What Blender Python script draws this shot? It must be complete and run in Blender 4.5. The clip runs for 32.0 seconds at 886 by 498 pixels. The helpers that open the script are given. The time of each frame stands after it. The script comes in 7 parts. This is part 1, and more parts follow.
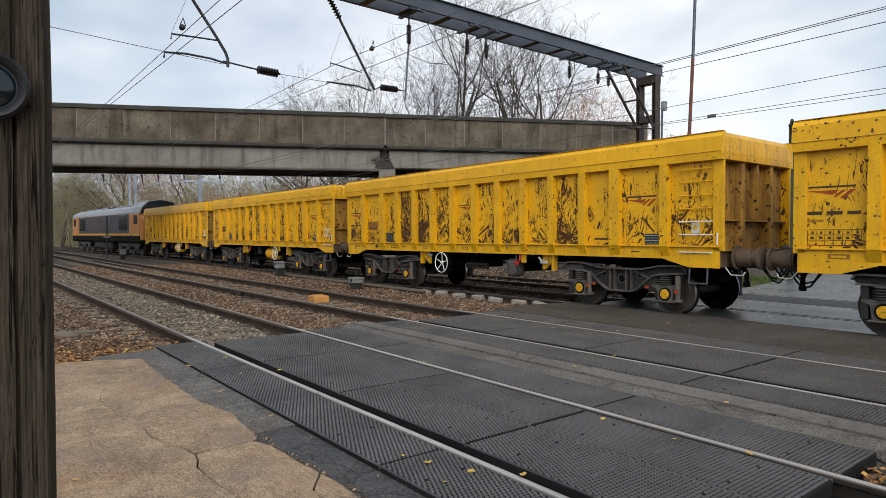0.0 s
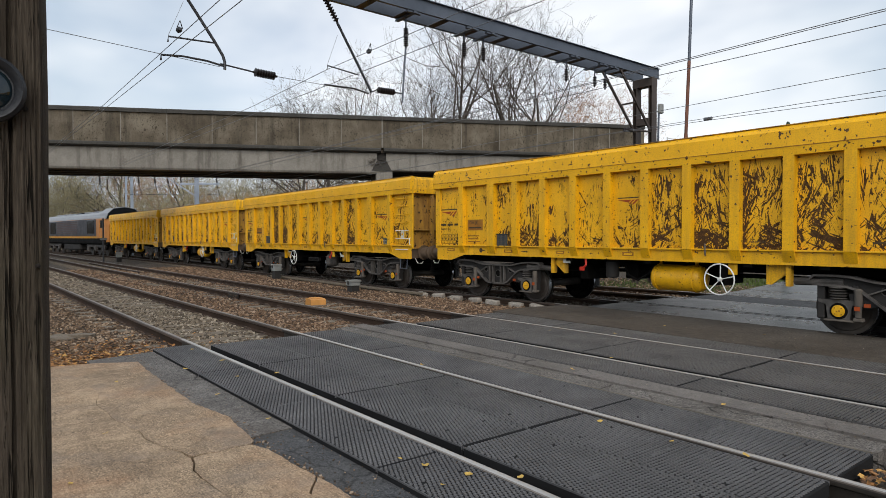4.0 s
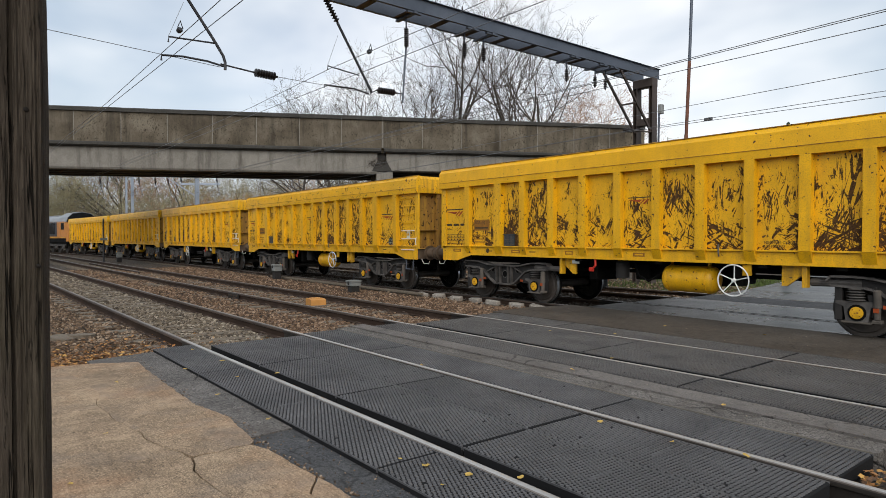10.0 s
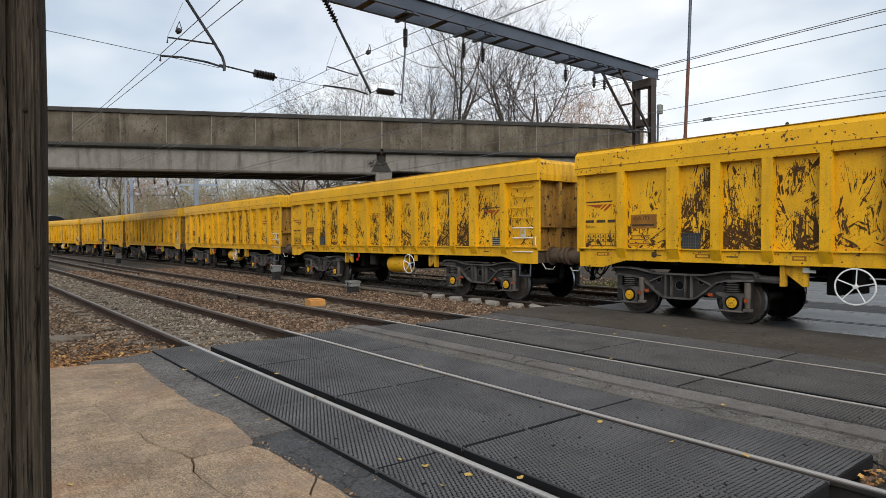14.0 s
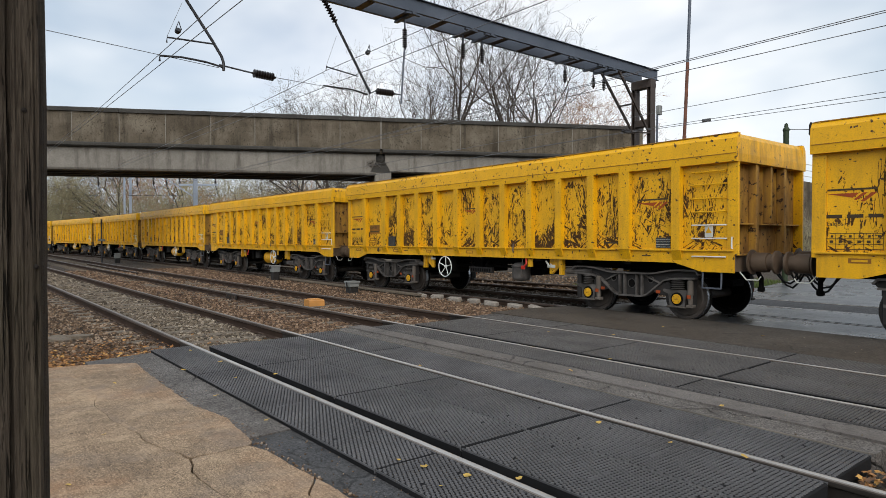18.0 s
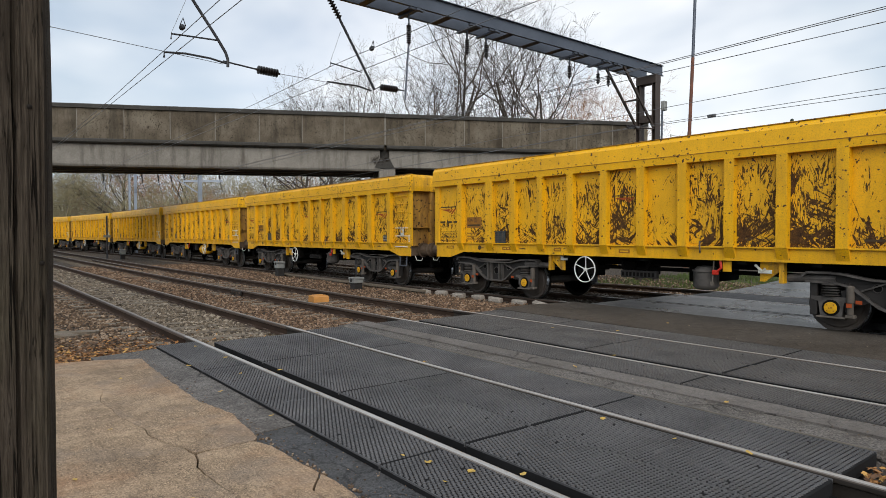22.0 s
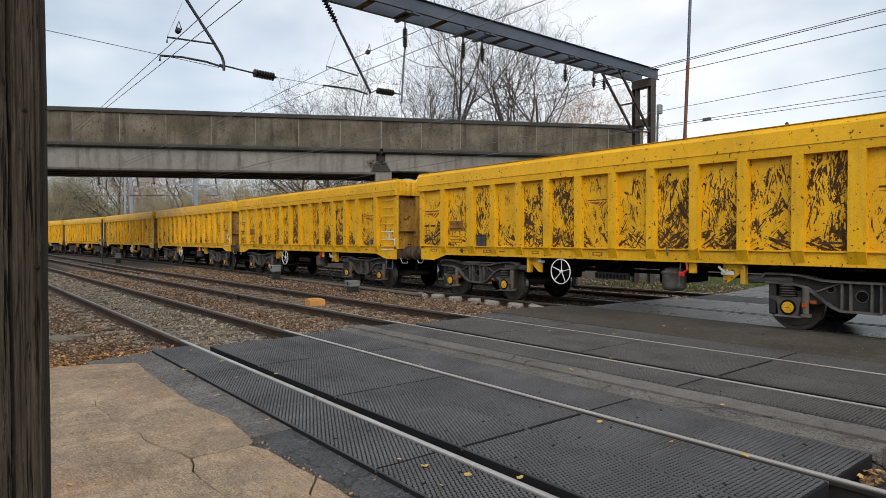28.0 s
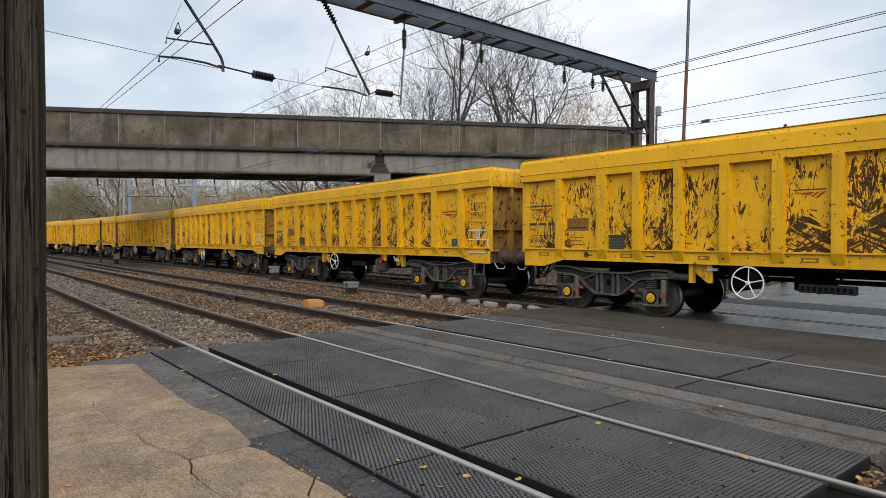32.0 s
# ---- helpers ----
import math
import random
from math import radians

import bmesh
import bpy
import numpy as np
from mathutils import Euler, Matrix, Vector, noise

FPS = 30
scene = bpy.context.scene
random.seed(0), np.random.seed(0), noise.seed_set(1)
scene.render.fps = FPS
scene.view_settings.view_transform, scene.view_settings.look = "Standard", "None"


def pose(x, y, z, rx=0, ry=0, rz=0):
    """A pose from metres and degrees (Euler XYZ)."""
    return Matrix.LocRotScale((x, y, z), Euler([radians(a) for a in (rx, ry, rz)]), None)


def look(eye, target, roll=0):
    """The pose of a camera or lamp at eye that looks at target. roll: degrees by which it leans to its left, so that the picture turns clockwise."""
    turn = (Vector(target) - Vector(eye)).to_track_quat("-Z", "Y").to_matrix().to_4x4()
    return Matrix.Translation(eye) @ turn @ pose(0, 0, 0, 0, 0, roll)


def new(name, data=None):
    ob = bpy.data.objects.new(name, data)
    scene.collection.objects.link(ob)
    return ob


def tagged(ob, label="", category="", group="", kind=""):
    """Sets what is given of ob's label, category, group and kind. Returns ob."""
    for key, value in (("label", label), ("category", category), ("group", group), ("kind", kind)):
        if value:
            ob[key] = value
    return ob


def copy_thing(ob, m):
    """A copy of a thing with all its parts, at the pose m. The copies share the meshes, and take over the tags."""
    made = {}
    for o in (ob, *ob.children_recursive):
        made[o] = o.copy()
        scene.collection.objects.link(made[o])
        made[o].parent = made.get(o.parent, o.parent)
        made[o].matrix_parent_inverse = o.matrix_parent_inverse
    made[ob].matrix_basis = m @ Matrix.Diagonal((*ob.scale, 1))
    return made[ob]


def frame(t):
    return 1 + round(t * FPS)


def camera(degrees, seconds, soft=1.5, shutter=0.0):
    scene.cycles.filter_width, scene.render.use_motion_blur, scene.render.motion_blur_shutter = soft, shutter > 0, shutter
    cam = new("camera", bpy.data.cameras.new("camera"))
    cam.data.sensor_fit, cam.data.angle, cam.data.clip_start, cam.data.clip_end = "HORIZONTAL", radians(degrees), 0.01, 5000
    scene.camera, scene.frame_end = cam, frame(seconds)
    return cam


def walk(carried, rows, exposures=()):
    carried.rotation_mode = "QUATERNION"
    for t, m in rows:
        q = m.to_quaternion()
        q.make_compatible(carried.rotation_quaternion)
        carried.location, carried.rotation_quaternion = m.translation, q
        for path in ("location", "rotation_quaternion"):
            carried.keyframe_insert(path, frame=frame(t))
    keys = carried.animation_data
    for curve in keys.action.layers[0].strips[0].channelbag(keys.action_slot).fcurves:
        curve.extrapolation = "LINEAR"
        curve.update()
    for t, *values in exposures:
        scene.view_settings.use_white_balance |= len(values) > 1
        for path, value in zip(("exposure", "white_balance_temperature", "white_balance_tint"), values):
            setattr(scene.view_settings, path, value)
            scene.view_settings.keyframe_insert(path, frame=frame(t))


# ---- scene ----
# ---- camera ----
EYE = (0.0, 0.0, 1.4175)


def aim(tilt, turn, lean):
    """The held camera's pose, by its tilt, its turn to the right of the track and its lean."""
    return pose(*EYE, 90 + tilt, 0, -turn) @ pose(0, 0, 0, 0, 0, lean)


cam = camera(70.72, 32.0, soft=0.25)
walk(cam, [
    (0, aim(-1.37, 38.43, -0.01)), (0.5, aim(-1.51, 38.28, -0.03)), (1, aim(-1.39, 38.42, -0.01)), (1.5, aim(-1.28, 38.52, -0.01)),
    (2, aim(-0.88, 38.93, -0.02)), (2.5, aim(-1.03, 38.86, 0.01)), (3, aim(-1.11, 38.72, -0.00)), (3.5, aim(-1.17, 38.67, -0.03)),
    (5.5, aim(-0.96, 38.84, -0.05)), (6, aim(-1.00, 38.85, -0.03)), (6.5, aim(-1.11, 38.77, 0.01)), (7, aim(-1.11, 38.70, -0.05)),
    (7.5, aim(-1.14, 38.69, -0.01)), (8, aim(-1.33, 38.48, 0.02)), (8.5, aim(-1.25, 38.57, 0.01)), (9, aim(-1.11, 38.72, -0.00)),
    (9.5, aim(-1.18, 38.61, -0.03)), (10, aim(-1.11, 38.67, -0.02)), (10.5, aim(-1.18, 38.64, 0.00)), (11, aim(-1.24, 38.59, 0.02)),
    (11.5, aim(-1.11, 38.69, -0.05)), (12, aim(-1.10, 38.72, 0.01)), (12.5, aim(-1.18, 38.65, 0.00)), (13, aim(-1.10, 38.73, -0.02)),
    (13.5, aim(-1.08, 38.75, -0.11)), (14, aim(-1.07, 38.73, -0.10)), (14.5, aim(-1.06, 38.74, -0.11)), (16.5, aim(-1.02, 38.80, -0.01)),
    (17, aim(-1.03, 38.84, -0.05)), (17.5, aim(-1.03, 38.80, -0.02)), (18, aim(-1.03, 38.81, -0.00)), (18.5, aim(-1.11, 38.71, -0.03)),
    (19, aim(-1.11, 38.72, -0.00)), (19.5, aim(-1.28, 38.51, -0.06)), (20, aim(-1.33, 38.48, -0.01)), (20.5, aim(-1.27, 38.53, -0.07)),
    (21, aim(-1.24, 38.59, -0.05)), (21.5, aim(-1.27, 38.53, -0.05)), (22, aim(-1.38, 38.43, -0.02)), (22.5, aim(-1.27, 38.53, -0.04)),
    (23, aim(-1.31, 38.51, -0.02)), (23.5, aim(-1.27, 38.52, -0.06)), (24, aim(-1.31, 38.52, -0.00)), (24.5, aim(-1.15, 38.68, -0.04)),
    (25, aim(-1.03, 38.78, -0.04)), (25.5, aim(-1.03, 38.78, -0.04)), (27.5, aim(-1.03, 38.80, -0.00)), (28, aim(-1.08, 38.76, -0.09)),
    (28.5, aim(-1.01, 38.84, -0.04)), (29, aim(-0.94, 38.90, -0.02)), (29.5, aim(-0.89, 38.94, -0.04)), (30, aim(-0.95, 38.85, -0.02)),
    (30.5, aim(-0.95, 38.87, -0.02)), (31, aim(-0.96, 38.87, -0.00)), (31.5, aim(-0.98, 38.83, -0.08)), (32, aim(-0.96, 38.87, -0.00)),
])

# ---- light ----
SUN_UP, SUN_ROUND = 38.0, 215.0
world = bpy.data.worlds.new("sky")
world.use_nodes = True
scene.world = world


def sky_nodes(tree):
    n, link = tree.nodes, tree.links
    back = n["Background"]
    sky = n.new("ShaderNodeTexSky")
    sky.sky_type, sky.sun_disc = "NISHITA", False
    sky.sun_elevation, sky.sun_rotation = radians(SUN_UP), radians(SUN_ROUND)
    sky.air_density, sky.dust_density, sky.ozone_density = 1.0, 1.5, 1.0
    coord = n.new("ShaderNodeTexCoord")
    flat = n.new("ShaderNodeMapping")
    flat.inputs["Scale"].default_value = (1.0, 1.0, 2.2)
    flat.inputs["Location"].default_value = (0.35, 0.1, 0.2)
    link.new(coord.outputs["Generated"], flat.inputs["Vector"])
    cloud = n.new("ShaderNodeTexNoise")
    cloud.inputs["Scale"].default_value, cloud.inputs["Detail"].default_value = 1.7, 4.5
    cloud.inputs["Roughness"].default_value, cloud.inputs["Distortion"].default_value = 0.55, 0.3
    link.new(flat.outputs[0], cloud.inputs["Vector"])
    ramp = n.new("ShaderNodeValToRGB")
    ramp.color_ramp.elements[0].position, ramp.color_ramp.elements[0].color = 0.30, (0.45, 0.45, 0.45, 1)
    ramp.color_ramp.elements[1].position, ramp.color_ramp.elements[1].color = 0.54, (0.97, 0.97, 0.97, 1)
    link.new(cloud.outputs["Fac"], ramp.inputs["Fac"])
    shade = n.new("ShaderNodeTexNoise")
    shade.inputs["Scale"].default_value, shade.inputs["Detail"].default_value = 2.2, 3.0
    link.new(flat.outputs[0], shade.inputs["Vector"])
    tone = n.new("ShaderNodeValToRGB")
    tone.color_ramp.elements[0].position, tone.color_ramp.elements[0].color = 0.32, (5.5, 6.3, 7.1, 1)
    tone.color_ramp.elements[1].position, tone.color_ramp.elements[1].color = 0.64, (9.75, 9.78, 9.8, 1)
    # the cloud is thinnest and whitest above the bridge
    toward = n.new("ShaderNodeVectorMath")
    toward.operation = "DOT_PRODUCT"
    toward.inputs[1].default_value = (0.641, 0.7096, 0.292)
    link.new(coord.outputs["Generated"], toward.inputs[0])
    thin = n.new("ShaderNodeMapRange")
    thin.inputs["From Min"].default_value, thin.inputs["From Max"].default_value = 0.80, 0.97
    thin.inputs["To Min"].default_value, thin.inputs["To Max"].default_value = -0.20, 0.15
    link.new(toward.outputs["Value"], thin.inputs["Value"])
    both = n.new("ShaderNodeMath")
    link.new(shade.outputs["Fac"], both.inputs[0])
    link.new(thin.outputs[0], both.inputs[1])
    link.new(both.outputs[0], tone.inputs["Fac"])
    mix = n.new("ShaderNodeMix")
    mix.data_type = "RGBA"
    link.new(ramp.outputs["Color"], mix.inputs[0])
    link.new(sky.outputs["Color"], mix.inputs[6])
    link.new(tone.outputs["Color"], mix.inputs[7])
    link.new(mix.outputs[2], back.inputs["Color"])
    back.inputs["Strength"].default_value = 0.1


sky_nodes(world.node_tree)
sun = new("sun", bpy.data.lights.new("sun", "SUN"))
sun.data.energy, sun.data.angle, sun.data.color = 1.92, radians(55), (1.0, 0.96, 0.9)
sun.matrix_world = look((0, 0, 60), (math.sin(radians(SUN_ROUND)) * -60, math.cos(radians(SUN_ROUND)) * -60, 60 - 60 * math.tan(radians(SUN_UP))))
scene.view_settings.exposure = 0.3


# ---- materials ----
class Nodes:
    """A small builder for one procedural material."""

    def __init__(self, name, rough=0.7, metal=0.0, spec=0.5):
        self.m = bpy.data.materials.new(name)
        self.m.use_nodes = True
        self.n, self.l = self.m.node_tree.nodes, self.m.node_tree.links
        self.b = self.n["Principled BSDF"]
        self.b.inputs["Roughness"].default_value = rough
        self.b.inputs["Metallic"].default_value = metal
        self.b.inputs["Specular IOR Level"].default_value = spec
        self.coord = self.n.new("ShaderNodeTexCoord").outputs["Object"]

    def put(self, socket, value):
        if hasattr(value, "is_output"):
            self.l.new(value, socket)
        else:
            socket.default_value = value
        return self

    def spread(self, scale=(1, 1, 1), loose=0.0):
        """Object coordinates, stretched, and shifted at random from object to object."""
        mp = self.n.new("ShaderNodeMapping")
        mp.inputs["Scale"].default_value = scale
        self.l.new(self.coord, mp.inputs["Vector"])
        if loose:
            info = self.n.new("ShaderNodeObjectInfo")
            wide = self.n.new("ShaderNodeVectorMath")
            wide.operation = "MULTIPLY"
            wide.inputs[1].default_value = (loose, loose * 0.7, loose * 1.3)
            self.l.new(info.outputs["Random"], wide.inputs[0])
            self.l.new(wide.outputs[0], mp.inputs["Location"])
        return mp.outputs[0]

    def noise(self, scale, vector=None, detail=4.0, rough=0.55, bend=0.0):
        t = self.n.new("ShaderNodeTexNoise")
        t.inputs["Scale"].default_value, t.inputs["Detail"].default_value = scale, detail
        t.inputs["Roughness"].default_value, t.inputs["Distortion"].default_value = rough, bend
        self.l.new(vector or self.coord, t.inputs["Vector"])
        return t.outputs["Fac"]

    def cells(self, scale, vector=None, out="Distance", feature="F1"):
        t = self.n.new("ShaderNodeTexVoronoi")
        t.feature = feature
        t.inputs["Scale"].default_value = scale
        self.l.new(vector or self.coord, t.inputs["Vector"])
        return t.outputs[out]

    def ramp(self, fac, *stops):
        r = self.n.new("ShaderNodeValToRGB")
        e = r.color_ramp.elements
        while len(e) < len(stops):
            e.new(0.5)
        for el, (p, c) in zip(e, stops):
            el.position = p
            el.color = (*c, 1) if isinstance(c, tuple) else (c, c, c, 1)
        self.put(r.inputs["Fac"], fac)
        return r.outputs["Color"]

    def mix(self, fac, a, b, mode="MIX"):
        x = self.n.new("ShaderNodeMix")
        x.data_type, x.blend_type = "RGBA", mode
        self.put(x.inputs[0], fac)
        self.put(x.inputs[6], (*a, 1) if isinstance(a, tuple) else a)
        self.put(x.inputs[7], (*b, 1) if isinstance(b, tuple) else b)
        return x.outputs[2]

    def maths(self, op, a, b=0.0):
        x = self.n.new("ShaderNodeMath")
        x.operation = op
        self.put(x.inputs[0], a).put(x.inputs[1], b)
        return x.outputs[0]

    def chance(self):
        return self.n.new("ShaderNodeObjectInfo").outputs["Random"]

    def island(self):
        return self.n.new("ShaderNodeNewGeometry").outputs["Random Per Island"]

    def height(self, vector, axis="Z"):
        s = self.n.new("ShaderNodeSeparateXYZ")
        self.l.new(vector or self.coord, s.inputs[0])
        return s.outputs[axis]

    def colour(self, c):
        return self.put(self.b.inputs["Base Color"], (*c, 1) if isinstance(c, tuple) else c)

    def rough(self, v):
        return self.put(self.b.inputs["Roughness"], v)

    def bump(self, fac, depth=0.01, strength=0.6):
        x = self.n.new("ShaderNodeBump")
        x.inputs["Strength"].default_value, x.inputs["Distance"].default_value = strength, depth
        self.put(x.inputs["Height"], fac)
        if self.b.inputs["Normal"].links:
            self.l.new(self.b.inputs["Normal"].links[0].from_socket, x.inputs["Normal"])
        self.l.new(x.outputs[0], self.b.inputs["Normal"])
        return self


def plain(name, c, rough=0.6, metal=0.0, vary=0.25, scale=9.0, bump=0.002, spec=0.3):
    """A single-coloured surface with grain, dirt and slight relief."""
    k = Nodes(name, rough, metal, spec)
    v = k.spread(loose=40)
    big, fine = k.noise(scale * 0.35, v), k.noise(scale * 8, v)
    dark = tuple(x * (1 - vary) for x in c)
    lite = tuple(min(1, x * (1 + vary * 0.6)) for x in c)
    k.colour(k.mix(k.ramp(fine, (0.35, 0.0), (0.65, 0.35)), k.ramp(big, (0.3, dark), (0.7, lite)), tuple(x * 0.8 for x in c)))
    k.rough(k.ramp(big, (0.3, max(0, rough - 0.12)), (0.7, min(1, rough + 0.12))))
    k.bump(fine, bump)
    return k.m


YELLOW = (0.81, 0.420, 0.003)


def yellow_paint(name, scuffs, chips, grime, spared=0.0):
    """Works-yellow wagon paint: long scratches to brown primer, chips, streaks of dirt."""
    k = Nodes(name, 0.42, 0.0, 0.35)
    worn = 0.0
    v = k.spread(loose=60)
    tone = k.ramp(k.noise(1.4, v), (0.3, tuple(x * 0.86 for x in YELLOW)), (0.7, tuple(x * 1.08 for x in YELLOW)))
    c = tone
    if scuffs:
        # long strokes of scratched paint: mostly upright, crossing ones low down
        def along_x(val, x0, x1, y0, y1):
            r = k.n.new("ShaderNodeMapRange")
            r.inputs["From Min"].default_value, r.inputs["From Max"].default_value = x0, x1
            r.inputs["To Min"].default_value, r.inputs["To Max"].default_value = y0, y1
            k.l.new(val, r.inputs["Value"])
            return r.outputs[0]
        up = k.height(None)
        patch = k.maths("MULTIPLY", k.maths("SUBTRACT", k.noise(1.3, k.spread((1, 1, 0.8), 33), 2), 0.5), 0.34)
        gain = k.maths("ADD", k.maths("ADD", patch, k.maths("MULTIPLY", k.maths("SUBTRACT", k.chance(), 0.66), 0.09)), along_x(up, 2.35, 2.62, 0.0, -0.10))
        low, high = along_x(up, 1.30, 2.2, 0.07, -0.14), along_x(up, 1.24, 1.5, -0.06, 0.0)
        rag = k.maths("MULTIPLY", k.maths("SUBTRACT", k.noise(30, v, 4, 0.65), 0.5), 0.055)
        worn = None
        for turn, size, grip, shift, most, part_of in (
                (4, (7.5, 6, 1.0), 0.475, 3, 0.036, high), (-9, (10, 6, 1.3), 0.485, 19, 0.034, high), (14, (9, 6, 1.0), 0.49, 41, 0.034, high),
                (-24, (7, 5, 0.8), 0.51, 57, 0.034, high), (27, (8, 5, 0.9), 0.515, 131, 0.034, high), (-3, (15, 6, 1.9), 0.485, 151, 0.042, high),
                (58, (6, 5, 0.5), 0.485, 83, 0.045, low), (-66, (6, 5, 0.5), 0.485, 97, 0.05, low), (-40, (7, 5, 0.6), 0.50, 111, 0.042, low), (38, (7, 5, 0.6), 0.50, 171, 0.042, low)):
            tilt = k.n.new("ShaderNodeMapping")
            tilt.inputs["Rotation"].default_value = (0, radians(turn), 0)
            k.l.new(k.spread((1, 1, 1), shift), tilt.inputs["Vector"])
            pull = k.n.new("ShaderNodeMapping")
            pull.inputs["Scale"].default_value = size
            k.l.new(tilt.outputs[0], pull.inputs["Vector"])
            line = k.noise(1.0, pull.outputs[0], 2, 0.5, 0.9)
            off = k.maths("ADD", k.maths("ABSOLUTE", k.maths("SUBTRACT", line, 0.5)), rag)
            here = k.maths("ADD", k.noise(1.0, k.spread((3.2, 3.2, 2.2), shift * 1.7), 4, 0.6), k.maths("ADD", gain, part_of))
            width = k.maths("MINIMUM", k.maths("MULTIPLY", k.maths("SUBTRACT", here, grip + spared), 0.36), most)
            stroke = k.ramp(k.maths("MULTIPLY", k.maths("SUBTRACT", width, off), 22.0), (0.0, 0.0), (0.25, 1.0))
            worn = stroke if worn is None else k.maths("MAXIMUM", worn, stroke)
        blot = k.ramp(k.maths("ADD", k.noise(9, k.spread((1.3, 1, 0.6), 71), 5, 0.65), gain), (0.725 + spared, 0.0), (0.75 + spared, 1.0))
        worn = k.maths("MULTIPLY", k.maths("MAXIMUM", worn, blot), scuffs)
        brown = k.ramp(k.noise(14, v), (0.3, (0.022, 0.009, 0.004)), (0.55, (0.050, 0.020, 0.006)), (0.8, (0.13, 0.055, 0.010)))
        c = k.mix(worn, c, brown)
        k.bump(k.maths("SUBTRACT", 1.0, worn), 0.002, 0.4)
    if chips:
        spot = k.ramp(k.maths("ADD", k.noise(16, v, 3, 0.5), k.maths("MULTIPLY", k.noise(2.2, v, 2), k.maths("ADD", chips, k.maths("MULTIPLY", k.maths("SUBTRACT", k.chance(), 0.6), 0.09)))), (0.655 + chips * 0.5, 0.0), (0.675 + chips * 0.5, 1.0))
        c = k.mix(spot, c, (0.05, 0.022, 0.01))
    dirt = k.ramp(k.noise(1.0, k.spread((9, 9, 1.1), 17), 5, 0.6), (0.42, 0.0), (0.75, grime))
    c = k.mix(dirt, c, (0.2, 0.115, 0.035))
    fine = k.ramp(k.noise(55, v), (0.45, 0.0), (0.7, 0.22 + grime * 0.3))
    c = k.mix(fine, c, (0.24, 0.13, 0.03))
    k.colour(c)
    k.rough(k.mix(worn, k.ramp(k.noise(3, v), (0.3, 0.34), (0.7, 0.55)), (0.95, 0.95, 0.95)))
    k.bump(k.noise(2.5, v, 2), 0.006, 0.5)
    return k.m


def stone_like(name, a, b, stain, scale=1.0, rough=0.9, speck=0.25, relief=0.004, streak=False, grain=70.0, crack=0.0, brush=False):
    """Concrete, asphalt and the like: two tones, specks of aggregate, stains, cracks."""
    k = Nodes(name, rough, 0.0, 0.25)
    big, mid = k.noise(0.9 * scale, None, 6, 0.6), k.noise(7 * scale, None, 5, 0.65)
    grit = k.cells(grain * scale, None, "Color")
    c = k.ramp(k.mix(0.45, big, mid), (0.32, a), (0.66, b))
    c = k.mix(speck, c, k.mix(1.0, c, k.ramp(grit, (0.1, 0.08), (0.9, 0.95)), "OVERLAY"))
    c = k.mix(k.ramp(k.noise(1.0, k.spread((2.6, 2.6, 0.35)) if streak else k.spread((0.7, 0.7, 0.7)), 6, 0.65), (0.5, 0.0), (0.72, 0.75)), c, stain)
    if brush:
        sweep = k.noise(1.0, k.spread((62, 8, 1)), 4, 0.6, 0.6)
        c = k.mix(k.ramp(sweep, (0.36, 0.3), (0.54, 0.0)), c, tuple(x * 0.6 for x in a))
        c = k.mix(k.ramp(k.noise(2.3, None, 6, 0.7), (0.50, 0.0), (0.66, 0.5)), c, tuple(min(1, x * 1.35) for x in b))
        c = k.mix(k.ramp(k.noise(1.5, k.spread((1, 1, 1), 4), 5, 0.65), (0.50, 0.0), (0.66, 0.5)), c, (0.165, 0.135, 0.115))
        c = k.mix(k.ramp(k.noise(34, None, 4, 0.7), (0.60, 0.0), (0.68, 0.75)), c, tuple(x * 0.35 for x in a))
        c = k.mix(k.ramp(k.noise(55, None, 3, 0.6), (0.62, 0.0), (0.70, 0.6)), c, tuple(min(1, x * 1.7) for x in b))
        k.bump(sweep, relief * 1.2, 0.7)
    if crack:
        # wandering cracks, open only here and there, and small pits
        bent = k.n.new("ShaderNodeVectorMath")
        bent.operation = "MULTIPLY_ADD"
        wob = k.n.new("ShaderNodeTexNoise")
        wob.inputs["Scale"].default_value, wob.inputs["Detail"].default_value = 3.0, 5.0
        k.l.new(k.spread(), wob.inputs["Vector"])
        k.l.new(wob.outputs["Color"], bent.inputs[0])
        bent.inputs[1].default_value = (0.35, 0.35, 0.0)
        k.l.new(k.spread(), bent.inputs[2])
        edge = k.cells(1.7, bent.outputs[0], "Distance", "DISTANCE_TO_EDGE")
        gap = k.maths("MULTIPLY", k.ramp(edge, (0.004, 1.0), (0.016, 0.0)), k.ramp(k.noise(1.1, k.spread((1, 1, 1), 7), 3), (0.50, 0.0), (0.58, crack)))
        pit = k.ramp(k.noise(26, None, 3, 0.6), (0.63, 0.0), (0.68, crack * 0.7))
        open_ = k.maths("MAXIMUM", gap, pit)
        c = k.mix(open_, c, tuple(x * 0.3 for x in a))
        k.bump(k.maths("SUBTRACT", 1.0, open_), relief * 1.5, 0.8)
    k.colour(c)
    k.bump(k.noise(60 * scale, None, 3), relief, 0.7).bump(mid, relief * 2.5, 0.5)
    k.rough(k.ramp(big, (0.3, rough - 0.15), (0.7, min(1, rough + 0.05))))
    return k.m


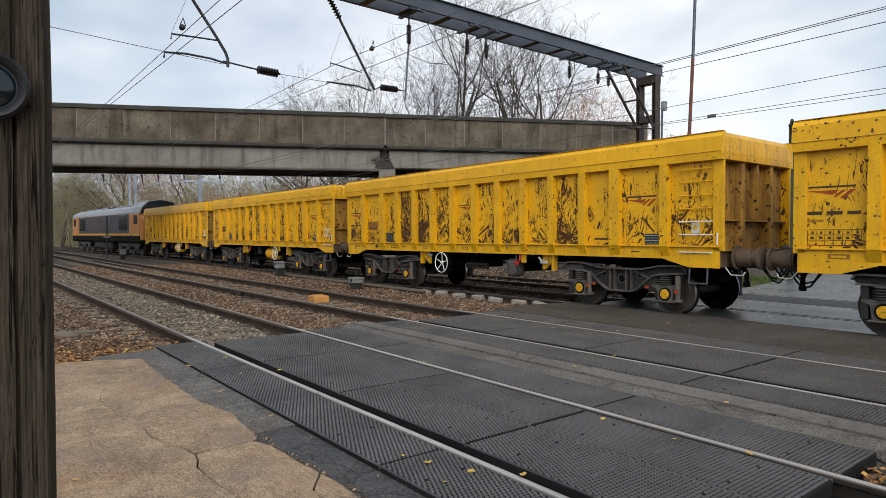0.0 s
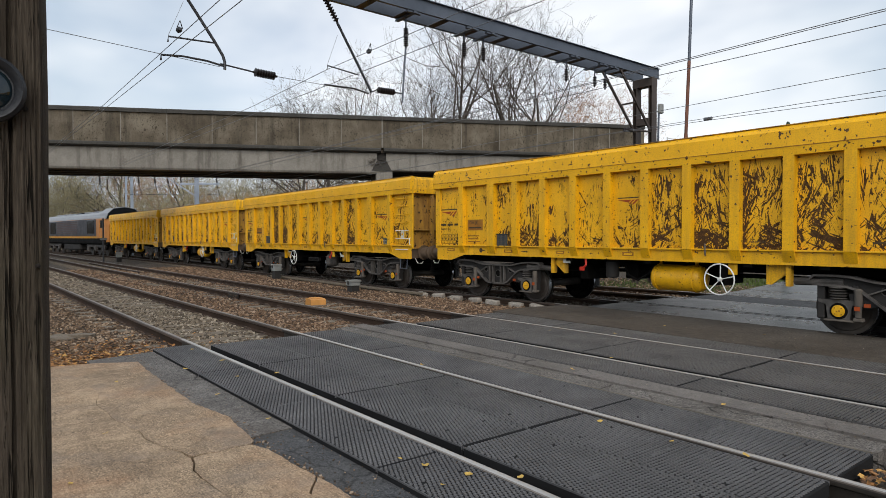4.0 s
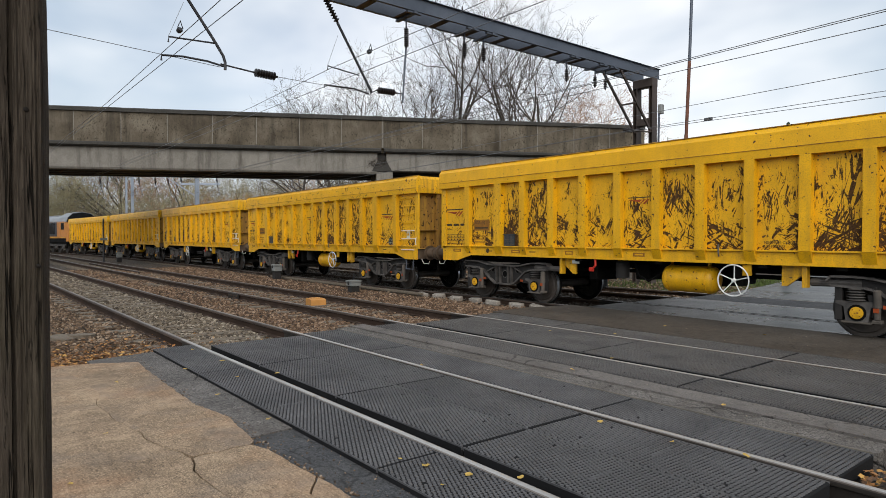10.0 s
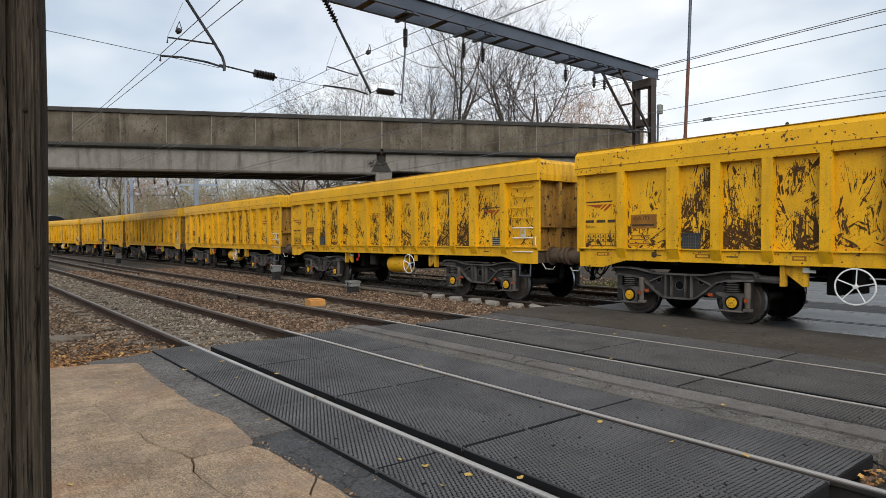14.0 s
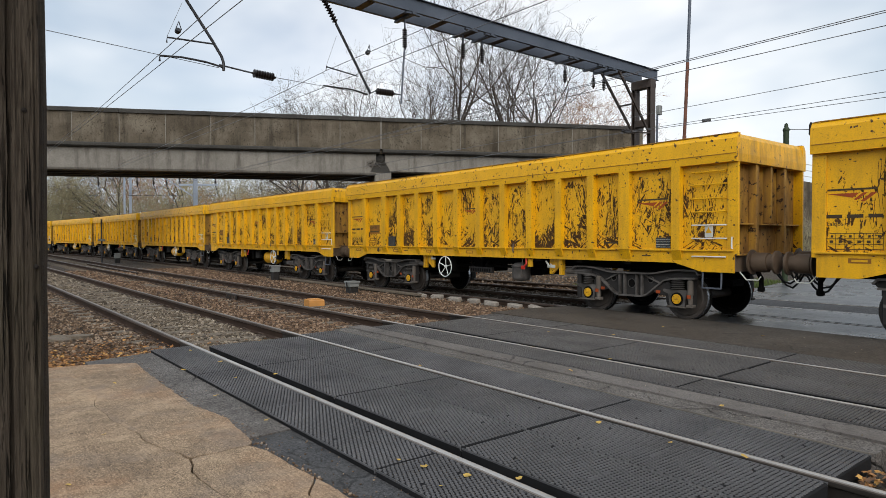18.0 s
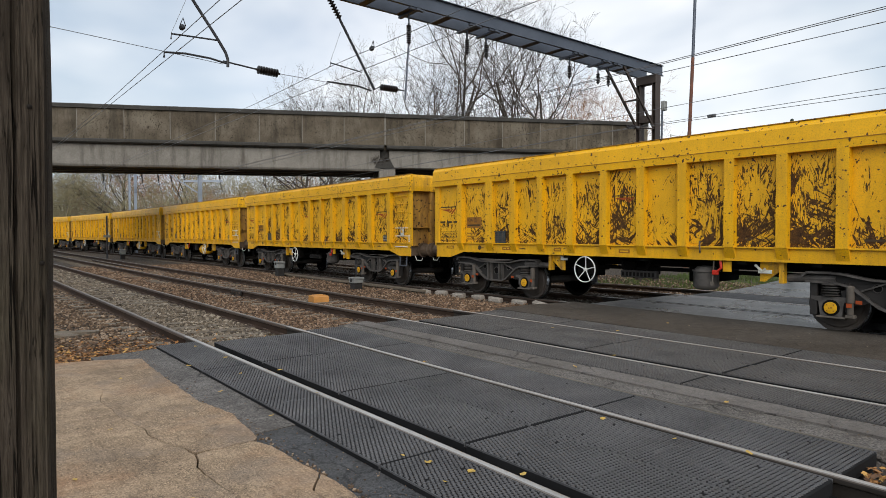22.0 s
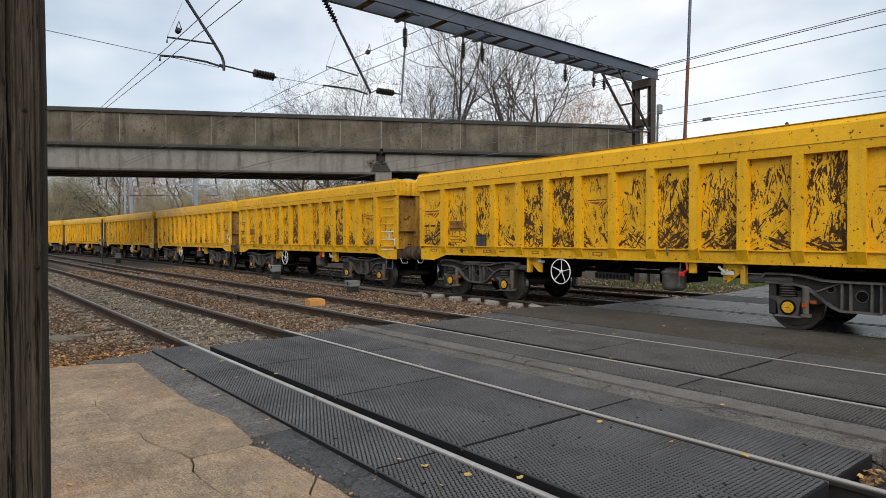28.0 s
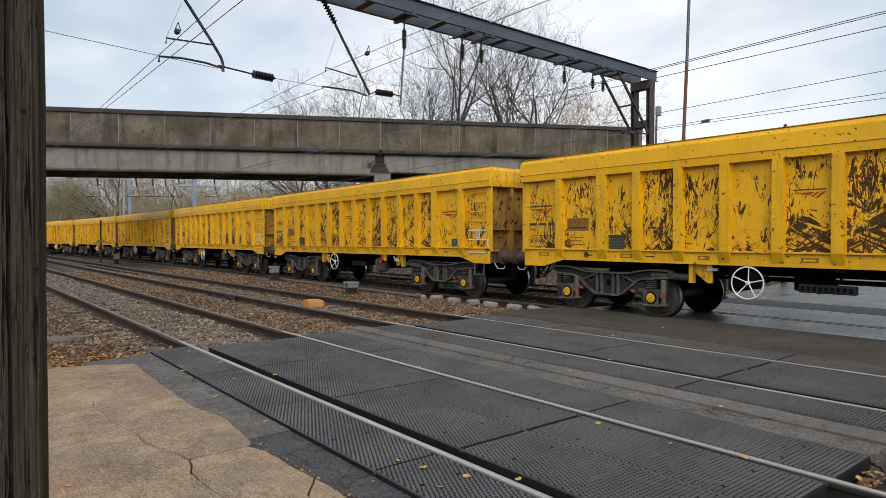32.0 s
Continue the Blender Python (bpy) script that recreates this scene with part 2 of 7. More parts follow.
def dirty_end():
    """Yellow paint almost lost under brown brake dust and rust."""
    k = Nodes("brown_stained_end", 0.7, 0.0, 0.3)
    v = k.spread(loose=30)
    dust = k.noise(1.0, k.spread((5, 5, 1.2), 13), 6, 0.65)
    c = k.ramp(dust, (0.28, (0.14, 0.07, 0.022)), (0.5, (0.31, 0.165, 0.036)), (0.72, (0.55, 0.30, 0.03)))
    c = k.mix(k.ramp(k.noise(9, v, 5, 0.6), (0.58, 0.0), (0.64, 1.0)), c, (0.03, 0.015, 0.008))
    k.colour(c).rough(k.ramp(dust, (0.3, 0.8), (0.7, 0.55))).bump(k.noise(30, v), 0.003)
    return k.m


M = {}
M["side"] = yellow_paint("yellow_side_sheet", 1.0, 0.10, 0.16)
M["side_spared"] = yellow_paint("yellow_end_bay_sheet", 1.0, 0.10, 0.18, 0.045)
M["clean"] = yellow_paint("yellow_frame_paint", 0.0, 0.09, 0.34)
M["bracket"] = yellow_paint("grimy_bracket_paint", 0.0, 0.3, 0.95)
M["cap"] = yellow_paint("yellow_rim_paint", 0.0, 0.22, 0.12)
M["cap_dusty"] = yellow_paint("dusty_rim_paint", 0.0, 0.25, 0.75)
M["end"] = dirty_end()
M["dark_steel"] = plain("bogie_steel", (0.026, 0.0235, 0.022), 0.75, 0.0, 0.4)
M["frame_grey"] = plain("bogie_grey", (0.095, 0.086, 0.079), 0.7, 0.0, 0.7, 12)
# near-black: the shade beneath the vehicles is put into this colour
M["under"] = plain("shaded_underframe_steel", (0.006, 0.0055, 0.005), 0.85, 0.0, 0.4, spec=0.1)
M["dusty_steel"] = plain("dusty_steel", (0.115, 0.098, 0.082), 0.75, 0.0, 0.5, 9)
M["wheel"] = plain("wheel_steel", (0.060, 0.050, 0.043), 0.6, 0.1, 0.6)
M["tread"] = plain("bright_steel", (0.42, 0.42, 0.43), 0.28, 0.9, 0.15)
M["axle_cover"] = plain("yellow_axle_cover", (0.68, 0.36, 0.01), 0.5, 0.0, 0.3, 30)
M["tank"] = yellow_paint("yellow_tank_paint", 0.0, 0.1, 0.3)
M["buffer"] = plain("brown_buffer_steel", (0.11, 0.075, 0.05), 0.6, 0.2, 0.4)
M["white"] = plain("white_paint", (0.72, 0.72, 0.7), 0.5, 0.0, 0.2)
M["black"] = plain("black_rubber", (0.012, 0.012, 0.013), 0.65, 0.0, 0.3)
M["ink"] = plain("dark_marking", (0.06, 0.038, 0.018), 0.6, 0.0, 0.2)
M["red_ink"] = plain("red_marking", (0.34, 0.06, 0.012), 0.6, 0.0, 0.3)
M["red"] = plain("red_lever", (0.55, 0.03, 0.015), 0.5)
M["brown_board"] = plain("brown_board", (0.30, 0.13, 0.02), 0.7, 0.0, 0.4, 14)
M["grille"] = plain("blue_grey_plate", (0.04, 0.05, 0.056), 0.6, 0.0, 0.3)
M["plate"] = plain("pale_plate", (0.55, 0.55, 0.5), 0.6)


def rail_side():
    k = Nodes("rusty_rail", 0.85)
    v = k.spread((1, 0.25, 1))
    k.colour(k.ramp(k.noise(9, v, 5), (0.3, (0.034, 0.022, 0.016)), (0.7, (0.085, 0.055, 0.038))))
    k.bump(k.noise(60), 0.002)
    return k.m


def pitted_concrete():
    """Exposed-aggregate parapet concrete: pits, brown blotches, dark runs from the top."""
    k = Nodes("weathered_concrete", 0.95, 0.0, 0.2)
    v = k.spread(loose=50)
    big = k.noise(0.8, v, 6, 0.62)
    c = k.ramp(big, (0.3, (0.066, 0.052, 0.036)), (0.5, (0.118, 0.097, 0.071)), (0.7, (0.18, 0.153, 0.116)))
    pit = k.maths("MULTIPLY", k.ramp(k.noise(1.0, k.spread((15, 15, 11), 21), 3, 0.6, 0.8), (0.575, 0.0), (0.62, 0.9)), k.ramp(k.noise(0.9, v, 3), (0.34, 0.15), (0.55, 1.0)))
    c = k.mix(pit, c, (0.04, 0.032, 0.022))
    runs = k.ramp(k.noise(1.0, k.spread((3.2, 3.2, 0.3), 9), 5, 0.6), (0.50, 0.0), (0.68, 0.6))
    c = k.mix(runs, c, (0.034, 0.028, 0.021))
    k.colour(c).bump(k.noise(9, v, 4, 0.7), 0.03, 0.8)
    return k.m


M["rail"] = rail_side()
M["rail_web"] = plain("brown_rail_web", (0.046, 0.030, 0.022), 0.9, 0.0, 0.5, 6, spec=0.1)
M["railtop"] = plain("worn_railhead", (0.19, 0.165, 0.145), 0.45, 0.2, 0.3, 4)
M["railshoulder"] = plain("brown_rail_shoulder", (0.075, 0.060, 0.050), 0.6, 0.2, 0.4, 5)
M["railflank"] = plain("dark_rail_side", (0.03, 0.025, 0.021), 0.6, 0.3, 0.4, 5)
M["railbright"] = plain("sky_sheen_railhead", (0.40, 0.385, 0.37), 0.42, 0.25, 0.25, 3)
M["asphalt"] = stone_like("asphalt", (0.026, 0.026, 0.028), (0.095, 0.094, 0.096), (0.05, 0.047, 0.043), 1.0, 0.85, 0.7, 0.012, False, 110, 0.45)
M["asphalt_old"] = stone_like("worn_asphalt", (0.060, 0.054, 0.049), (0.185, 0.168, 0.155), (0.066, 0.056, 0.048), 1.0, 0.88, 0.7, 0.010, False, 90, 0.9)
M["asphalt_brown"] = stone_like("brown_asphalt", (0.036, 0.030, 0.025), (0.092, 0.078, 0.065), (0.042, 0.034, 0.026), 1.0, 0.85, 0.5, 0.006, False, 70, 0.6)
M["asphalt_patch"] = stone_like("patched_asphalt", (0.088, 0.079, 0.073), (0.172, 0.155, 0.143), (0.088, 0.078, 0.069), 1.0, 0.88, 0.3, 0.004, False, 90, 0.8)
M["road"] = stone_like("damp_road", (0.045, 0.047, 0.05), (0.095, 0.098, 0.102), (0.03, 0.03, 0.03), 1.0, 0.36, 0.3)
M["slab"] = stone_like("tan_concrete", (0.142, 0.096, 0.061), (0.362, 0.262, 0.172), (0.335, 0.168, 0.082), 1.0, 0.92, 0.7, 0.006, False, 150, 0.25, True)
M["sleeper"] = stone_like("sleeper_concrete", (0.10, 0.08, 0.06), (0.20, 0.165, 0.125), (0.07, 0.05, 0.035), 1.5)
M["bridge"] = pitted_concrete()
M["sleeper_pale"] = stone_like("pale_sleeper_concrete", (0.14, 0.118, 0.095), (0.46, 0.42, 0.37), (0.13, 0.09, 0.06), 2.6)
M["bridge_pale"] = stone_like("pale_concrete", (0.15, 0.137, 0.118), (0.255, 0.236, 0.207), (0.06, 0.05, 0.04), 0.35, 0.93, 0.15, 0.006, True)
# dark tone for sooty edges, and for shade painted on the pier wall
M["bridge_dark"] = stone_like("sooty_shaded_concrete", (0.03, 0.028, 0.025), (0.07, 0.065, 0.058), (0.02, 0.02, 0.018), 0.4)


def rubber_panel(name, low, high):
    k = Nodes(name, 0.62)
    v = k.spread(loose=30)
    k.colour(k.mix(k.ramp(k.noise(40, v), (0.4, 0.0), (0.7, 0.4)), k.ramp(k.noise(1.6, v, 6), (0.3, low), (0.7, high)), tuple(x * 1.15 for x in high)))
    k.rough(k.ramp(k.noise(2, v), (0.3, 0.5), (0.7, 0.75)))
    k.bump(k.noise(90), 0.001)
    return k.m


M["rubber"] = rubber_panel("crossing_rubber", (0.044, 0.0435, 0.046), (0.096, 0.0935, 0.097))
M["rubber_dirty"] = rubber_panel("dirty_crossing_rubber", (0.041, 0.039, 0.039), (0.087, 0.082, 0.080))
M["seal"] = plain("pale_joint_seal", (0.17, 0.150, 0.125), 0.9, 0.0, 0.5, 8)
M["rubber_low"] = plain("shaded_rubber_recess", (0.016, 0.016, 0.017), 0.9, 0.0, 0.4, spec=0.1)


def ballast_stone(name, *tones):
    k = Nodes(name, 0.92)
    k.colour(k.mix(0.22, k.ramp(k.island(), *zip((0.0, 0.4, 0.75, 1.0), tones)), k.ramp(k.noise(30), (0.3, (0.045, 0.03, 0.019)), (0.7, (0.19, 0.14, 0.095)))))
    k.bump(k.noise(80), 0.003)
    return k.m


def ballast_bed():
    k = Nodes("ballast_bed", 0.95)
    cell = k.cells(19, None, "Color")
    edge = k.cells(19)
    c = k.ramp(cell, (0.1, (0.028, 0.019, 0.012)), (0.5, (0.085, 0.058, 0.037)), (0.9, (0.17, 0.125, 0.083)))
    c = k.mix(k.ramp(edge, (0.25, 0.0), (0.6, 0.7)), c, (0.04, 0.03, 0.022))
    far = k.ramp(k.noise(0.12, None, 4), (0.35, 0.2), (0.7, 0.6))
    k.colour(k.mix(far, c, (0.042, 0.033, 0.023)))
    k.bump(k.maths("SUBTRACT", 1.0, edge), 0.05, 1.0)
    return k.m


M["stone"] = ballast_stone("ballast_stone", (0.024, 0.015, 0.010), (0.105, 0.063, 0.036), (0.23, 0.145, 0.085), (0.46, 0.35, 0.25))
M["stone_pale"] = ballast_stone("pale_ballast_stone", (0.030, 0.024, 0.018), (0.125, 0.098, 0.068), (0.25, 0.20, 0.145), (0.48, 0.41, 0.32))
M["stone_shade"] = ballast_stone("shaded_ballast_stone", (0.008, 0.007, 0.006), (0.022, 0.019, 0.016), (0.055, 0.048, 0.042), (0.17, 0.155, 0.14))
M["stone_rust"] = ballast_stone("rusty_ballast_stone", (0.026, 0.014, 0.009), (0.115, 0.064, 0.036), (0.24, 0.142, 0.080), (0.45, 0.32, 0.22))
M["ballast"] = ballast_bed()


def old_wood():
    """Grey weathered softwood: fine upright fibre, short cross checks, thin black cracks."""
    k = Nodes("weathered_timber", 0.95, 0.0, 0.1)
    grain = k.noise(1.0, k.spread((330, 330, 20.0)), 5, 0.65, 0.6)
    big = k.noise(1.0, k.spread((40, 40, 3.0)), 5, 0.6)
    c = k.ramp(k.mix(0.35, grain, big), (0.32, (0.025, 0.019, 0.015)), (0.5, (0.054, 0.043, 0.033)), (0.68, (0.102, 0.083, 0.065)))
    c = k.mix(k.ramp(k.noise(5, k.spread((1, 1, 0.35))), (0.48, 0.0), (0.72, 0.5)), c, (0.060, 0.060, 0.030))
    line = k.maths("ABSOLUTE", k.maths("SUBTRACT", k.noise(1.0, k.spread((90, 90, 2.2), 5), 3, 0.5), 0.5))
    split = k.maths("MULTIPLY", k.ramp(line, (0.006, 1.0), (0.022, 0.0)), k.ramp(k.noise(1.0, k.spread((14, 14, 4.0), 3), 2), (0.46, 0.0), (0.54, 1.0)))
    check = k.ramp(k.noise(1.0, k.spread((260, 260, 34), 9), 3, 0.6), (0.62, 0.0), (0.68, 0.8))
    c = k.mix(k.maths("MAXIMUM", split, check), c, (0.008, 0.0065, 0.005))
    k.colour(c)
    k.bump(grain, 0.004, 1.0).bump(big, 0.008, 0.6).bump(k.maths("SUBTRACT", 1.0, split), 0.006, 0.9)
    return k.m


M["knot"] = plain("dark_knot", (0.012, 0.009, 0.007), 0.9, 0.0, 0.5, 60)
M["wood"] = old_wood()
M["steel_grey"] = plain("galvanised_grey", (0.112, 0.125, 0.152), 0.5, 0.5, 0.3, 3)
M["far_steel"] = plain("pale_galvanised_steel", (0.30, 0.335, 0.39), 0.5, 0.2, 0.3, 3)
M["mast"] = plain("brown_mast_paint", (0.075, 0.058, 0.05), 0.6, 0.2, 0.35, 3)
M["rust_pole"] = plain("rusty_pole", (0.17, 0.075, 0.05), 0.8, 0.0, 0.5, 6)
M["wire"] = plain("copper_wire", (0.19, 0.19, 0.195), 0.5, 0.6, 0.2)
M["insulator"] = plain("brown_porcelain", (0.014, 0.010, 0.009), 0.35, 0.0, 0.2)
M["tube"] = plain("dull_steel_tube", (0.055, 0.055, 0.06), 0.5, 0.5, 0.3)
M["bark"] = plain("bark", (0.085, 0.07, 0.058), 0.9, 0.0, 0.4, 12)
M["bark_red"] = plain("reddish_bark", (0.36, 0.20, 0.115), 0.9, 0.0, 0.4, 12)
M["bark_orange"] = plain("orange_twigs", (0.50, 0.25, 0.10), 0.9, 0.0, 0.4, 12)
M["bark_green"] = plain("mossy_bark", (0.30, 0.265, 0.16), 0.9, 0.0, 0.4, 9)
M["green_paint"] = plain("dark_green_paint", (0.03, 0.045, 0.022), 0.6, 0.0, 0.4, 8)
M["cabinet"] = plain("cabinet_grey", (0.225, 0.23, 0.22), 0.7, 0.0, 0.35, 6)
M["orange"] = plain("orange_plastic", (0.52, 0.24, 0.06), 0.6, 0.0, 0.35, 8)
M["leaf"] = plain("fallen_leaf", (0.55, 0.36, 0.09), 0.8, 0.0, 0.4, 50)
M["grass"] = plain("rough_grass", (0.085, 0.12, 0.03), 0.9, 0.0, 0.5, 3)
M["white_pipe"] = plain("white_railing", (0.7, 0.7, 0.68), 0.5)
M["ring"] = plain("black_plastic", (0.011, 0.012, 0.015), 0.4, 0.0, 0.2, 40)


def glass_dome():
    k = Nodes("dark_glass", 0.05)
    k.colour((0.004, 0.010, 0.014))
    k.b.inputs["Coat Weight"].default_value = 0.2
    return k.m


M["lens"] = glass_dome()


# ---- building helpers ----
class Mesh:
    """Collects faces of several plain shapes for one mesh."""

    def __init__(self):
        self.v, self.f, self.mi, self.k = [], [], [], 0

    def add(self, verts, faces):
        o = len(self.v)
        self.v += [tuple(p) for p in verts]
        self.f += [tuple(o + i for i in q) for q in faces]
        self.mi += [self.k] * len(faces)
        return self

    def box(self, x0, x1, y0, y1, z0, z1, c=0.0, m=None):
        """A box; c: the width of its chamfered edges."""
        if c <= 0:
            vs = [(x, y, z) for z in (z0, z1) for y in (y0, y1) for x in (x0, x1)]
            fs = [(0, 2, 3, 1), (4, 5, 7, 6), (0, 1, 5, 4), (2, 6, 7, 3), (0, 4, 6, 2), (1, 3, 7, 5)]
        else:
            vs, at = [], {}
            for i, x in enumerate((x0, x1)):
                for j, y in enumerate((y0, y1)):
                    for k, z in enumerate((z0, z1)):
                        sx, sy, sz = (c, -c)[i], (c, -c)[j], (c, -c)[k]
                        for a, p in enumerate(((x, y + sy, z + sz), (x + sx, y, z + sz), (x + sx, y + sy, z))):
                            at[i, j, k, a] = len(vs)
                            vs.append(p)
            fs = []
            for a in range(3):
                b, d = (a + 1) % 3, (a + 2) % 3
                for s in (0, 1):
                    def key(p, q):
                        e = [0, 0, 0]
                        e[a], e[b], e[d] = s, p, q
                        return at[(*e, a)]
                    ring = [key(0, 0), key(1, 0), key(1, 1), key(0, 1)]
                    fs.append(tuple(ring if s else ring[::-1]))
                for p in (0, 1):
                    for q in (0, 1):
                        def edge(s, which):
                            e = [0, 0, 0]
                            e[a], e[b], e[d] = s, p, q
                            return at[(*e, which)]
                        ring = [edge(0, b), edge(1, b), edge(1, d), edge(0, d)]
                        fs.append(tuple(ring if p == q else ring[::-1]))
            for i in (0, 1):
                for j in (0, 1):
                    for k in (0, 1):
                        ring = [at[i, j, k, 0], at[i, j, k, 1], at[i, j, k, 2]]
                        fs.append(tuple(ring if (i + j + k) % 2 else ring[::-1]))
        if m is not None:
            vs = [tuple(m @ Vector(p)) for p in vs]
        return self.add(vs, fs)

    def prism(self, poly, a0, a1, axis="y"):
        """A polygon, drawn in the other two axes, pushed along one axis."""
        n = len(poly)

        def at(p, a):
            return {"x": (a, p[0], p[1]), "y": (p[0], a, p[1]), "z": (p[0], p[1], a)}[axis]
        vs = [at(p, a0) for p in poly] + [at(p, a1) for p in poly]
        fs = [tuple(range(n))[::-1], tuple(range(n, 2 * n))]
        fs += [(i, (i + 1) % n, n + (i + 1) % n, n + i) for i in range(n)]
        return self.add(vs, fs)

    def rings(self, rings, closed=True, caps=True):
        """Skin over rings of equally many points."""
        n = len(rings[0])
        vs = [p for r in rings for p in r]
        fs = []
        for i in range(len(rings) - 1):
            for j in range(n if closed else n - 1):
                k = (j + 1) % n
                fs.append((i * n + j, i * n + k, (i + 1) * n + k, (i + 1) * n + j))
        if caps and closed:
            fs += [tuple(range(n))[::-1], tuple(range((len(rings) - 1) * n, len(rings) * n))]
        return self.add(vs, fs)

    def tube(self, path, r, n=8, caps=True):
        path = [Vector(p) for p in path]
        rr = r if isinstance(r, (list, tuple)) else [r] * len(path)
        out, side = [], None
        for i, p in enumerate(path):
            t = (path[min(i + 1, len(path) - 1)] - path[max(i - 1, 0)]).normalized()
            if side is None:
                side = t.orthogonal().normalized()
            side = (side - t * side.dot(t)).normalized()
            up = t.cross(side)
            out.append([p + rr[i] * (math.cos(a) * side + math.sin(a) * up) for a in (2 * math.pi * j / n for j in range(n))])
        return self.rings(out, True, caps)

    def lathe(self, profile, p0, axis, n=20):
        """Rings of (distance along the axis, radius) from p0."""
        p0, t = Vector(p0), Vector(axis).normalized()
        side = t.orthogonal().normalized()
        up = t.cross(side)
        return self.rings([[p0 + t * d + max(r, 0.0005) * (math.cos(a) * side + math.sin(a) * up) for a in (2 * math.pi * j / n for j in range(n))] for d, r in profile])

    def data(self, name, mats, smooth=False):
        me = bpy.data.meshes.new(name)
        me.from_pydata(self.v, [], self.f)
        mats = mats if isinstance(mats, (list, tuple)) else [mats]
        for m in mats:
            me.materials.append(m)
        if len(mats) > 1:
            me.polygons.foreach_set("material_index", self.mi)
        if smooth:
            me.polygons.foreach_set("use_smooth", [True] * len(self.f))
            me.set_sharp_from_angle(angle=radians(38))
        me.update()
        return me


def part(name, shape, material, parent, label="", smooth=False, at=None):
    me = shape.data(name, material, smooth) if isinstance(shape, Mesh) else shape
    ob = new(name, me)
    ob.parent = parent
    if at is not None:
        ob.matrix_basis = at
    return tagged(ob, label)


def thing(name, label, category, group="", kind="", at=None):
    ob = new(name)
    ob.empty_display_size = 0.2
    if at is not None:
        ob.matrix_basis = at
    return tagged(ob, label, category, group, kind)


def solo(name, shape, material, label, category, group="", kind="", at=None, smooth=False):
    me = shape.data(name, material, smooth) if isinstance(shape, Mesh) else shape
    ob = new(name, me)
    if at is not None:
        ob.matrix_basis = at
    return tagged(ob, label, category, group, kind)


TURN = radians(38.72)


def spot(side, ahead, z=0.0):
    """A place by its metres to the side of, and ahead along, the standing point's line of sight."""
    return (ahead * math.sin(TURN) + side * math.cos(TURN), ahead * math.cos(TURN) - side * math.sin(TURN), z)


def letters(text, size, material, parent, m, name="lettering"):
    """Built-in lettering, turned into a mesh."""
    cu = bpy.data.curves.new(name, "FONT")
    cu.body, cu.size, cu.extrude, cu.resolution_u = text, size, 0.001, 2
    ob = bpy.data.objects.new(name, cu)
    scene.collection.objects.link(ob)
    me = bpy.data.meshes.new_from_object(ob.evaluated_get(bpy.context.evaluated_depsgraph_get()))
    bpy.data.objects.remove(ob)
    me.materials.clear()
    me.materials.append(material)
    return part(name, me, material, parent, "", at=m)


# ---- the lines of the tracks ----
def line_a(y):
    return 3.335 - 0.000167 * (y - 6) ** 2


def line_b(y):
    return 6.835 - 0.0188 * y + 0.000223 * (y - 6) ** 2


ARC = np.arange(-60, 161) * 1.0


def fall(y):
    """How far the train's tracks drop beyond the crossing."""
    f = max(0.0, min(1.0, (y - 9.0) / 9.0))
    return 0.045 * f * f * (3 - 2 * f)



def _line_c():
    th = []
    for s in ARC:
        u = max(0.0, min(s, 92.0) - 4.0)
        th.append(-0.0106 + 0.002348 * u - 0.00006294 * u * u)
    th = np.array(th)
    x = np.concatenate([[0], np.cumsum(np.sin((th[1:] + th[:-1]) / 2))])
    y = np.concatenate([[0], np.cumsum(np.cos((th[1:] + th[:-1]) / 2))])
    i = int(np.argmin(abs(ARC)))
    return x - x[i] + 11.164, y - y[i], th


C_X, C_Y, C_TH = _line_c()


def line_c(s):
    """The train's track by its length from abreast of the camera: x, y and the turn to the right."""
    return float(np.interp(s, ARC, C_X)), float(np.interp(s, ARC, C_Y)), float(np.interp(s, ARC, C_TH))


PATH_A = [(line_a(y), y) for y in np.arange(-30, 121, 3.0)]
PATH_B = [(line_b(y), y) for y in np.arange(-30, 121, 3.0)]
PATH_C = [line_c(s)[:2] for s in np.arange(-45, 121, 3.0)]
PATH_D = [(x + 3.35, y) for x, y in PATH_C]


def beside(path, off):
    """A line run parallel to a path, off metres to its right."""
    out = []
    for i, (x, y) in enumerate(path):
        a, b = path[max(i - 1, 0)], path[min(i + 1, len(path) - 1)]
        dx, dy = b[0] - a[0], b[1] - a[1]
        d = math.hypot(dx, dy)
        out.append((x + dy / d * off, y - dx / d * off))
    return out


HEAD = [(-0.010, -0.052), (-0.035, -0.040), (-0.036, -0.014), (-0.032, -0.006), (-0.022, -0.0015), (-0.010, 0.0), (0.010, 0.0), (0.022, -0.0015), (0.032, -0.006), (0.036, -0.014), (0.035, -0.040), (0.010, -0.052)]
WEB = [(-0.07, -0.159), (-0.07, -0.148), (-0.012, -0.130), (-0.010, -0.050), (0.010, -0.050), (0.012, -0.130), (0.07, -0.148), (0.07, -0.159)]


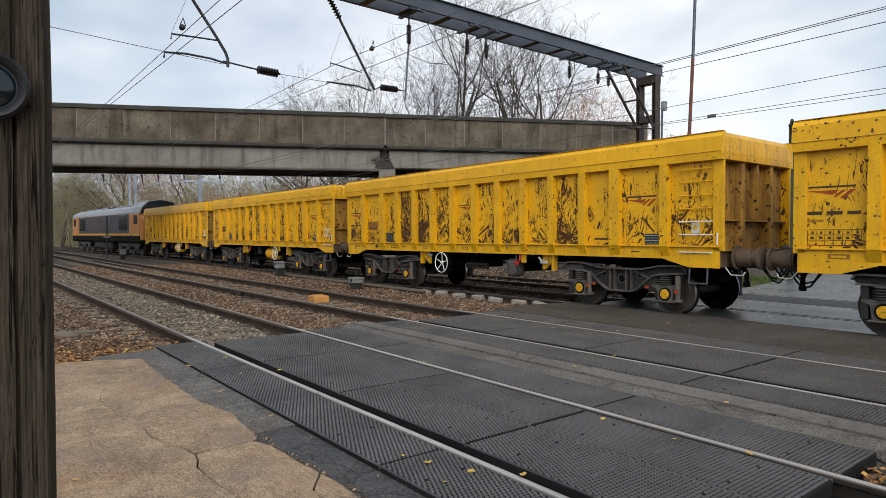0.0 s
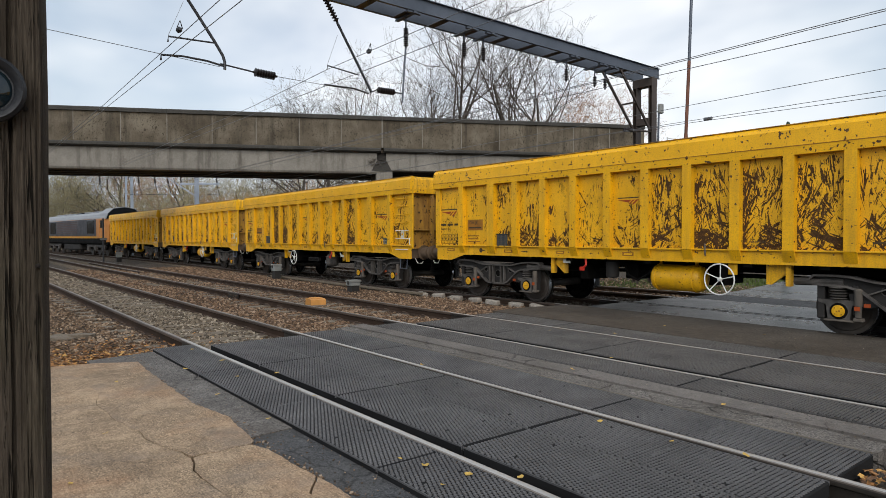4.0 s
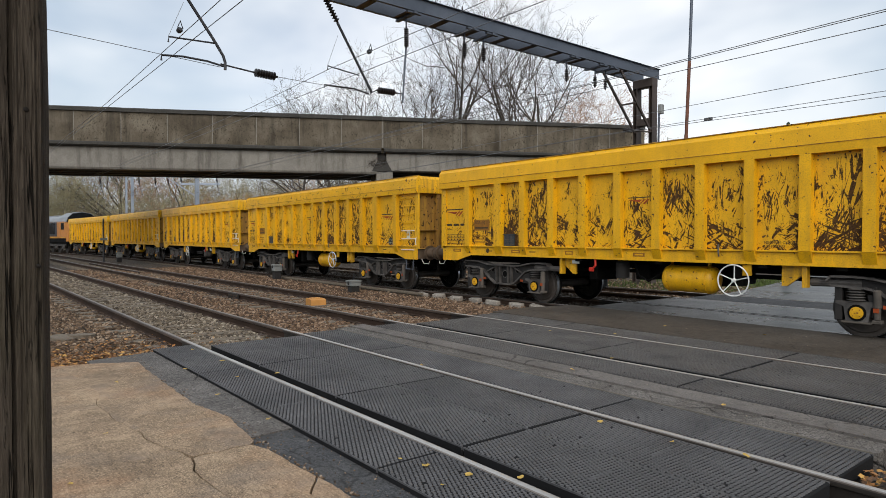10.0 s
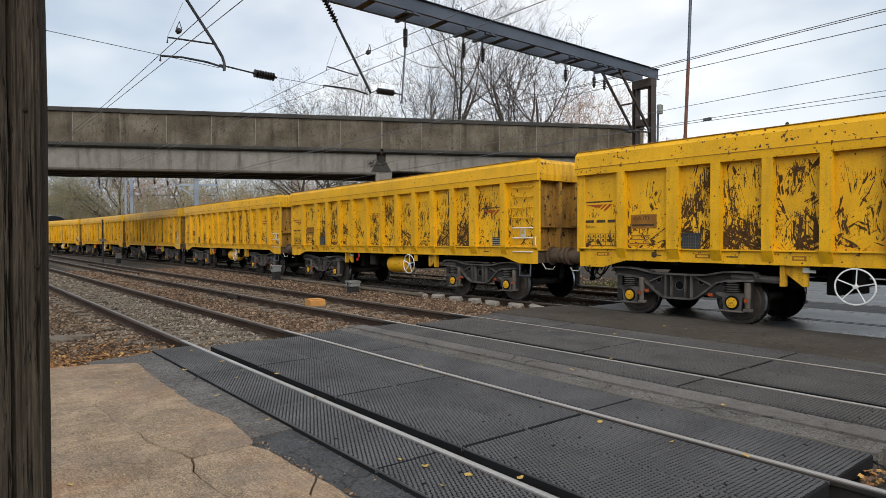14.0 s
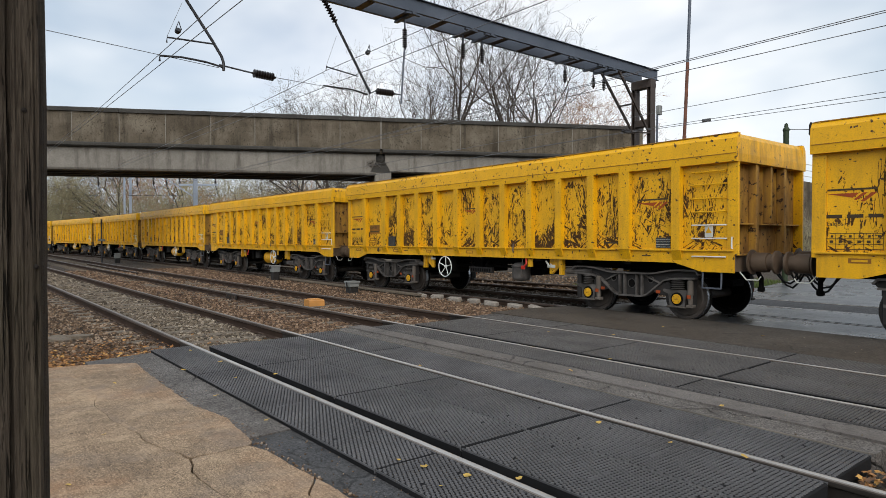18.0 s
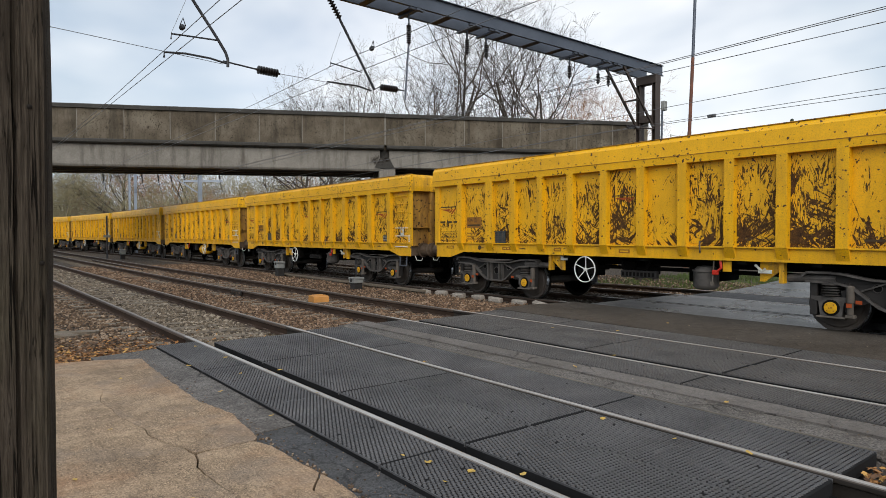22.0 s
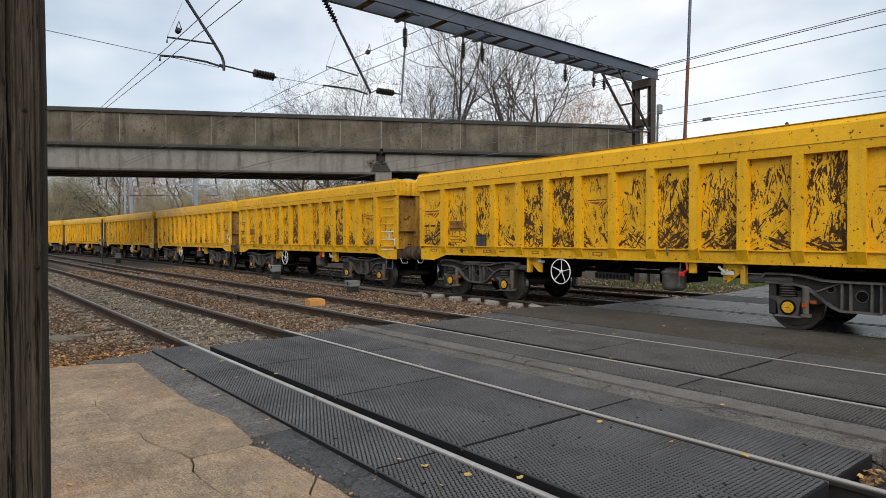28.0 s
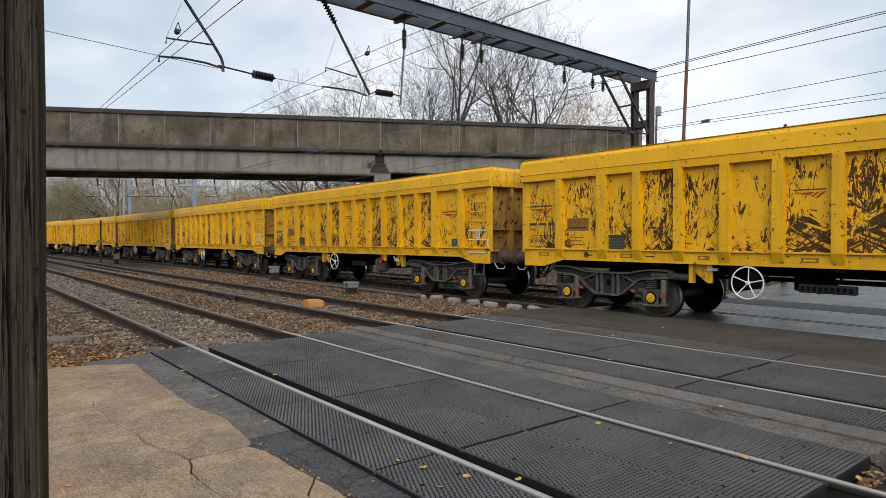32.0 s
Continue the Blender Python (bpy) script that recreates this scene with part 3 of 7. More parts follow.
def rail(path, off, label, group, drop=0.0):
    mid = beside(path, off)
    t = thing("rail", label, "rail", group)
    worn = [0 <= y + 0.2 < 8.9 for _, y in mid]
    for name, profile in (("rail_head", HEAD), ("rail_web", WEB)):
        rings = []
        for i, (x, y) in enumerate(mid):
            a, b = mid[max(i - 1, 0)], mid[min(i + 1, len(mid) - 1)]
            dx, dy = b[0] - a[0], b[1] - a[1]
            d = math.hypot(dx, dy)
            rings.append([(x + dy / d * u, y - dx / d * u, z - drop - (fall(y) if drop else 0.0)) for u, z in profile])
        me, n = Mesh().rings(rings), len(profile)
        # the polished crown's sky sheen is painted: brightest over the crossing, with duller shoulders
        me.mi = []
        for j in range(len(me.f)):
            over, side = worn[min(j // n, len(mid) - 1)], j % n
            if name == "rail_web" or j >= n * (len(mid) - 1) or side not in (2, 3, 4, 5, 6, 7, 8):
                me.mi.append(3 if over else 0)
            else:
                me.mi.append((2 if over else 1) if side in (4, 5, 6) else (1 if over and side in (3, 7) else 4))
        part(name, me, [M["rail"] if name == "rail_head" else M["rail_web"], M["railtop"], M["railbright"], M["railflank"], M["railshoulder"]], t, smooth=True)
    return t


# ---- ground ----
def ground():
    g = Mesh()
    # one sheet to the horizon, dense near by
    xs = np.concatenate([[-1500, -600, -250, -100, -50], np.linspace(-25, 45, 71), [60, 90, 150, 300, 700, 1500]])
    ys = np.concatenate([[-1500, -500, -150, -60], np.linspace(-25, 75, 101), [90, 120, 180, 300, 700, 2000]])
    vs = []
    for y in ys:
        for x in xs:
            z = -0.205
            if -25 < x < 45 and -25 < y < 75:
                z += 0.035 * (noise.noise((x * 0.7, y * 0.7, 0)) + 0.6 * noise.noise((x * 2.1, y * 2.1, 3)))
            vs.append((x, y, z))
    w = len(xs)
    fs = [(j * w + i, j * w + i + 1, (j + 1) * w + i + 1, (j + 1) * w + i) for j in range(len(ys) - 1) for i in range(w - 1)]
    g.add(vs, fs)
    solo("ground", g, M["ballast"], "brown ballast and earth beside the railway", "ground", kind="structure", smooth=True)


ground()
for nm, pth in (("near", PATH_A), ("second", PATH_B), ("train", PATH_C), ("far", PATH_D)):
    for sd in (-1, 1):
        rail(pth, sd * 0.7525, "worn steel rail with rusty sides and a bright head", "running rails", 0.03 if nm in ("train", "far") else 0.0)

# ---- level crossing ----
CROSS_END = [8.3, 6.68, 4.95, 3.2, 1.40]
FIELD_END = [8.46, 6.64, 3.22, 1.40]


def stud_panel(width, length, rubber, studs=True):
    """A crossing panel with a field of low round studs, lifting eyes and chamfered rims."""
    p = Mesh()
    # the base between the studs is coloured darker, as painted shade
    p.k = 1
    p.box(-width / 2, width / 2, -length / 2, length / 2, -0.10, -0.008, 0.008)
    p.k = 0
    hw, hl, e = width / 2 - 0.001, length / 2 - 0.001, 0.006
    p.box(-hw, -hw + e, -hl, hl, -0.03, -0.003).box(hw - e, hw, -hl, hl, -0.03, -0.003)
    # a line of raised bars where the maker's mark is moulded
    for i in range(6):
        p.box(-0.11 + i * 0.037, -0.092 + i * 0.037, -0.018, 0.018, -0.009, 0.0012, 0.002)
    if studs:
        pitch = 0.0305
        nx, ny = int((width - 0.012) / pitch), int((length - 0.006) / pitch)
        hexa = [(math.cos(math.pi / 3 * i + 0.5), math.sin(math.pi / 3 * i + 0.5)) for i in range(6)]
        vs, fs = [], []
        for j in range(ny):
            for i in range(nx):
                x = (i - (nx - 1) / 2 + (0.22 if j % 2 else -0.22)) * pitch
                y = (j - (ny - 1) / 2) * pitch
                if abs(abs(x) - width * 0.28) < 0.016 and abs(abs(y) - length * 0.3) < 0.016:
                    continue
                o = len(vs)
                vs += [(x + 0.0128 * a, y + 0.0128 * b, -0.0082) for a, b in hexa] + [(x + 0.0100 * a, y + 0.0100 * b, 0.0) for a, b in hexa]
                fs += [(o + k, o + (k + 1) % 6, o + 6 + (k + 1) % 6, o + 6 + k) for k in range(6)] + [tuple(o + 6 + k for k in range(6))]
        p.add(vs, fs)
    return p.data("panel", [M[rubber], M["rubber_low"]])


def crossing_deck(name, line, rubber, left_w, right_w, gap=0.010):
    deck = thing(name, "black studded rubber level-crossing panels between worn rails", "crossing deck", "crossing decks", "structure")
    kinds = {}
    bays = [(a, b, (-0.287, 0.355)) for a, b in zip(CROSS_END, CROSS_END[1:])]
    bays += [(a, b, (-0.7525 - 0.045 - left_w / 2, 0.7525 + 0.045 + right_w / 2)) for a, b in zip(FIELD_END, FIELD_END[1:])]
    for a, b, offs in bays:
        y, length = (a + b) / 2, round(a - b - gap, 3)
        x = line(y)
        lean = math.degrees(math.atan((line(b) - line(a)) / (a - b)))
        for off, w in zip(offs, (0.634, 0.634) if abs(offs[0]) < 0.5 else (left_w, right_w)):
            if (w, length) not in kinds:
                kinds[w, length] = stud_panel(w, length, rubber)
            q = part("panel", kinds[w, length], None, deck)
            q.matrix_basis = pose(x + off, y, 0.006 * noise.noise((off * 3, y, 1)), 0, 0, lean) @ pose(0, 0, 0, 0.15 * noise.noise((y, off, 5)), 0, 0)
    # a bed under the panels, black to paint the shade seen in the flangeways
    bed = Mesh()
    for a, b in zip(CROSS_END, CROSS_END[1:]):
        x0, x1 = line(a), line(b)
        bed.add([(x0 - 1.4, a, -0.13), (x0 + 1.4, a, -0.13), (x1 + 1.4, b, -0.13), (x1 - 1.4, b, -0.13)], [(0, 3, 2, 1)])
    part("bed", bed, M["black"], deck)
    return deck


crossing_deck("crossing_near", line_a, "rubber", 0.48, 0.6)
crossing_deck("crossing_second", line_b, "rubber_dirty", 0.56, 0.62, 0.006)


def ragged(a, b, amount, step=0.12, seed=0):
    """Points from a to b along a broken edge."""
    n = max(2, int(math.dist(a, b) / step))
    out = []
    for i in range(n):
        t = i / n
        x, y = a[0] + (b[0] - a[0]) * t, a[1] + (b[1] - a[1]) * t
        out.append((x + amount * (noise.noise((x * 4, y * 4, seed)) + 0.6 * noise.noise((x * 13, y * 13, seed + 2))), y + amount * 0.5 * noise.noise((x * 9, y * 9, seed + 7))))
    return out


def sheet(name, corners, z0, z1, material, label, category, rough_edges=0.0, seed=0):
    poly = []
    for a, b in zip(corners, corners[1:] + corners[:1]):
        poly += ragged(a, b, rough_edges, 0.15, seed) if rough_edges else [a]
    return solo(name, Mesh().prism(poly, z0, z1, "z"), material, label, category, kind="structure")


# strips of road between the tracks
sheet("road_strip", [(1.3, -3), (2.10, -3), (2.10, 4.40), (1.3, 4.36)], -0.2, -0.042, M["asphalt"], "black asphalt strip beside the crossing panels", "road", 0.01)
sheet("road_strip_old", [(1.3, 4.37), (2.10, 4.41), (2.10, 8.45), (1.3, 8.3)], -0.2, -0.036, M["asphalt_old"], "older grey asphalt strip beside the crossing panels", "road", 0.01)
sheet("road_between", [(4.79, 1.40), (5.065, 1.40), (5.015, 8.70), (4.76, 8.62)], -0.2, -0.012, M["asphalt_old"], "crumbling grey-brown asphalt between two tracks", "road", 0.022, 3)
sheet("road_patch", [(5.105, 1.40), (5.395, 1.40), (5.345, 8.75), (5.055, 8.70)], -0.2, -0.003, M["asphalt_patch"], "smoother grey asphalt strip between two tracks", "road", 0.016, 13)
sheet("road_middle", [(8.25, -6.0), (10.33, -6.0), (10.26, 8.5), (9.2, 8.75), (8.2, 8.72)], -0.2, -0.006, M["asphalt_brown"], "brown-grey worn asphalt before the train's track", "road", 0.012, 5)
sheet("road_in_track", [(10.50, -6), (11.87, -6), (11.80, 8.3), (10.43, 8.3)], -0.2, -0.040, M["road"], "damp grey road surface between the rails", "road", 0.008, 7)
sheet("road_beyond", [(12.05, -6), (13.72, -6), (13.65, 8.2), (11.98, 8.2)], -0.2, -0.035, M["road"], "damp grey road surface between two tracks", "road", 0.008, 8)
sheet("road_in_far_track", [(13.86, -6), (15.22, -6), (15.15, 8.0), (13.79, 8.0)], -0.2, -0.040, M["asphalt"], "dark panels between the far rails", "road", 0.008, 9)
sheet("road_far", [(15.4, -8), (60, -14), (60, 16), (17.5, 8.2), (15.35, 7.9)], -0.2, -0.035, M["road"], "damp grey road running on beyond the crossing", "road", 0.01, 11)

sheet("road_seal", [(line_a(1.4) + 1.400, 1.42), (line_a(1.4) + 1.414, 1.42), (line_a(8.4) + 1.414, 8.44), (line_a(8.4) + 1.400, 8.44)], -0.15, 0.004, M["seal"], "thin pale seal along the crossing panels", "road")

# broken concrete slab where the camera stands
SLAB = thing("pavement_slab", "cracked tan concrete slab with a broken edge", "pavement", kind="structure")


# the long crack, point by point, and how wide it gapes there
CRACK = [(1.70, 2.45, 0.004), (1.30, 2.8, 0.004), (1.19, 3.36, 0.006), (1.17, 3.60, 0.008), (1.166, 3.85, 0.014), (1.222, 4.10, 0.02), (1.20, 4.26, 0.012), (1.17, 4.36, 0.008), (1.13, 4.46, 0.009),
         (1.086, 4.64, 0.011), (1.10, 4.87, 0.006), (1.07, 5.07, 0.006), (1.02, 5.29, 0.006), (1.012, 5.59, 0.005), (0.993, 5.93, 0.006), (1.085, 6.345, 0.0), (0.98, 7.93, 0.0)]


def slab_piece(corners, seed):
    poly = []
    for a, b in zip(corners, corners[1:] + corners[:1]):
        poly += ragged(a, b, 0.019, 0.035, 4)
    part("slab_piece", Mesh().prism(poly, -0.2, 0.004 - 0.0015 * seed, "z"), M["slab"], SLAB)


near_side = [(x - g / 2, y) for x, y, g in CRACK]
far_side = [(x + g / 2, y) for x, y, g in CRACK]
slab_piece([(-6, -6), (1.70, -6)] + near_side + [(-6, 8.4)], 0)
slab_piece(far_side[:6] + [(1.31, 4.125), (1.385, 4.10), (1.50, 4.128), (1.63, 4.115), (1.671, 3.95), (1.69, 3.6), (1.703, 3.33), (1.55, 3.125), (1.56, 2.75), (1.71, 2.72)], 1)
slab_piece([(1.565, 2.757), (1.557, 3.115), (1.709, 3.315), (1.72, 3.03), (1.71, 2.75)], 3)
slab_piece([(1.63, 4.123), (1.50, 4.137), (1.385, 4.112), (1.31, 4.14), (1.233, 4.13)] + far_side[6:] + [(1.25, 7.88), (1.71, 7.66), (1.68, 7.2), (1.665, 6.757), (1.652, 5.76), (1.65, 5.36), (1.735, 4.87), (1.69, 4.40), (1.665, 4.18)], 0)

# ---- sleepers and ballast ----


def sleepers(name, path, y0, y1, label, half=1.25, pitch=0.65, lift=0.0, mat="sleeper"):
    bed = thing(name, label, "sleepers", "tracks", "structure")
    body = Mesh().prism([(-half, -0.30), (half, -0.30), (half, -0.185), (half - 0.02, -0.165), (-half + 0.02, -0.165), (-half, -0.185)], -0.13, 0.13, "y")
    clip = Mesh()
    for sx in (-0.7525, 0.7525):
        clip.box(sx - 0.16, sx + 0.16, -0.07, 0.07, -0.168, -0.152, 0.004)
        for e in (-1, 1):
            clip.tube([(sx + e * 0.07, -0.05, -0.14), (sx + e * 0.12, -0.03, -0.115), (sx + e * 0.13, 0.03, -0.115), (sx + e * 0.075, 0.05, -0.138)], 0.010, 5)
    b, c = body.data("sleeper", M[mat]), clip.data("rail_clip", M["rail"])
    xs, ys = [p[0] for p in path], [p[1] for p in path]
    y = y0
    while y < y1:
        x = float(np.interp(y, ys, xs))
        lean = math.degrees(math.atan((float(np.interp(y + 1, ys, xs)) - x)))
        m = pose(x + 0.01 * noise.noise((y, x, 0)), y, 0.012 + lift + 0.012 * noise.noise((y * 3, x, 2)), 0, 0, -lean + 0.6 * noise.noise((y, 1, 1)))
        s = part("sleeper", b, None, bed, at=m)
        part("rail_clip", c, None, s)
        y += pitch
    return bed


sleepers("track_near", PATH_A, 8.95, 52, "concrete sleepers half sunk in brown ballast")
sleepers("track_second", PATH_B, 9.05, 52, "concrete sleepers half sunk in brown ballast")
sleepers("track_train", PATH_C, 8.9, 44, "grey concrete sleepers under the train", 1.27, 0.65, -0.03)
sleepers("track_far", PATH_D, 8.6, 40, "concrete sleepers of the far track", 1.25, 0.65, -0.03)


def edge_blocks():
    """Pale concrete blocks beside the train's track, then a cable trough running on from them."""
    row = thing("edge_blocks", "pale weathered concrete blocks and cable trough beside the rails", "kerb", kind="structure")
    block = Mesh().box(-0.07, 0.07, -0.20, 0.20, -0.115, 0.0, 0.02).data("edge_block", M["sleeper_pale"])
    lid = Mesh().box(-0.10, 0.10, -0.49, 0.49, -0.06, 0.0, 0.008).data("trough_lid", M["sleeper"])
    for i in range(7):
        y = 9.30 + i * 0.70 + 0.10 * noise.noise((i * 1.7, 3, 0))
        part("edge_block", block, None, row, at=pose(10.10 + 0.05 * noise.noise((y, 4, 0)), y, -0.075 + 0.03 * noise.noise((y * 1.3, 1, 0)), 14 * noise.noise((y, 5, 0)), 22 * noise.noise((y, 7, 0)) - 7, 26 * noise.noise((y, 2, 0))))
    for i in range(10):
        y = 13.85 + i
        part("trough_lid", lid, None, row, at=pose(float(np.interp(y, C_Y, C_X)) - 1.10, y, -0.085 + 0.008 * noise.noise((y, 1, 0)), 0, 0, 1.5 * noise.noise((y, 2, 0))))


edge_blocks()

# a joined rail, a check rail beside the second track's rail, and a broken slab in the ballast
JOINT = thing("rail_joint", "dark bolted joint plates on a rail", "rail joint")
for side in (1, -1):
    jx = float(np.interp(15.75, [y for _, y in PATH_B], [x for x, _ in PATH_B])) - 0.7525
    plate = part("joint_plate", Mesh().box(-0.014, 0.014, -0.36, 0.36, -0.062, 0.055, 0.008), M["railflank"], JOINT, at=pose(jx + side * 0.052, 15.75, -0.07))
    for b in range(4):
        part("bolt", Mesh().lathe([(0, 0.022), (0.02, 0.022), (0.024, 0.012)], (side * 0.014, -0.27 + b * 0.18, 0), (side, 0, 0), 6), M["rail"], plate)
rail([(6.56 + 0.0008 * (y - 30), y) for y in np.arange(29.0, 44.0, 3.0)], 0.0, "short worn check rail beside the running rail", "check rails", 0.012)
BROKEN = thing("broken_slab", "flat broken grey concrete lying in ballast", "concrete slab")
for i, (dx, dy, turn, tilt) in enumerate(((0.0, 0.0, 12, 3), (0.26, 0.10, -20, -4))):
    poly = [(0.19 * math.cos(a) * (1 + 0.25 * noise.noise((a, i, 1))), 0.24 * math.sin(a) * (1 + 0.3 * noise.noise((a, i, 4)))) for a in [k * math.pi / 5 for k in range(10)]]
    part("slab_piece", Mesh().prism(poly, -0.06, 0.0, "z"), M["sleeper"], BROKEN, at=pose(1.42 + dx, 11.05 + dy, -0.105, tilt, 2, turn))


def scatter_stones(name, count, area, size, seed, material, label, skip, flat=0.75, bed=-0.178):
    """Loose stones as one mesh, each a distorted block."""
    r = np.random.default_rng(seed)
    x0, x1, y0, y1 = area
    n = count
    # denser close by
    y = y0 + (y1 - y0) * r.random(n) ** 1.7
    x = x0 + (x1 - x0) * r.random(n)
    keep = np.array([not skip(a, b) for a, b in zip(x, y)])
    x, y = x[keep], y[keep]
    n = len(x)
    s = size[0] + (size[1] - size[0]) * r.random(n) ** 1.5
    s *= 1 + np.clip((y - 14) / 30, 0, 1.0)
    corners = np.array([(a, b, c) for c in (-1, 1) for b in (-1, 1) for a in (-1, 1)], float)
    v = corners[None] * (0.55 + 0.45 * r.random((n, 8, 3)))
    v *= (s[:, None] * (0.7 + 0.6 * r.random((n, 3))) * np.array([1, 1, flat]))[:, None, :]
    a = r.random(n) * 6.283
    ca, sa = np.cos(a)[:, None], np.sin(a)[:, None]
    vx, vy = v[..., 0] * ca - v[..., 1] * sa, v[..., 0] * sa + v[..., 1] * ca
    t = (r.random(n) - 0.5) * 1.0
    vz = v[..., 2] + vx * np.sin(t)[:, None] * 0.7
    # the bed rises a little between the tracks
    z = np.array([bed + (0.035 if bed < -0.1 else 0.0) * (noise.noise((p * 0.7, q * 0.7, 0))) for p, q in zip(x, y)]) + (0.03 if bed < -0.1 else 0.004) * r.random(n)
    out = np.stack([vx + x[:, None], vy + y[:, None], vz + z[:, None]], -1).reshape(-1, 3)
    quad = np.array([(0, 2, 3, 1), (4, 5, 7, 6), (0, 1, 5, 4), (2, 6, 7, 3), (0, 4, 6, 2), (1, 3, 7, 5)])
    faces = (quad[None] + (np.arange(n) * 8)[:, None, None]).reshape(-1, 4)
    me = bpy.data.meshes.new(name)
    me.from_pydata(out.tolist(), [], faces.tolist())
    me.materials.append(material)
    return solo(name, me, None, label, "ballast", kind="stuff")


def on_rail(x, y):
    if x > 9.8 and y < 24 and (x * 977.0 + y * 331.0) % 1.0 < 0.85:
        return True
    # few stones lie on the sleepers
    for line, y0 in ((line_a, 8.95), (line_b, 9.05)):
        if abs(x - line(y)) < 1.2 and abs((y - y0 + 0.325) % 0.65 - 0.325) < 0.12 and (x * 977.0 + y * 331.0) % 1.0 < 0.72:
            return True
    return min(abs(x - line_a(y) - 0.75), abs(x - line_a(y) + 0.75), abs(x - line_b(y) - 0.75), abs(x - line_b(y) + 0.75)) < 0.085


scatter_stones("ballast_stones", 34000, (-1.5, 2.55, 8.55, 34), (0.010, 0.027), 3, M["stone"], "loose brown ballast stones beside the near track", on_rail)
scatter_stones("ballast_pale", 21000, (2.55, 4.05, 8.45, 34), (0.011, 0.028), 4, M["stone_pale"], "pale grey-brown ballast stones between the near rails", on_rail)
scatter_stones("ballast_rusty", 48000, (4.05, 10.15, 8.65, 34), (0.011, 0.028), 7, M["stone_rust"], "rust-stained ballast stones between the tracks", on_rail)
# oily stones, darkened further to paint the train's shade on them
scatter_stones("ballast_sooty", 14000, (10.1, 14.6, 8.5, 32), (0.012, 0.03), 15, M["stone_shade"], "ballast stones under the train, blackened for oil and shade", lambda x, y: abs(abs(x - float(np.interp(y, C_Y, C_X))) - 0.7525) < 0.09)
scatter_stones("ballast_shoulder", 4000, (14.2, 20, 8.4, 24), (0.02, 0.04), 5, M["stone"], "ballast stones beyond the train's track", lambda x, y: False)
scatter_stones("ballast_edge", 900, (2.3, 5.4, -0.5, 1.32), (0.02, 0.045), 6, M["stone"], "ballast stones past the end of the crossing", lambda x, y: abs(abs(x - line_a(y)) - 0.7525) < 0.08)


EDGE_Y = [2.9, 3.33, 3.95, 4.4, 4.87, 5.36, 5.76, 6.757, 7.66, 8.4]
EDGE_X = [1.71, 1.703, 1.671, 1.69, 1.735, 1.65, 1.652, 1.665, 1.71, 1.71]


def off_edge(x, y):
    return not -0.01 < x - float(np.interp(y, EDGE_Y, EDGE_X)) < 0.10


scatter_stones("edge_crumbs", 3000, (1.5, 2.1, 2.2, 8.4), (0.003, 0.010), 8, M["stone"], "crumbs of stone and soil along the broken slab", off_edge, 0.7, -0.04)
scatter_stones("strip_grit", 500, (1.5, 2.12, 2.0, 8.3), (0.002, 0.006), 9, M["stone"], "fine grit on the asphalt strip", lambda x, y: x < float(np.interp(y, EDGE_Y, EDGE_X)) + 0.03, 0.7, -0.04)
scatter_stones("panel_grit", 500, (4.6, 10.2, 1.5, 8.6), (0.002, 0.006), 10, M["stone_pale"], "fine grit on the asphalt between the tracks", lambda x, y: not (4.76 < x < 5.4 or 8.3 < x < 10.2), 0.7, -0.004)


# ---- wagons ----
POSTS = [-5.06, -4.02, -3.255, -2.44, -1.63, -0.813, 0.0, 0.813, 1.63, 2.44, 3.255, 4.02, 5.06]
HALF, SIDE = 6.12, 1.30
AXLE, WHEEL = 0.96, 0.405


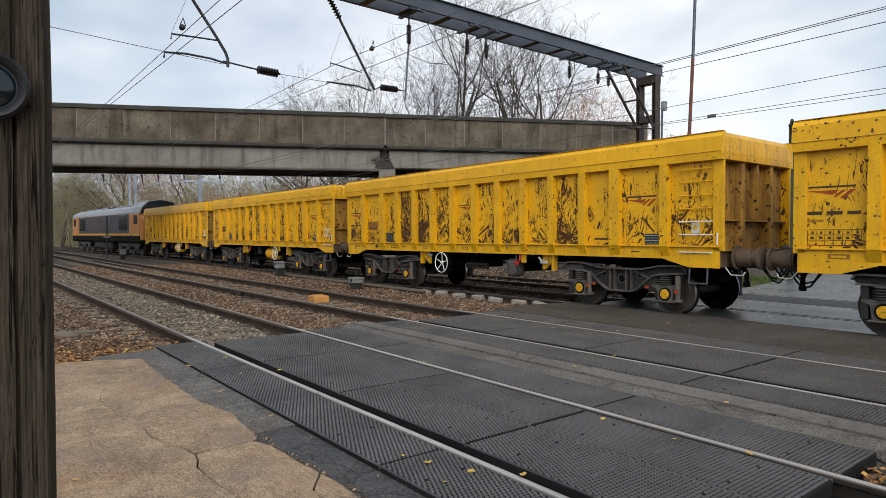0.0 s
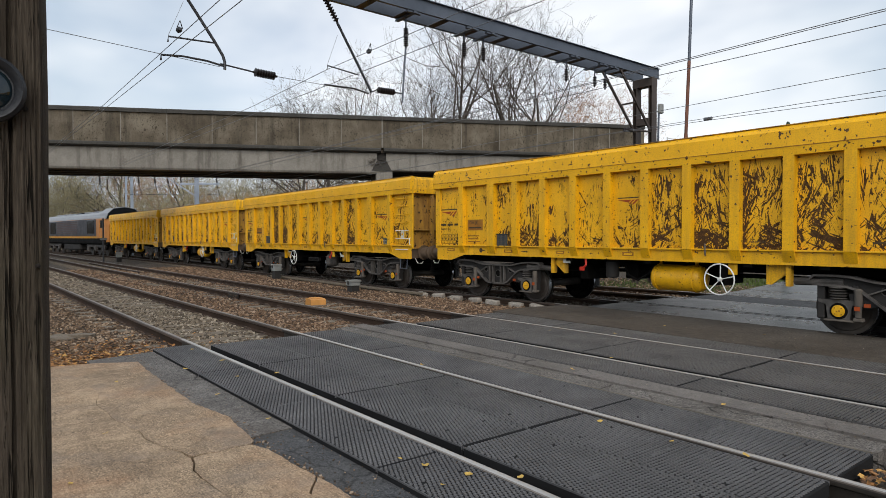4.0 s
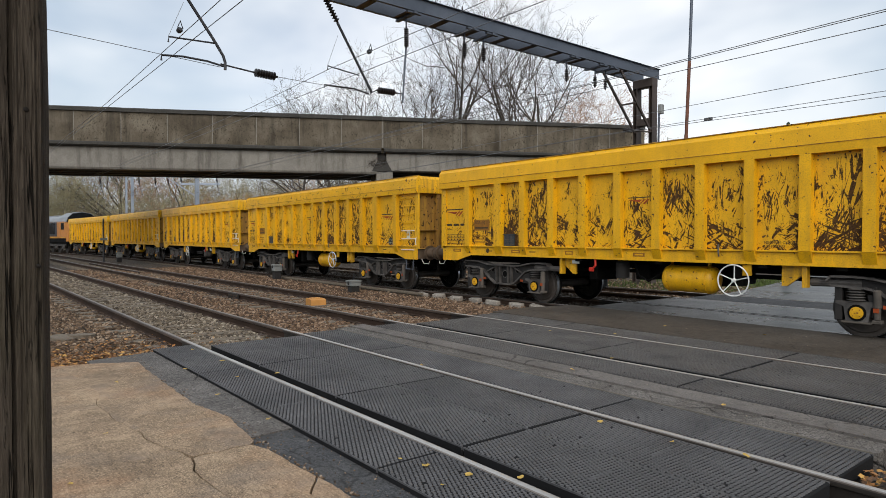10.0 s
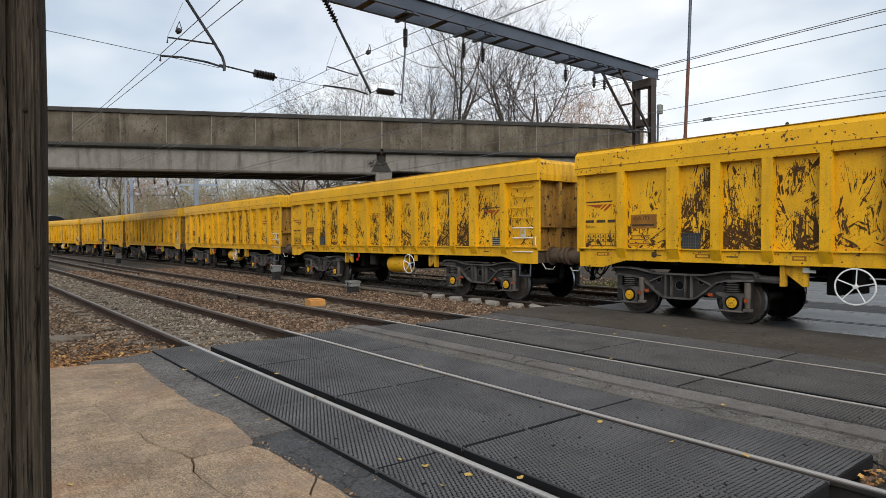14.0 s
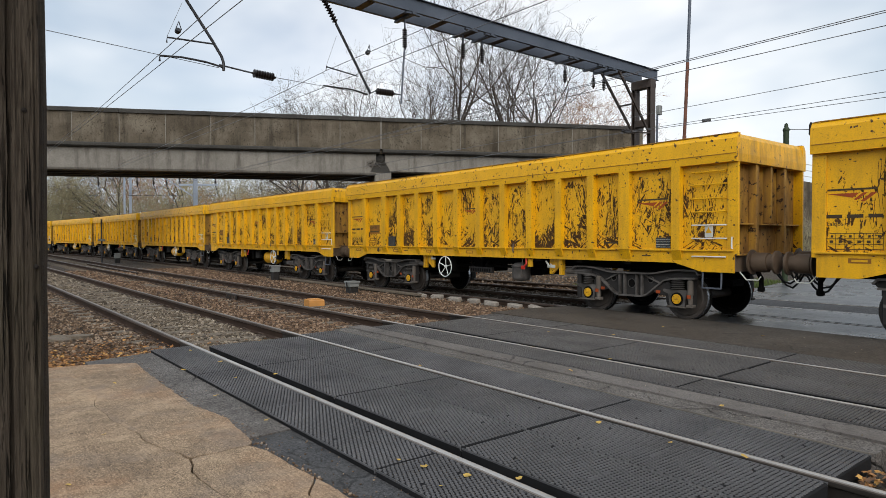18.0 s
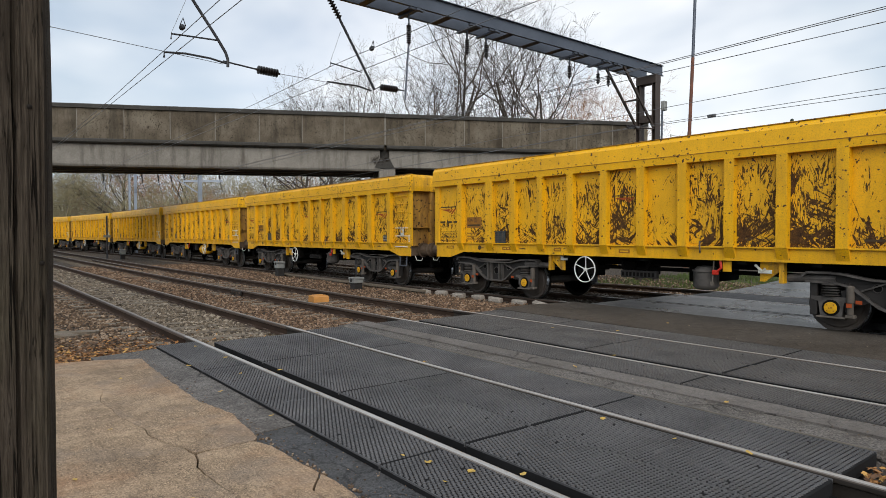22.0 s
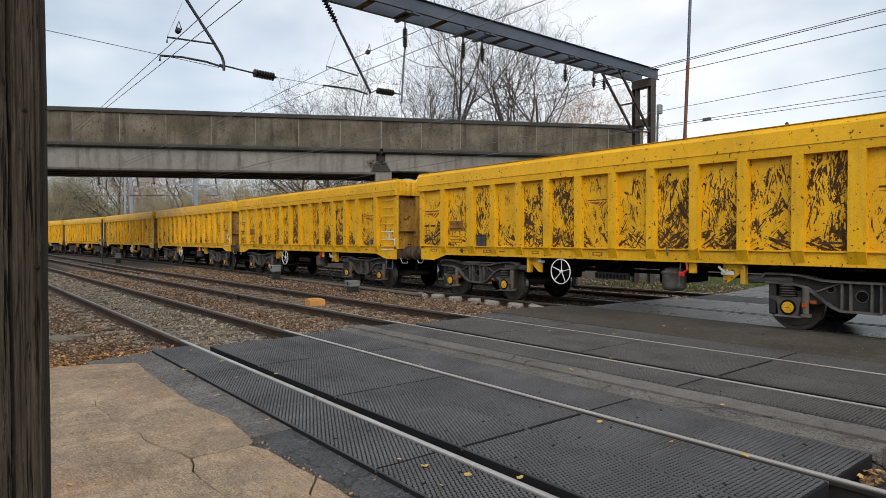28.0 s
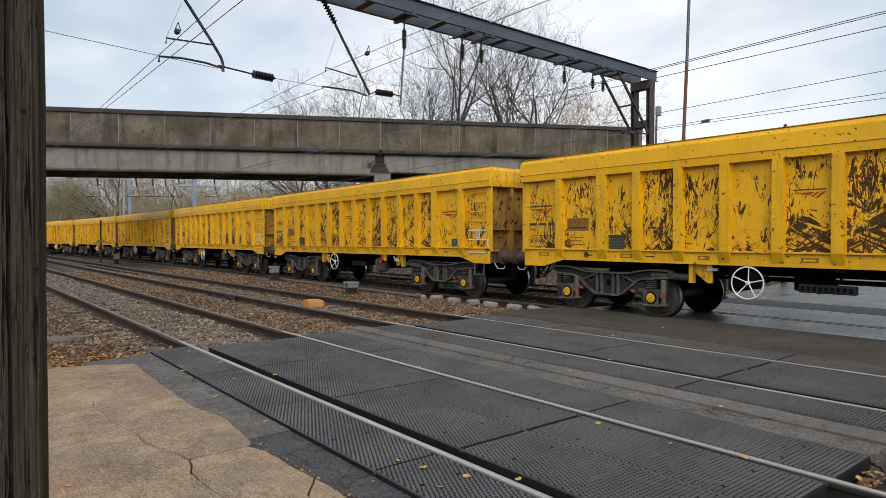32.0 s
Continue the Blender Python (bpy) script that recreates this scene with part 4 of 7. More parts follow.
def side_wall(wagon, sgn, decorated):
    """One long side: sheet bays between posts, sill with post feet, folded rim."""
    edges = [-HALF + 0.03] + POSTS + [HALF - 0.03]
    shapes = {}
    for a, b in zip(edges, edges[1:]):
        w = round(b - a, 2)
        kind = "side_spared" if a < -4.9 or b < -4.0 or a > 4.0 else "side"
        if (w, kind) not in shapes:
            s = Mesh()
            # a pressed bay: slightly dished sheet with a lip
            s.box(-w / 2, w / 2, -0.006, 0.006, 1.215, 2.64)
            s.box(-w / 2 + 0.06, w / 2 - 0.06, 0.006, 0.012, 1.26, 2.60, 0.003)
            shapes[w, kind] = s.data("side_panel", M[kind])
        part("side_panel", shapes[w, kind], None, wagon, at=pose((a + b) / 2, sgn * (SIDE - 0.120), 0, 0, 0, 0 if sgn > 0 else 180))
    post = Mesh()
    post.prism([(-0.088, 0.0), (-0.080, 0.120), (0.080, 0.120), (0.088, 0.0)], 1.205, 2.625, "z")
    foot = Mesh()
    foot.prism([(0.0, 1.20), (0.120, 1.20), (0.047, 1.03), (0.0, 1.03)], -0.086, 0.086, "x")
    broad, broad_foot = Mesh(), Mesh()
    broad.prism([(-0.118, 0.0), (-0.110, 0.120), (0.110, 0.120), (0.118, 0.0)], 1.205, 2.625, "z")
    broad_foot.prism([(0.0, 1.20), (0.120, 1.20), (0.047, 1.03), (0.0, 1.03)], -0.116, 0.116, "x")
    slim = post.data("side_post", M["clean"]), foot.data("post_foot", M["clean"])
    wide_ = broad.data("side_post", M["clean"]), broad_foot.data("post_foot", M["clean"])
    for x in POSTS:
        post, foot = wide_ if abs(abs(x) - 4.02) < 0.01 else slim
        p = part("side_post", post, None, wagon, at=pose(x, sgn * (SIDE - 0.120), 0, 0, 0, 0 if sgn > 0 else 180))
        part("post_foot", foot, None, p)
    sill = Mesh()
    y0, y1 = sorted((sgn * (SIDE - 0.10), sgn * (SIDE - 0.075)))
    e = HALF - 0.075
    sill.prism([(-e, 0.845), (-5.5, 0.845), (-5.0, 0.985), (5.0, 0.985), (5.5, 0.845), (e, 0.845), (e, 1.20), (-e, 1.20)], y0, y1, "y")
    y0, y1 = sorted((sgn * (SIDE - 0.13), sgn * (SIDE - 0.035)))
    sill.box(-e, e, y0, y1, 1.188, 1.214, 0.004)
    part("side_sill", sill, M["clean"], wagon)
    rim = Mesh()
    s = sgn
    rim.prism([(s * (SIDE - 0.135), 2.625), (s * SIDE, 2.625), (s * (SIDE + 0.006), 2.755), (s * (SIDE - 0.012), 3.000), (s * (SIDE - 0.075), 3.080), (s * (SIDE - 0.115), 3.085), (s * (SIDE - 0.135), 2.66)], -HALF, HALF, "x")
    part("top_rim", rim, M["cap"], wagon)
    part("rim_lip", Mesh().box(-HALF + 0.02, HALF - 0.02, *sorted((s * (SIDE - 0.118), s * (SIDE - 0.058))), 3.081, 3.097, 0.004), M["end"], wagon, "rusty worn top lip")
    crease = Mesh().box(-HALF + 0.01, HALF - 0.01, *sorted((s * (SIDE + 0.001), s * (SIDE + 0.012))), 2.751, 2.760)
    part("rim_crease", crease, M["brown_board"], wagon, "thin dark fold line along the rim")
    if decorated:
        markings(wagon)


def markings(wagon):
    """Painted boards, ladder, plates and lettering on the side that faces the crossing."""
    y = SIDE - 0.106
    yp = SIDE - 0.107

    def flat(name, x0, x1, z0, z1, mat, label="", out=0.003, yy=yp):
        return part(name, Mesh().box(min(x0, x1), max(x0, x1), yy, yy + out, z0, z1), mat, wagon, label)

    def logo(xc, z, k):
        # a plain dark bar over a red arrow of three blades
        part("logo_bar", Mesh().prism([(xc + 0.30 * k, z + 0.008), (xc + 0.29 * k, z + 0.034 * k), (xc - 0.31 * k, z + 0.034 * k), (xc - 0.30 * k, z + 0.008)], yp, yp + 0.003, "y"), M["ink"], wagon)
        m = Mesh()
        m.prism([(xc + 0.30 * k, z - 0.03 * k), (xc - 0.10 * k, z - 0.03 * k), (xc - 0.02 * k, z - 0.095 * k)], yp, yp + 0.003, "y")
        m.prism([(xc - 0.14 * k, z - 0.03 * k), (xc - 0.20 * k, z - 0.03 * k), (xc - 0.06 * k, z - 0.13 * k), (xc - 0.03 * k, z - 0.12 * k)], yp, yp + 0.003, "y")
        m.prism([(xc - 0.24 * k, z - 0.03 * k), (xc - 0.31 * k, z - 0.03 * k), (xc - 0.16 * k, z - 0.15 * k), (xc - 0.11 * k, z - 0.145 * k)], yp, yp + 0.003, "y")
        part("logo_arrow", m, M["red_ink"], wagon, "faded red arrow emblem")

    logo(5.62, 2.075, 1.02)
    logo(-4.55, 2.075, 1.02)
    logo(0.41, 2.12, 0.75)
    # running number as plain bars
    x = 5.93
    for w in (0.2, 0.2, 0.17):
        flat("number_bar", x, x - w, 1.695, 1.745, M["ink"])
        x -= w + 0.06
    letters("Ealnos", 0.085, M["ink"], wagon, pose(5.93, yp + 0.002, 1.59, 90, 0, 180))
    table = Mesh()
    for z in (1.25, 1.325, 1.40, 1.475):
        table.box(5.23, 6.01 if z < 1.45 else 5.89, yp, yp + 0.003, z, z + 0.008)
    for i in range(7):
        table.box(5.23 + i * 0.115, 5.236 + i * 0.115, yp, yp + 0.003, 1.25, 1.475)
    for i in range(6):
        table.box(5.265 + i * 0.115, 5.31 + i * 0.115, yp, yp + 0.003, 1.345, 1.38)
        table.box(5.265 + i * 0.115, 5.295 + i * 0.115, yp, yp + 0.003, 1.42, 1.455)
    part("load_table", table, M["ink"], wagon, "dark painted loading table")
    letters("IOA (E)", 0.11, M["ink"], wagon, pose(4.87, yp + 0.004, 1.72, 90, 0, 180))
    flat("class_board", 4.905, 4.375, 1.57, 1.825, M["brown_board"], "brown painted class board", 0.002)
    flat("text_bar", 4.87, 4.42, 1.615, 1.65, M["ink"], "", 0.004)
    for i, w in enumerate((0.44, 0.36, 0.40)):
        flat("text_bar", 4.9, 4.9 - w, 1.29 + i * 0.07, 1.312 + i * 0.07, M["brown_board"])
    frame_box = Mesh().box(3.55, 3.87, yp, yp + 0.035, 1.21, 1.475, 0.006).box(3.53, 3.89, yp, yp + 0.05, 1.465, 1.485, 0.004)
    holder = part("label_holder", frame_box, M["grille"], wagon, "dark wire label holder")
    for i in range(7):
        part("grid_wire", Mesh().box(3.575 + i * 0.043, 3.581 + i * 0.043, yp + 0.035, yp + 0.040, 1.22, 1.46), M["dusty_steel"], holder)
    for i in range(4):
        part("grid_wire", Mesh().box(3.56, 3.86, yp + 0.035, yp + 0.041, 1.25 + i * 0.055, 1.257 + i * 0.055), M["dusty_steel"], holder)
    plate = flat("data_plate", -4.63, -4.91, 1.235, 1.42, M["grille"], "blue-grey gridded data plate", 0.008)
    for i in range(4):
        part("plate_rib", Mesh().box(-4.91, -4.63, yp + 0.008, yp + 0.014, 1.25 + i * 0.045, 1.256 + i * 0.045), M["plate"], plate)
    for i in range(1, 4):
        part("plate_rib", Mesh().box(-4.914 + i * 0.070, -4.906 + i * 0.070, yp + 0.008, yp + 0.013, 1.235, 1.42), M["ink"], plate)
    for xx, t in ((-2.04, "MINIMUM CURVE\n  70 METRES"),):
        letters(t, 0.06, M["ink"], wagon, pose(xx + 0.22, yp + 0.002, 1.31, 90, 0, 180))
    for xx, w in ((3.5, 0.26), (2.0, 0.2), (0.38, 0.24), (5.5, 0.28)):
        m = Mesh().box(xx - w / 2, xx + w / 2, SIDE - 0.075, SIDE - 0.072, 1.06, 1.13)
        part("sill_board", m, M["brown_board"], wagon)
        part("text_bar", Mesh().box(xx - w * 0.35, xx + w * 0.35, SIDE - 0.072, SIDE - 0.069, 1.08, 1.11), M["clean"], wagon)
    flat("text_bar", -3.5, -3.82, 1.31, 1.34, M["ink"])
    for xx in (-4.45, 4.35, 3.0):
        part("text_bar", Mesh().box(xx - 0.09, xx + 0.09, SIDE - 0.075, SIDE - 0.072, 1.085, 1.105), M["ink"], wagon)
    ring = Mesh().lathe([(0, 0.055), (0.004, 0.055)], (4.4, SIDE - 0.074, 1.10), (0, 1, 0), 14)
    part("lashing_mark", ring, M["ink"], wagon)
    for sx, z in ((5.99, 2.38), (-5.99, 2.42)):
        vent = Mesh()
        for i in range(6):
            vent.box(sx - 0.055, sx + 0.055, yp, yp + 0.004, z + i * 0.03, z + 0.017 + i * 0.03)
        part("small_plate", vent, M["brown_board"], wagon)
    for i, z in enumerate((2.50, 2.29, 2.06, 1.84, 1.62, 1.40, 1.10)):
        rung = Mesh().tube([(-5.335, y, z), (-5.335, y + 0.055, z), (-5.91, y + 0.055, z), (-5.91, y, z)], 0.0115, 6)
        part("ladder_rung", rung, M["white"] if i > 3 else M["clean"], wagon)
    grab = Mesh().tube([(-6.02, y, 1.24), (-6.02, y + 0.06, 1.24), (-6.02, y + 0.06, 1.42), (-6.02, y, 1.42)], 0.012, 6)
    part("grab_handle", grab, M["white"], wagon)
    sign = part("warning_sign", Mesh().box(-5.68, -5.545, yp, yp + 0.022, 1.42, 1.60, 0.003), M["plate"], wagon, "pale overhead-wire warning sign")
    part("sign_triangle", Mesh().prism([(-5.668, 1.49), (-5.557, 1.49), (-5.612, 1.585)], yp + 0.022, yp + 0.025, "y"), M["axle_cover"], sign)
    step = Mesh().tube([(-5.50, 1.18, 0.9), (-5.50, 1.2, 0.58), (-5.82, 1.2, 0.58), (-5.82, 1.18, 0.9)], 0.018, 6)
    step.box(-5.82, -5.50, 1.17, 1.23, 0.565, 0.59, 0.006)
    part("foot_step", step, M["steel_grey"], wagon, "pale steel step under the end")


def end_wall(wagon, s):
    x = s * (HALF - 0.16)
    e = Mesh().box(*sorted((x, x - s * 0.02)), -SIDE + 0.11, SIDE - 0.11, 1.13, 2.66)
    part("end_wall", e, M["end"], wagon, "dirty brown-stained end sheet")
    e = Mesh()
    e.prism([(x - s * 0.02, 2.63), (s * HALF, 2.63), (s * (HALF + 0.005), 2.755), (s * (HALF - 0.012), 3.000), (s * (HALF - 0.075), 3.080), (s * (HALF - 0.12), 3.085), (x - s * 0.02, 2.7)], -SIDE + 0.06, SIDE - 0.06, "y")
    part("end_rim", e, M["cap_dusty"], wagon, "dusty yellow end rim")
    for y, w, z0 in ((0.52, 0.11, 1.13), (-0.52, 0.11, 1.13), (0.0, 0.055, 1.66)):
        p = Mesh().box(*sorted((x, s * (HALF - 0.03))), y - w / 2, y + w / 2, z0, 2.63, 0.008)
        part("end_post", p, M["end"], wagon)
    for y in (1, -1):
        p = Mesh().box(*sorted((x - s * 0.03, s * (HALF - 0.005))), *sorted((y * (SIDE - 0.12), y * (SIDE - 0.075))), 1.13, 2.63, 0.004)
        part("corner_post", p, M["clean"], wagon)
    for z, out in ((1.635, 0.06), (1.135, 0.01)):
        p = Mesh().box(*sorted((x, s * (HALF - out))), -SIDE + 0.1, SIDE - 0.1, z - 0.012, z + 0.012, 0.003)
        part("end_ledge", p, M["end"], wagon)
    p = Mesh().box(*sorted((s * (HALF - 0.2), s * (HALF - 0.06))), -SIDE + 0.1, SIDE - 0.1, 0.86, 1.13, 0.008)
    part("headstock", p, M["buffer"], wagon, "grimy brown headstock")
    for y in (0.88, -0.88):
        b = Mesh().lathe([(0, 0.20), (0.02, 0.20), (0.025, 0.135), (0.05, 0.14), (0.055, 0.155), (0.27, 0.15), (0.275, 0.125), (0.36, 0.125), (0.365, 0.165), (0.375, 0.185), (0.408, 0.185), (0.425, 0.155), (0.430, 0.0)], (s * (HALF + 0.045), y, 1.02), (s, 0, 0), 22)
        part("buffer", b, M["buffer"], wagon, smooth=True)
    hook = Mesh().box(*sorted((s * 6.05, s * 6.28)), -0.09, 0.09, 0.93, 1.12, 0.02)
    hook.tube([(s * 6.15, 0, 1.05), (s * 6.34, 0, 1.08), (s * 6.4, 0, 0.99), (s * 6.3, 0, 0.93)], 0.04, 8)
    for q in (-0.09, 0.09):
        hook.tube([(s * 6.3, q, 1.0), (s * 6.42, q, 0.85), (s * 6.5, q, 0.72), (s * 6.55, q, 0.86)], 0.025, 6)
    part("draw_hook", hook, M["dark_steel"], wagon, "heavy draw hook and screw coupling")
    for q, dip in ((0.42, 0.40), (0.30, 0.30)):
        hose = Mesh().tube([(s * (6.0 + 0.58 * t), q * s * (1 - 0.3 * t), 0.86 - dip * math.sin(math.pi * min(1, t * 1.1)) * 0.8) for t in (0, 0.15, 0.3, 0.5, 0.7, 0.85, 1.0)], 0.017, 7)
        part("brake_hose", hose, M["black"], wagon, smooth=True)
    valve = Mesh().tube([(s * 6.10, 0.62, 0.92), (s * 6.2, 0.62, 0.74), (s * 6.2, 0.62, 0.60)], 0.04, 8)
    valve.lathe([(0, 0.03), (0.02, 0.06), (0.08, 0.055), (0.1, 0.02)], (s * 6.2, 0.62, 0.52), (0, 0, 1), 10)
    part("air_cock", valve, M["under"], wagon)
    loop = Mesh().tube([(s * 6.08, 1.1, 0.86), (s * 6.18, 1.1, 0.74), (s * 6.36, 1.08, 0.74), (s * 6.40, 1.07, 0.80)], 0.010, 6)
    part("uncoupling_bar", loop, M["plate"], wagon)
    if s > 0:
        lug = Mesh().tube([(s * 6.15, SIDE - 0.10, 2.92), (s * 6.15, SIDE - 0.11, 3.06), (s * 6.13, SIDE - 0.11, 3.10)], 0.028, 7)
        part("lifting_lug", lug, M["dark_steel"], wagon)


def bar(mesh, a, b, half, y0, y1):
    """A flat bar in the plane of a bogie side, from a to b."""
    dx, dz = b[0] - a[0], b[1] - a[1]
    d = math.hypot(dx, dz)
    nx, nz = -dz / d * half, dx / d * half
    mesh.prism([(a[0] - nx, a[1] - nz), (b[0] - nx, b[1] - nz), (b[0] + nx, b[1] + nz), (a[0] + nx, a[1] + nz)], *sorted((y0, y1)), "y")


def bogie(wagon, xc):
    for sgn in (1, -1):
        y = sgn * 1.0
        f = Mesh()
        out, inn, lip = y + sgn * 0.03, y - sgn * 0.05, y + sgn * 0.12
        top = ((-1.36, 0.775), (-1.30, 0.845), (-1.02, 0.85), (-0.80, 0.835), (-0.50, 0.775), (-0.34, 0.765), (0.34, 0.765), (0.50, 0.775), (0.80, 0.835), (1.02, 0.85), (1.30, 0.845), (1.36, 0.775))
        low = ((1.30, 0.715), (0.88, 0.70), (0.70, 0.655), (0.37, 0.395), (0.25, 0.345), (-0.25, 0.345), (-0.37, 0.395), (-0.70, 0.655), (-0.88, 0.70), (-1.30, 0.715))
        f.prism([(xc + p, q) for p, q in top + low], *sorted((inn, out)), "y")
        b = part("bogie_frame", f, M["dark_steel"], wagon, "grimy dark fish-belly bogie side frame")
        for nm, line in (("top_flange", top), ("lower_flange", low)):
            fl = Mesh()
            for p, q in zip(line, line[1:]):
                bar(fl, (xc + p[0], p[1]), (xc + q[0], q[1]), 0.014, inn, lip)
            part(nm, fl, M["frame_grey"], b, "dusty grey flange of the casting")
        for rx in (-0.24, -0.13, 0.13, 0.24):
            part("frame_rib", Mesh().box(xc + rx - 0.011, xc + rx + 0.011, *sorted((out, y + sgn * 0.10)), 0.355, 0.765), M["frame_grey"], b)
        for s2 in (-1, 1):
            rb = Mesh()
            bar(rb, (xc + s2 * 0.26, 0.745), (xc + s2 * 0.60, 0.60), 0.010, out, y + sgn * 0.075)
            part("frame_rib", rb, M["frame_grey"], b)
            tag_ = Mesh().box(xc + s2 * 0.60 - 0.04, xc + s2 * 0.60 + 0.04, *sorted((out + sgn * 0.08, out + sgn * 0.09)), 0.425, 0.475)
            part("frame_tag", tag_, M["red_ink"], b, "small faded red tag")
            arm = Mesh().prism([(xc + s2 * 0.42, 0.47), (xc + s2 * 0.60, 0.40), (xc + s2 * 0.80, 0.40), (xc + s2 * 0.84, 0.60), (xc + s2 * 0.70, 0.62)], *sorted((inn, out + sgn * 0.05)), "y")
            part("horn_arm", arm, M["dark_steel"], b)
        for hx, r, hz in ((0.0, 0.075, 0.57), (-0.40, 0.052, 0.655), (0.40, 0.052, 0.655)):
            h = Mesh().lathe([(0, r + 0.012), (0.012, r + 0.010), (0.012, r), (0.002, r)], (xc + hx, out, hz), (0, sgn, 0), 16)
            part("hole_rim", h, M["frame_grey"], b, smooth=True)
            # a near-black disc on the solid web paints the hole's inner shade
            h = Mesh().lathe([(0, r), (0.004, r)], (xc + hx, out + sgn * 0.001, hz), (0, sgn, 0), 14)
            part("frame_hole", h, M["under"], b, "near-black disc for a shaded hole in the casting", True)
        for ax in (-AXLE, AXLE):
            e = 1 if ax > 0 else -1
            bx = Mesh()
            bx.prism([(xc + ax - 0.14, 0.225), (xc + ax + 0.14, 0.225), (xc + ax + 0.17, 0.43), (xc + ax + 0.27, 0.465), (xc + ax + 0.27, 0.505), (xc + ax - 0.27, 0.505), (xc + ax - 0.27, 0.465), (xc + ax - 0.17, 0.43)], *sorted((y - sgn * 0.08, y + sgn * 0.10)), "y")
            part("axle_box", bx, M["frame_grey"], b, "dusty grey axle box")
            horn = Mesh().box(xc + ax + e * 0.24 - 0.05, xc + ax + e * 0.24 + 0.05, *sorted((y - sgn * 0.05, y + sgn * 0.09)), 0.22, 0.72, 0.012)
            part("horn_guide", horn, M["dark_steel"], b)
            horn = Mesh().box(xc + ax - e * 0.20 - 0.035, xc + ax - e * 0.20 + 0.035, *sorted((y - sgn * 0.05, y + sgn * 0.07)), 0.28, 0.72, 0.012)
            part("horn_guide", horn, M["dark_steel"], b)
            rim_ = Mesh().lathe([(0, 0.118), (0.012, 0.114), (0.014, 0.09)], (xc + ax, y + sgn * 0.10, 0.345), (0, sgn, 0), 18)
            part("cover_seat", rim_, M["under"], b, smooth=True)
            cv = Mesh().lathe([(0, 0.087), (0.012, 0.085), (0.016, 0.066), (0.017, 0.0)], (xc + ax, y + sgn * 0.114, 0.345), (0, sgn, 0), 18)
            part("axle_cover", cv, M["axle_cover"], b, "round yellow axle-end cover", True)
            mk = Mesh()
            for i in range(4):
                a_ = 0.785 + 1.571 * i
                mk.lathe([(0, 0.009), (0.008, 0.008)], (xc + ax + 0.062 * math.cos(a_), y + sgn * 0.128, 0.345 + 0.062 * math.sin(a_)), (0, sgn, 0), 8)
            mk.box(xc + ax - 0.028, xc + ax - 0.004, *sorted((y + sgn * 0.130, y + sgn * 0.133)), 0.337, 0.357)
            mk.box(xc + ax + 0.006, xc + ax + 0.026, *sorted((y + sgn * 0.130, y + sgn * 0.133)), 0.331, 0.349)
            part("cover_bolts", mk, M["brown_board"], b)
            sp = Mesh()
            for i in range(5):
                sp.lathe([(0, 0.085), (0.014, 0.125), (0.028, 0.085)], (xc + ax + 0.02, y + sgn * 0.04, 0.51 + i * 0.038), (0, 0, 1), 14)
            part("coil_spring", sp, M["frame_grey"], b)
            foot_ = Mesh().box(xc + ax - 0.20, xc + ax + 0.19, *sorted((y - sgn * 0.02, y + sgn * 0.13)), 0.195, 0.222, 0.006)
            foot_.box(xc + ax - 0.31, xc + ax - 0.19, *sorted((y + sgn * 0.02, y + sgn * 0.14)), 0.21, 0.262, 0.01)
            part("keep_plate", foot_, M["dusty_steel"], b, "pale dusty plate under the axle box")
            dm = Mesh().lathe([(0, 0.03), (0.01, 0.042), (0.17, 0.042), (0.175, 0.052), (0.40, 0.052), (0.42, 0.03)], (xc + ax - 0.25, y + sgn * 0.10, 0.26), (0, 0, 1), 12)
            damper = part("damper", dm, M["dusty_steel"], b, "dusty grey upright damper", True)
            part("damper_tag", Mesh().box(xc + ax - 0.285, xc + ax - 0.215, *sorted((y + sgn * 0.150, y + sgn * 0.157)), 0.37, 0.43), M["red_ink"], damper, "faded red tag")
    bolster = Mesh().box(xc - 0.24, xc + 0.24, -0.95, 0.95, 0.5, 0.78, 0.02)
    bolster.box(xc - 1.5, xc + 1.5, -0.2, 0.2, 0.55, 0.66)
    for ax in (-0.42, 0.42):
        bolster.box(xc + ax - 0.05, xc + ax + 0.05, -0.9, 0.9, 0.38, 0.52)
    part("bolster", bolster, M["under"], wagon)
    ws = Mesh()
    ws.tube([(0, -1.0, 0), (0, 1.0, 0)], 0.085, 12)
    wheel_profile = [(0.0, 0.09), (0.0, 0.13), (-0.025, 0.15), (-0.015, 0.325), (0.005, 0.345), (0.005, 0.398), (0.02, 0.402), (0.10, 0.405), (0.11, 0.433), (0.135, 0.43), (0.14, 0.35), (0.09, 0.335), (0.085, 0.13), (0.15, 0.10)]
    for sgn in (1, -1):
        # the wheel backs get the near-black tone as painted shade
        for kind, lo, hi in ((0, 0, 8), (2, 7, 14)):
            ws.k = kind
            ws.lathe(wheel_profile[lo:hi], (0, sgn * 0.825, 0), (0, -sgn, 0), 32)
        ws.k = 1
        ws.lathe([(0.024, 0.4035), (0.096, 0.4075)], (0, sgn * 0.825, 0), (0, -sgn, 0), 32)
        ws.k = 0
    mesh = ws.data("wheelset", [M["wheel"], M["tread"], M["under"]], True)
    for ax in (-AXLE, AXLE):
        w = part("wheelset", mesh, None, wagon, "dull steel wheels with bright treads, backs coloured black for shade", at=pose(xc + ax, 0, WHEEL - 0.03))
        w["turns"] = WHEEL


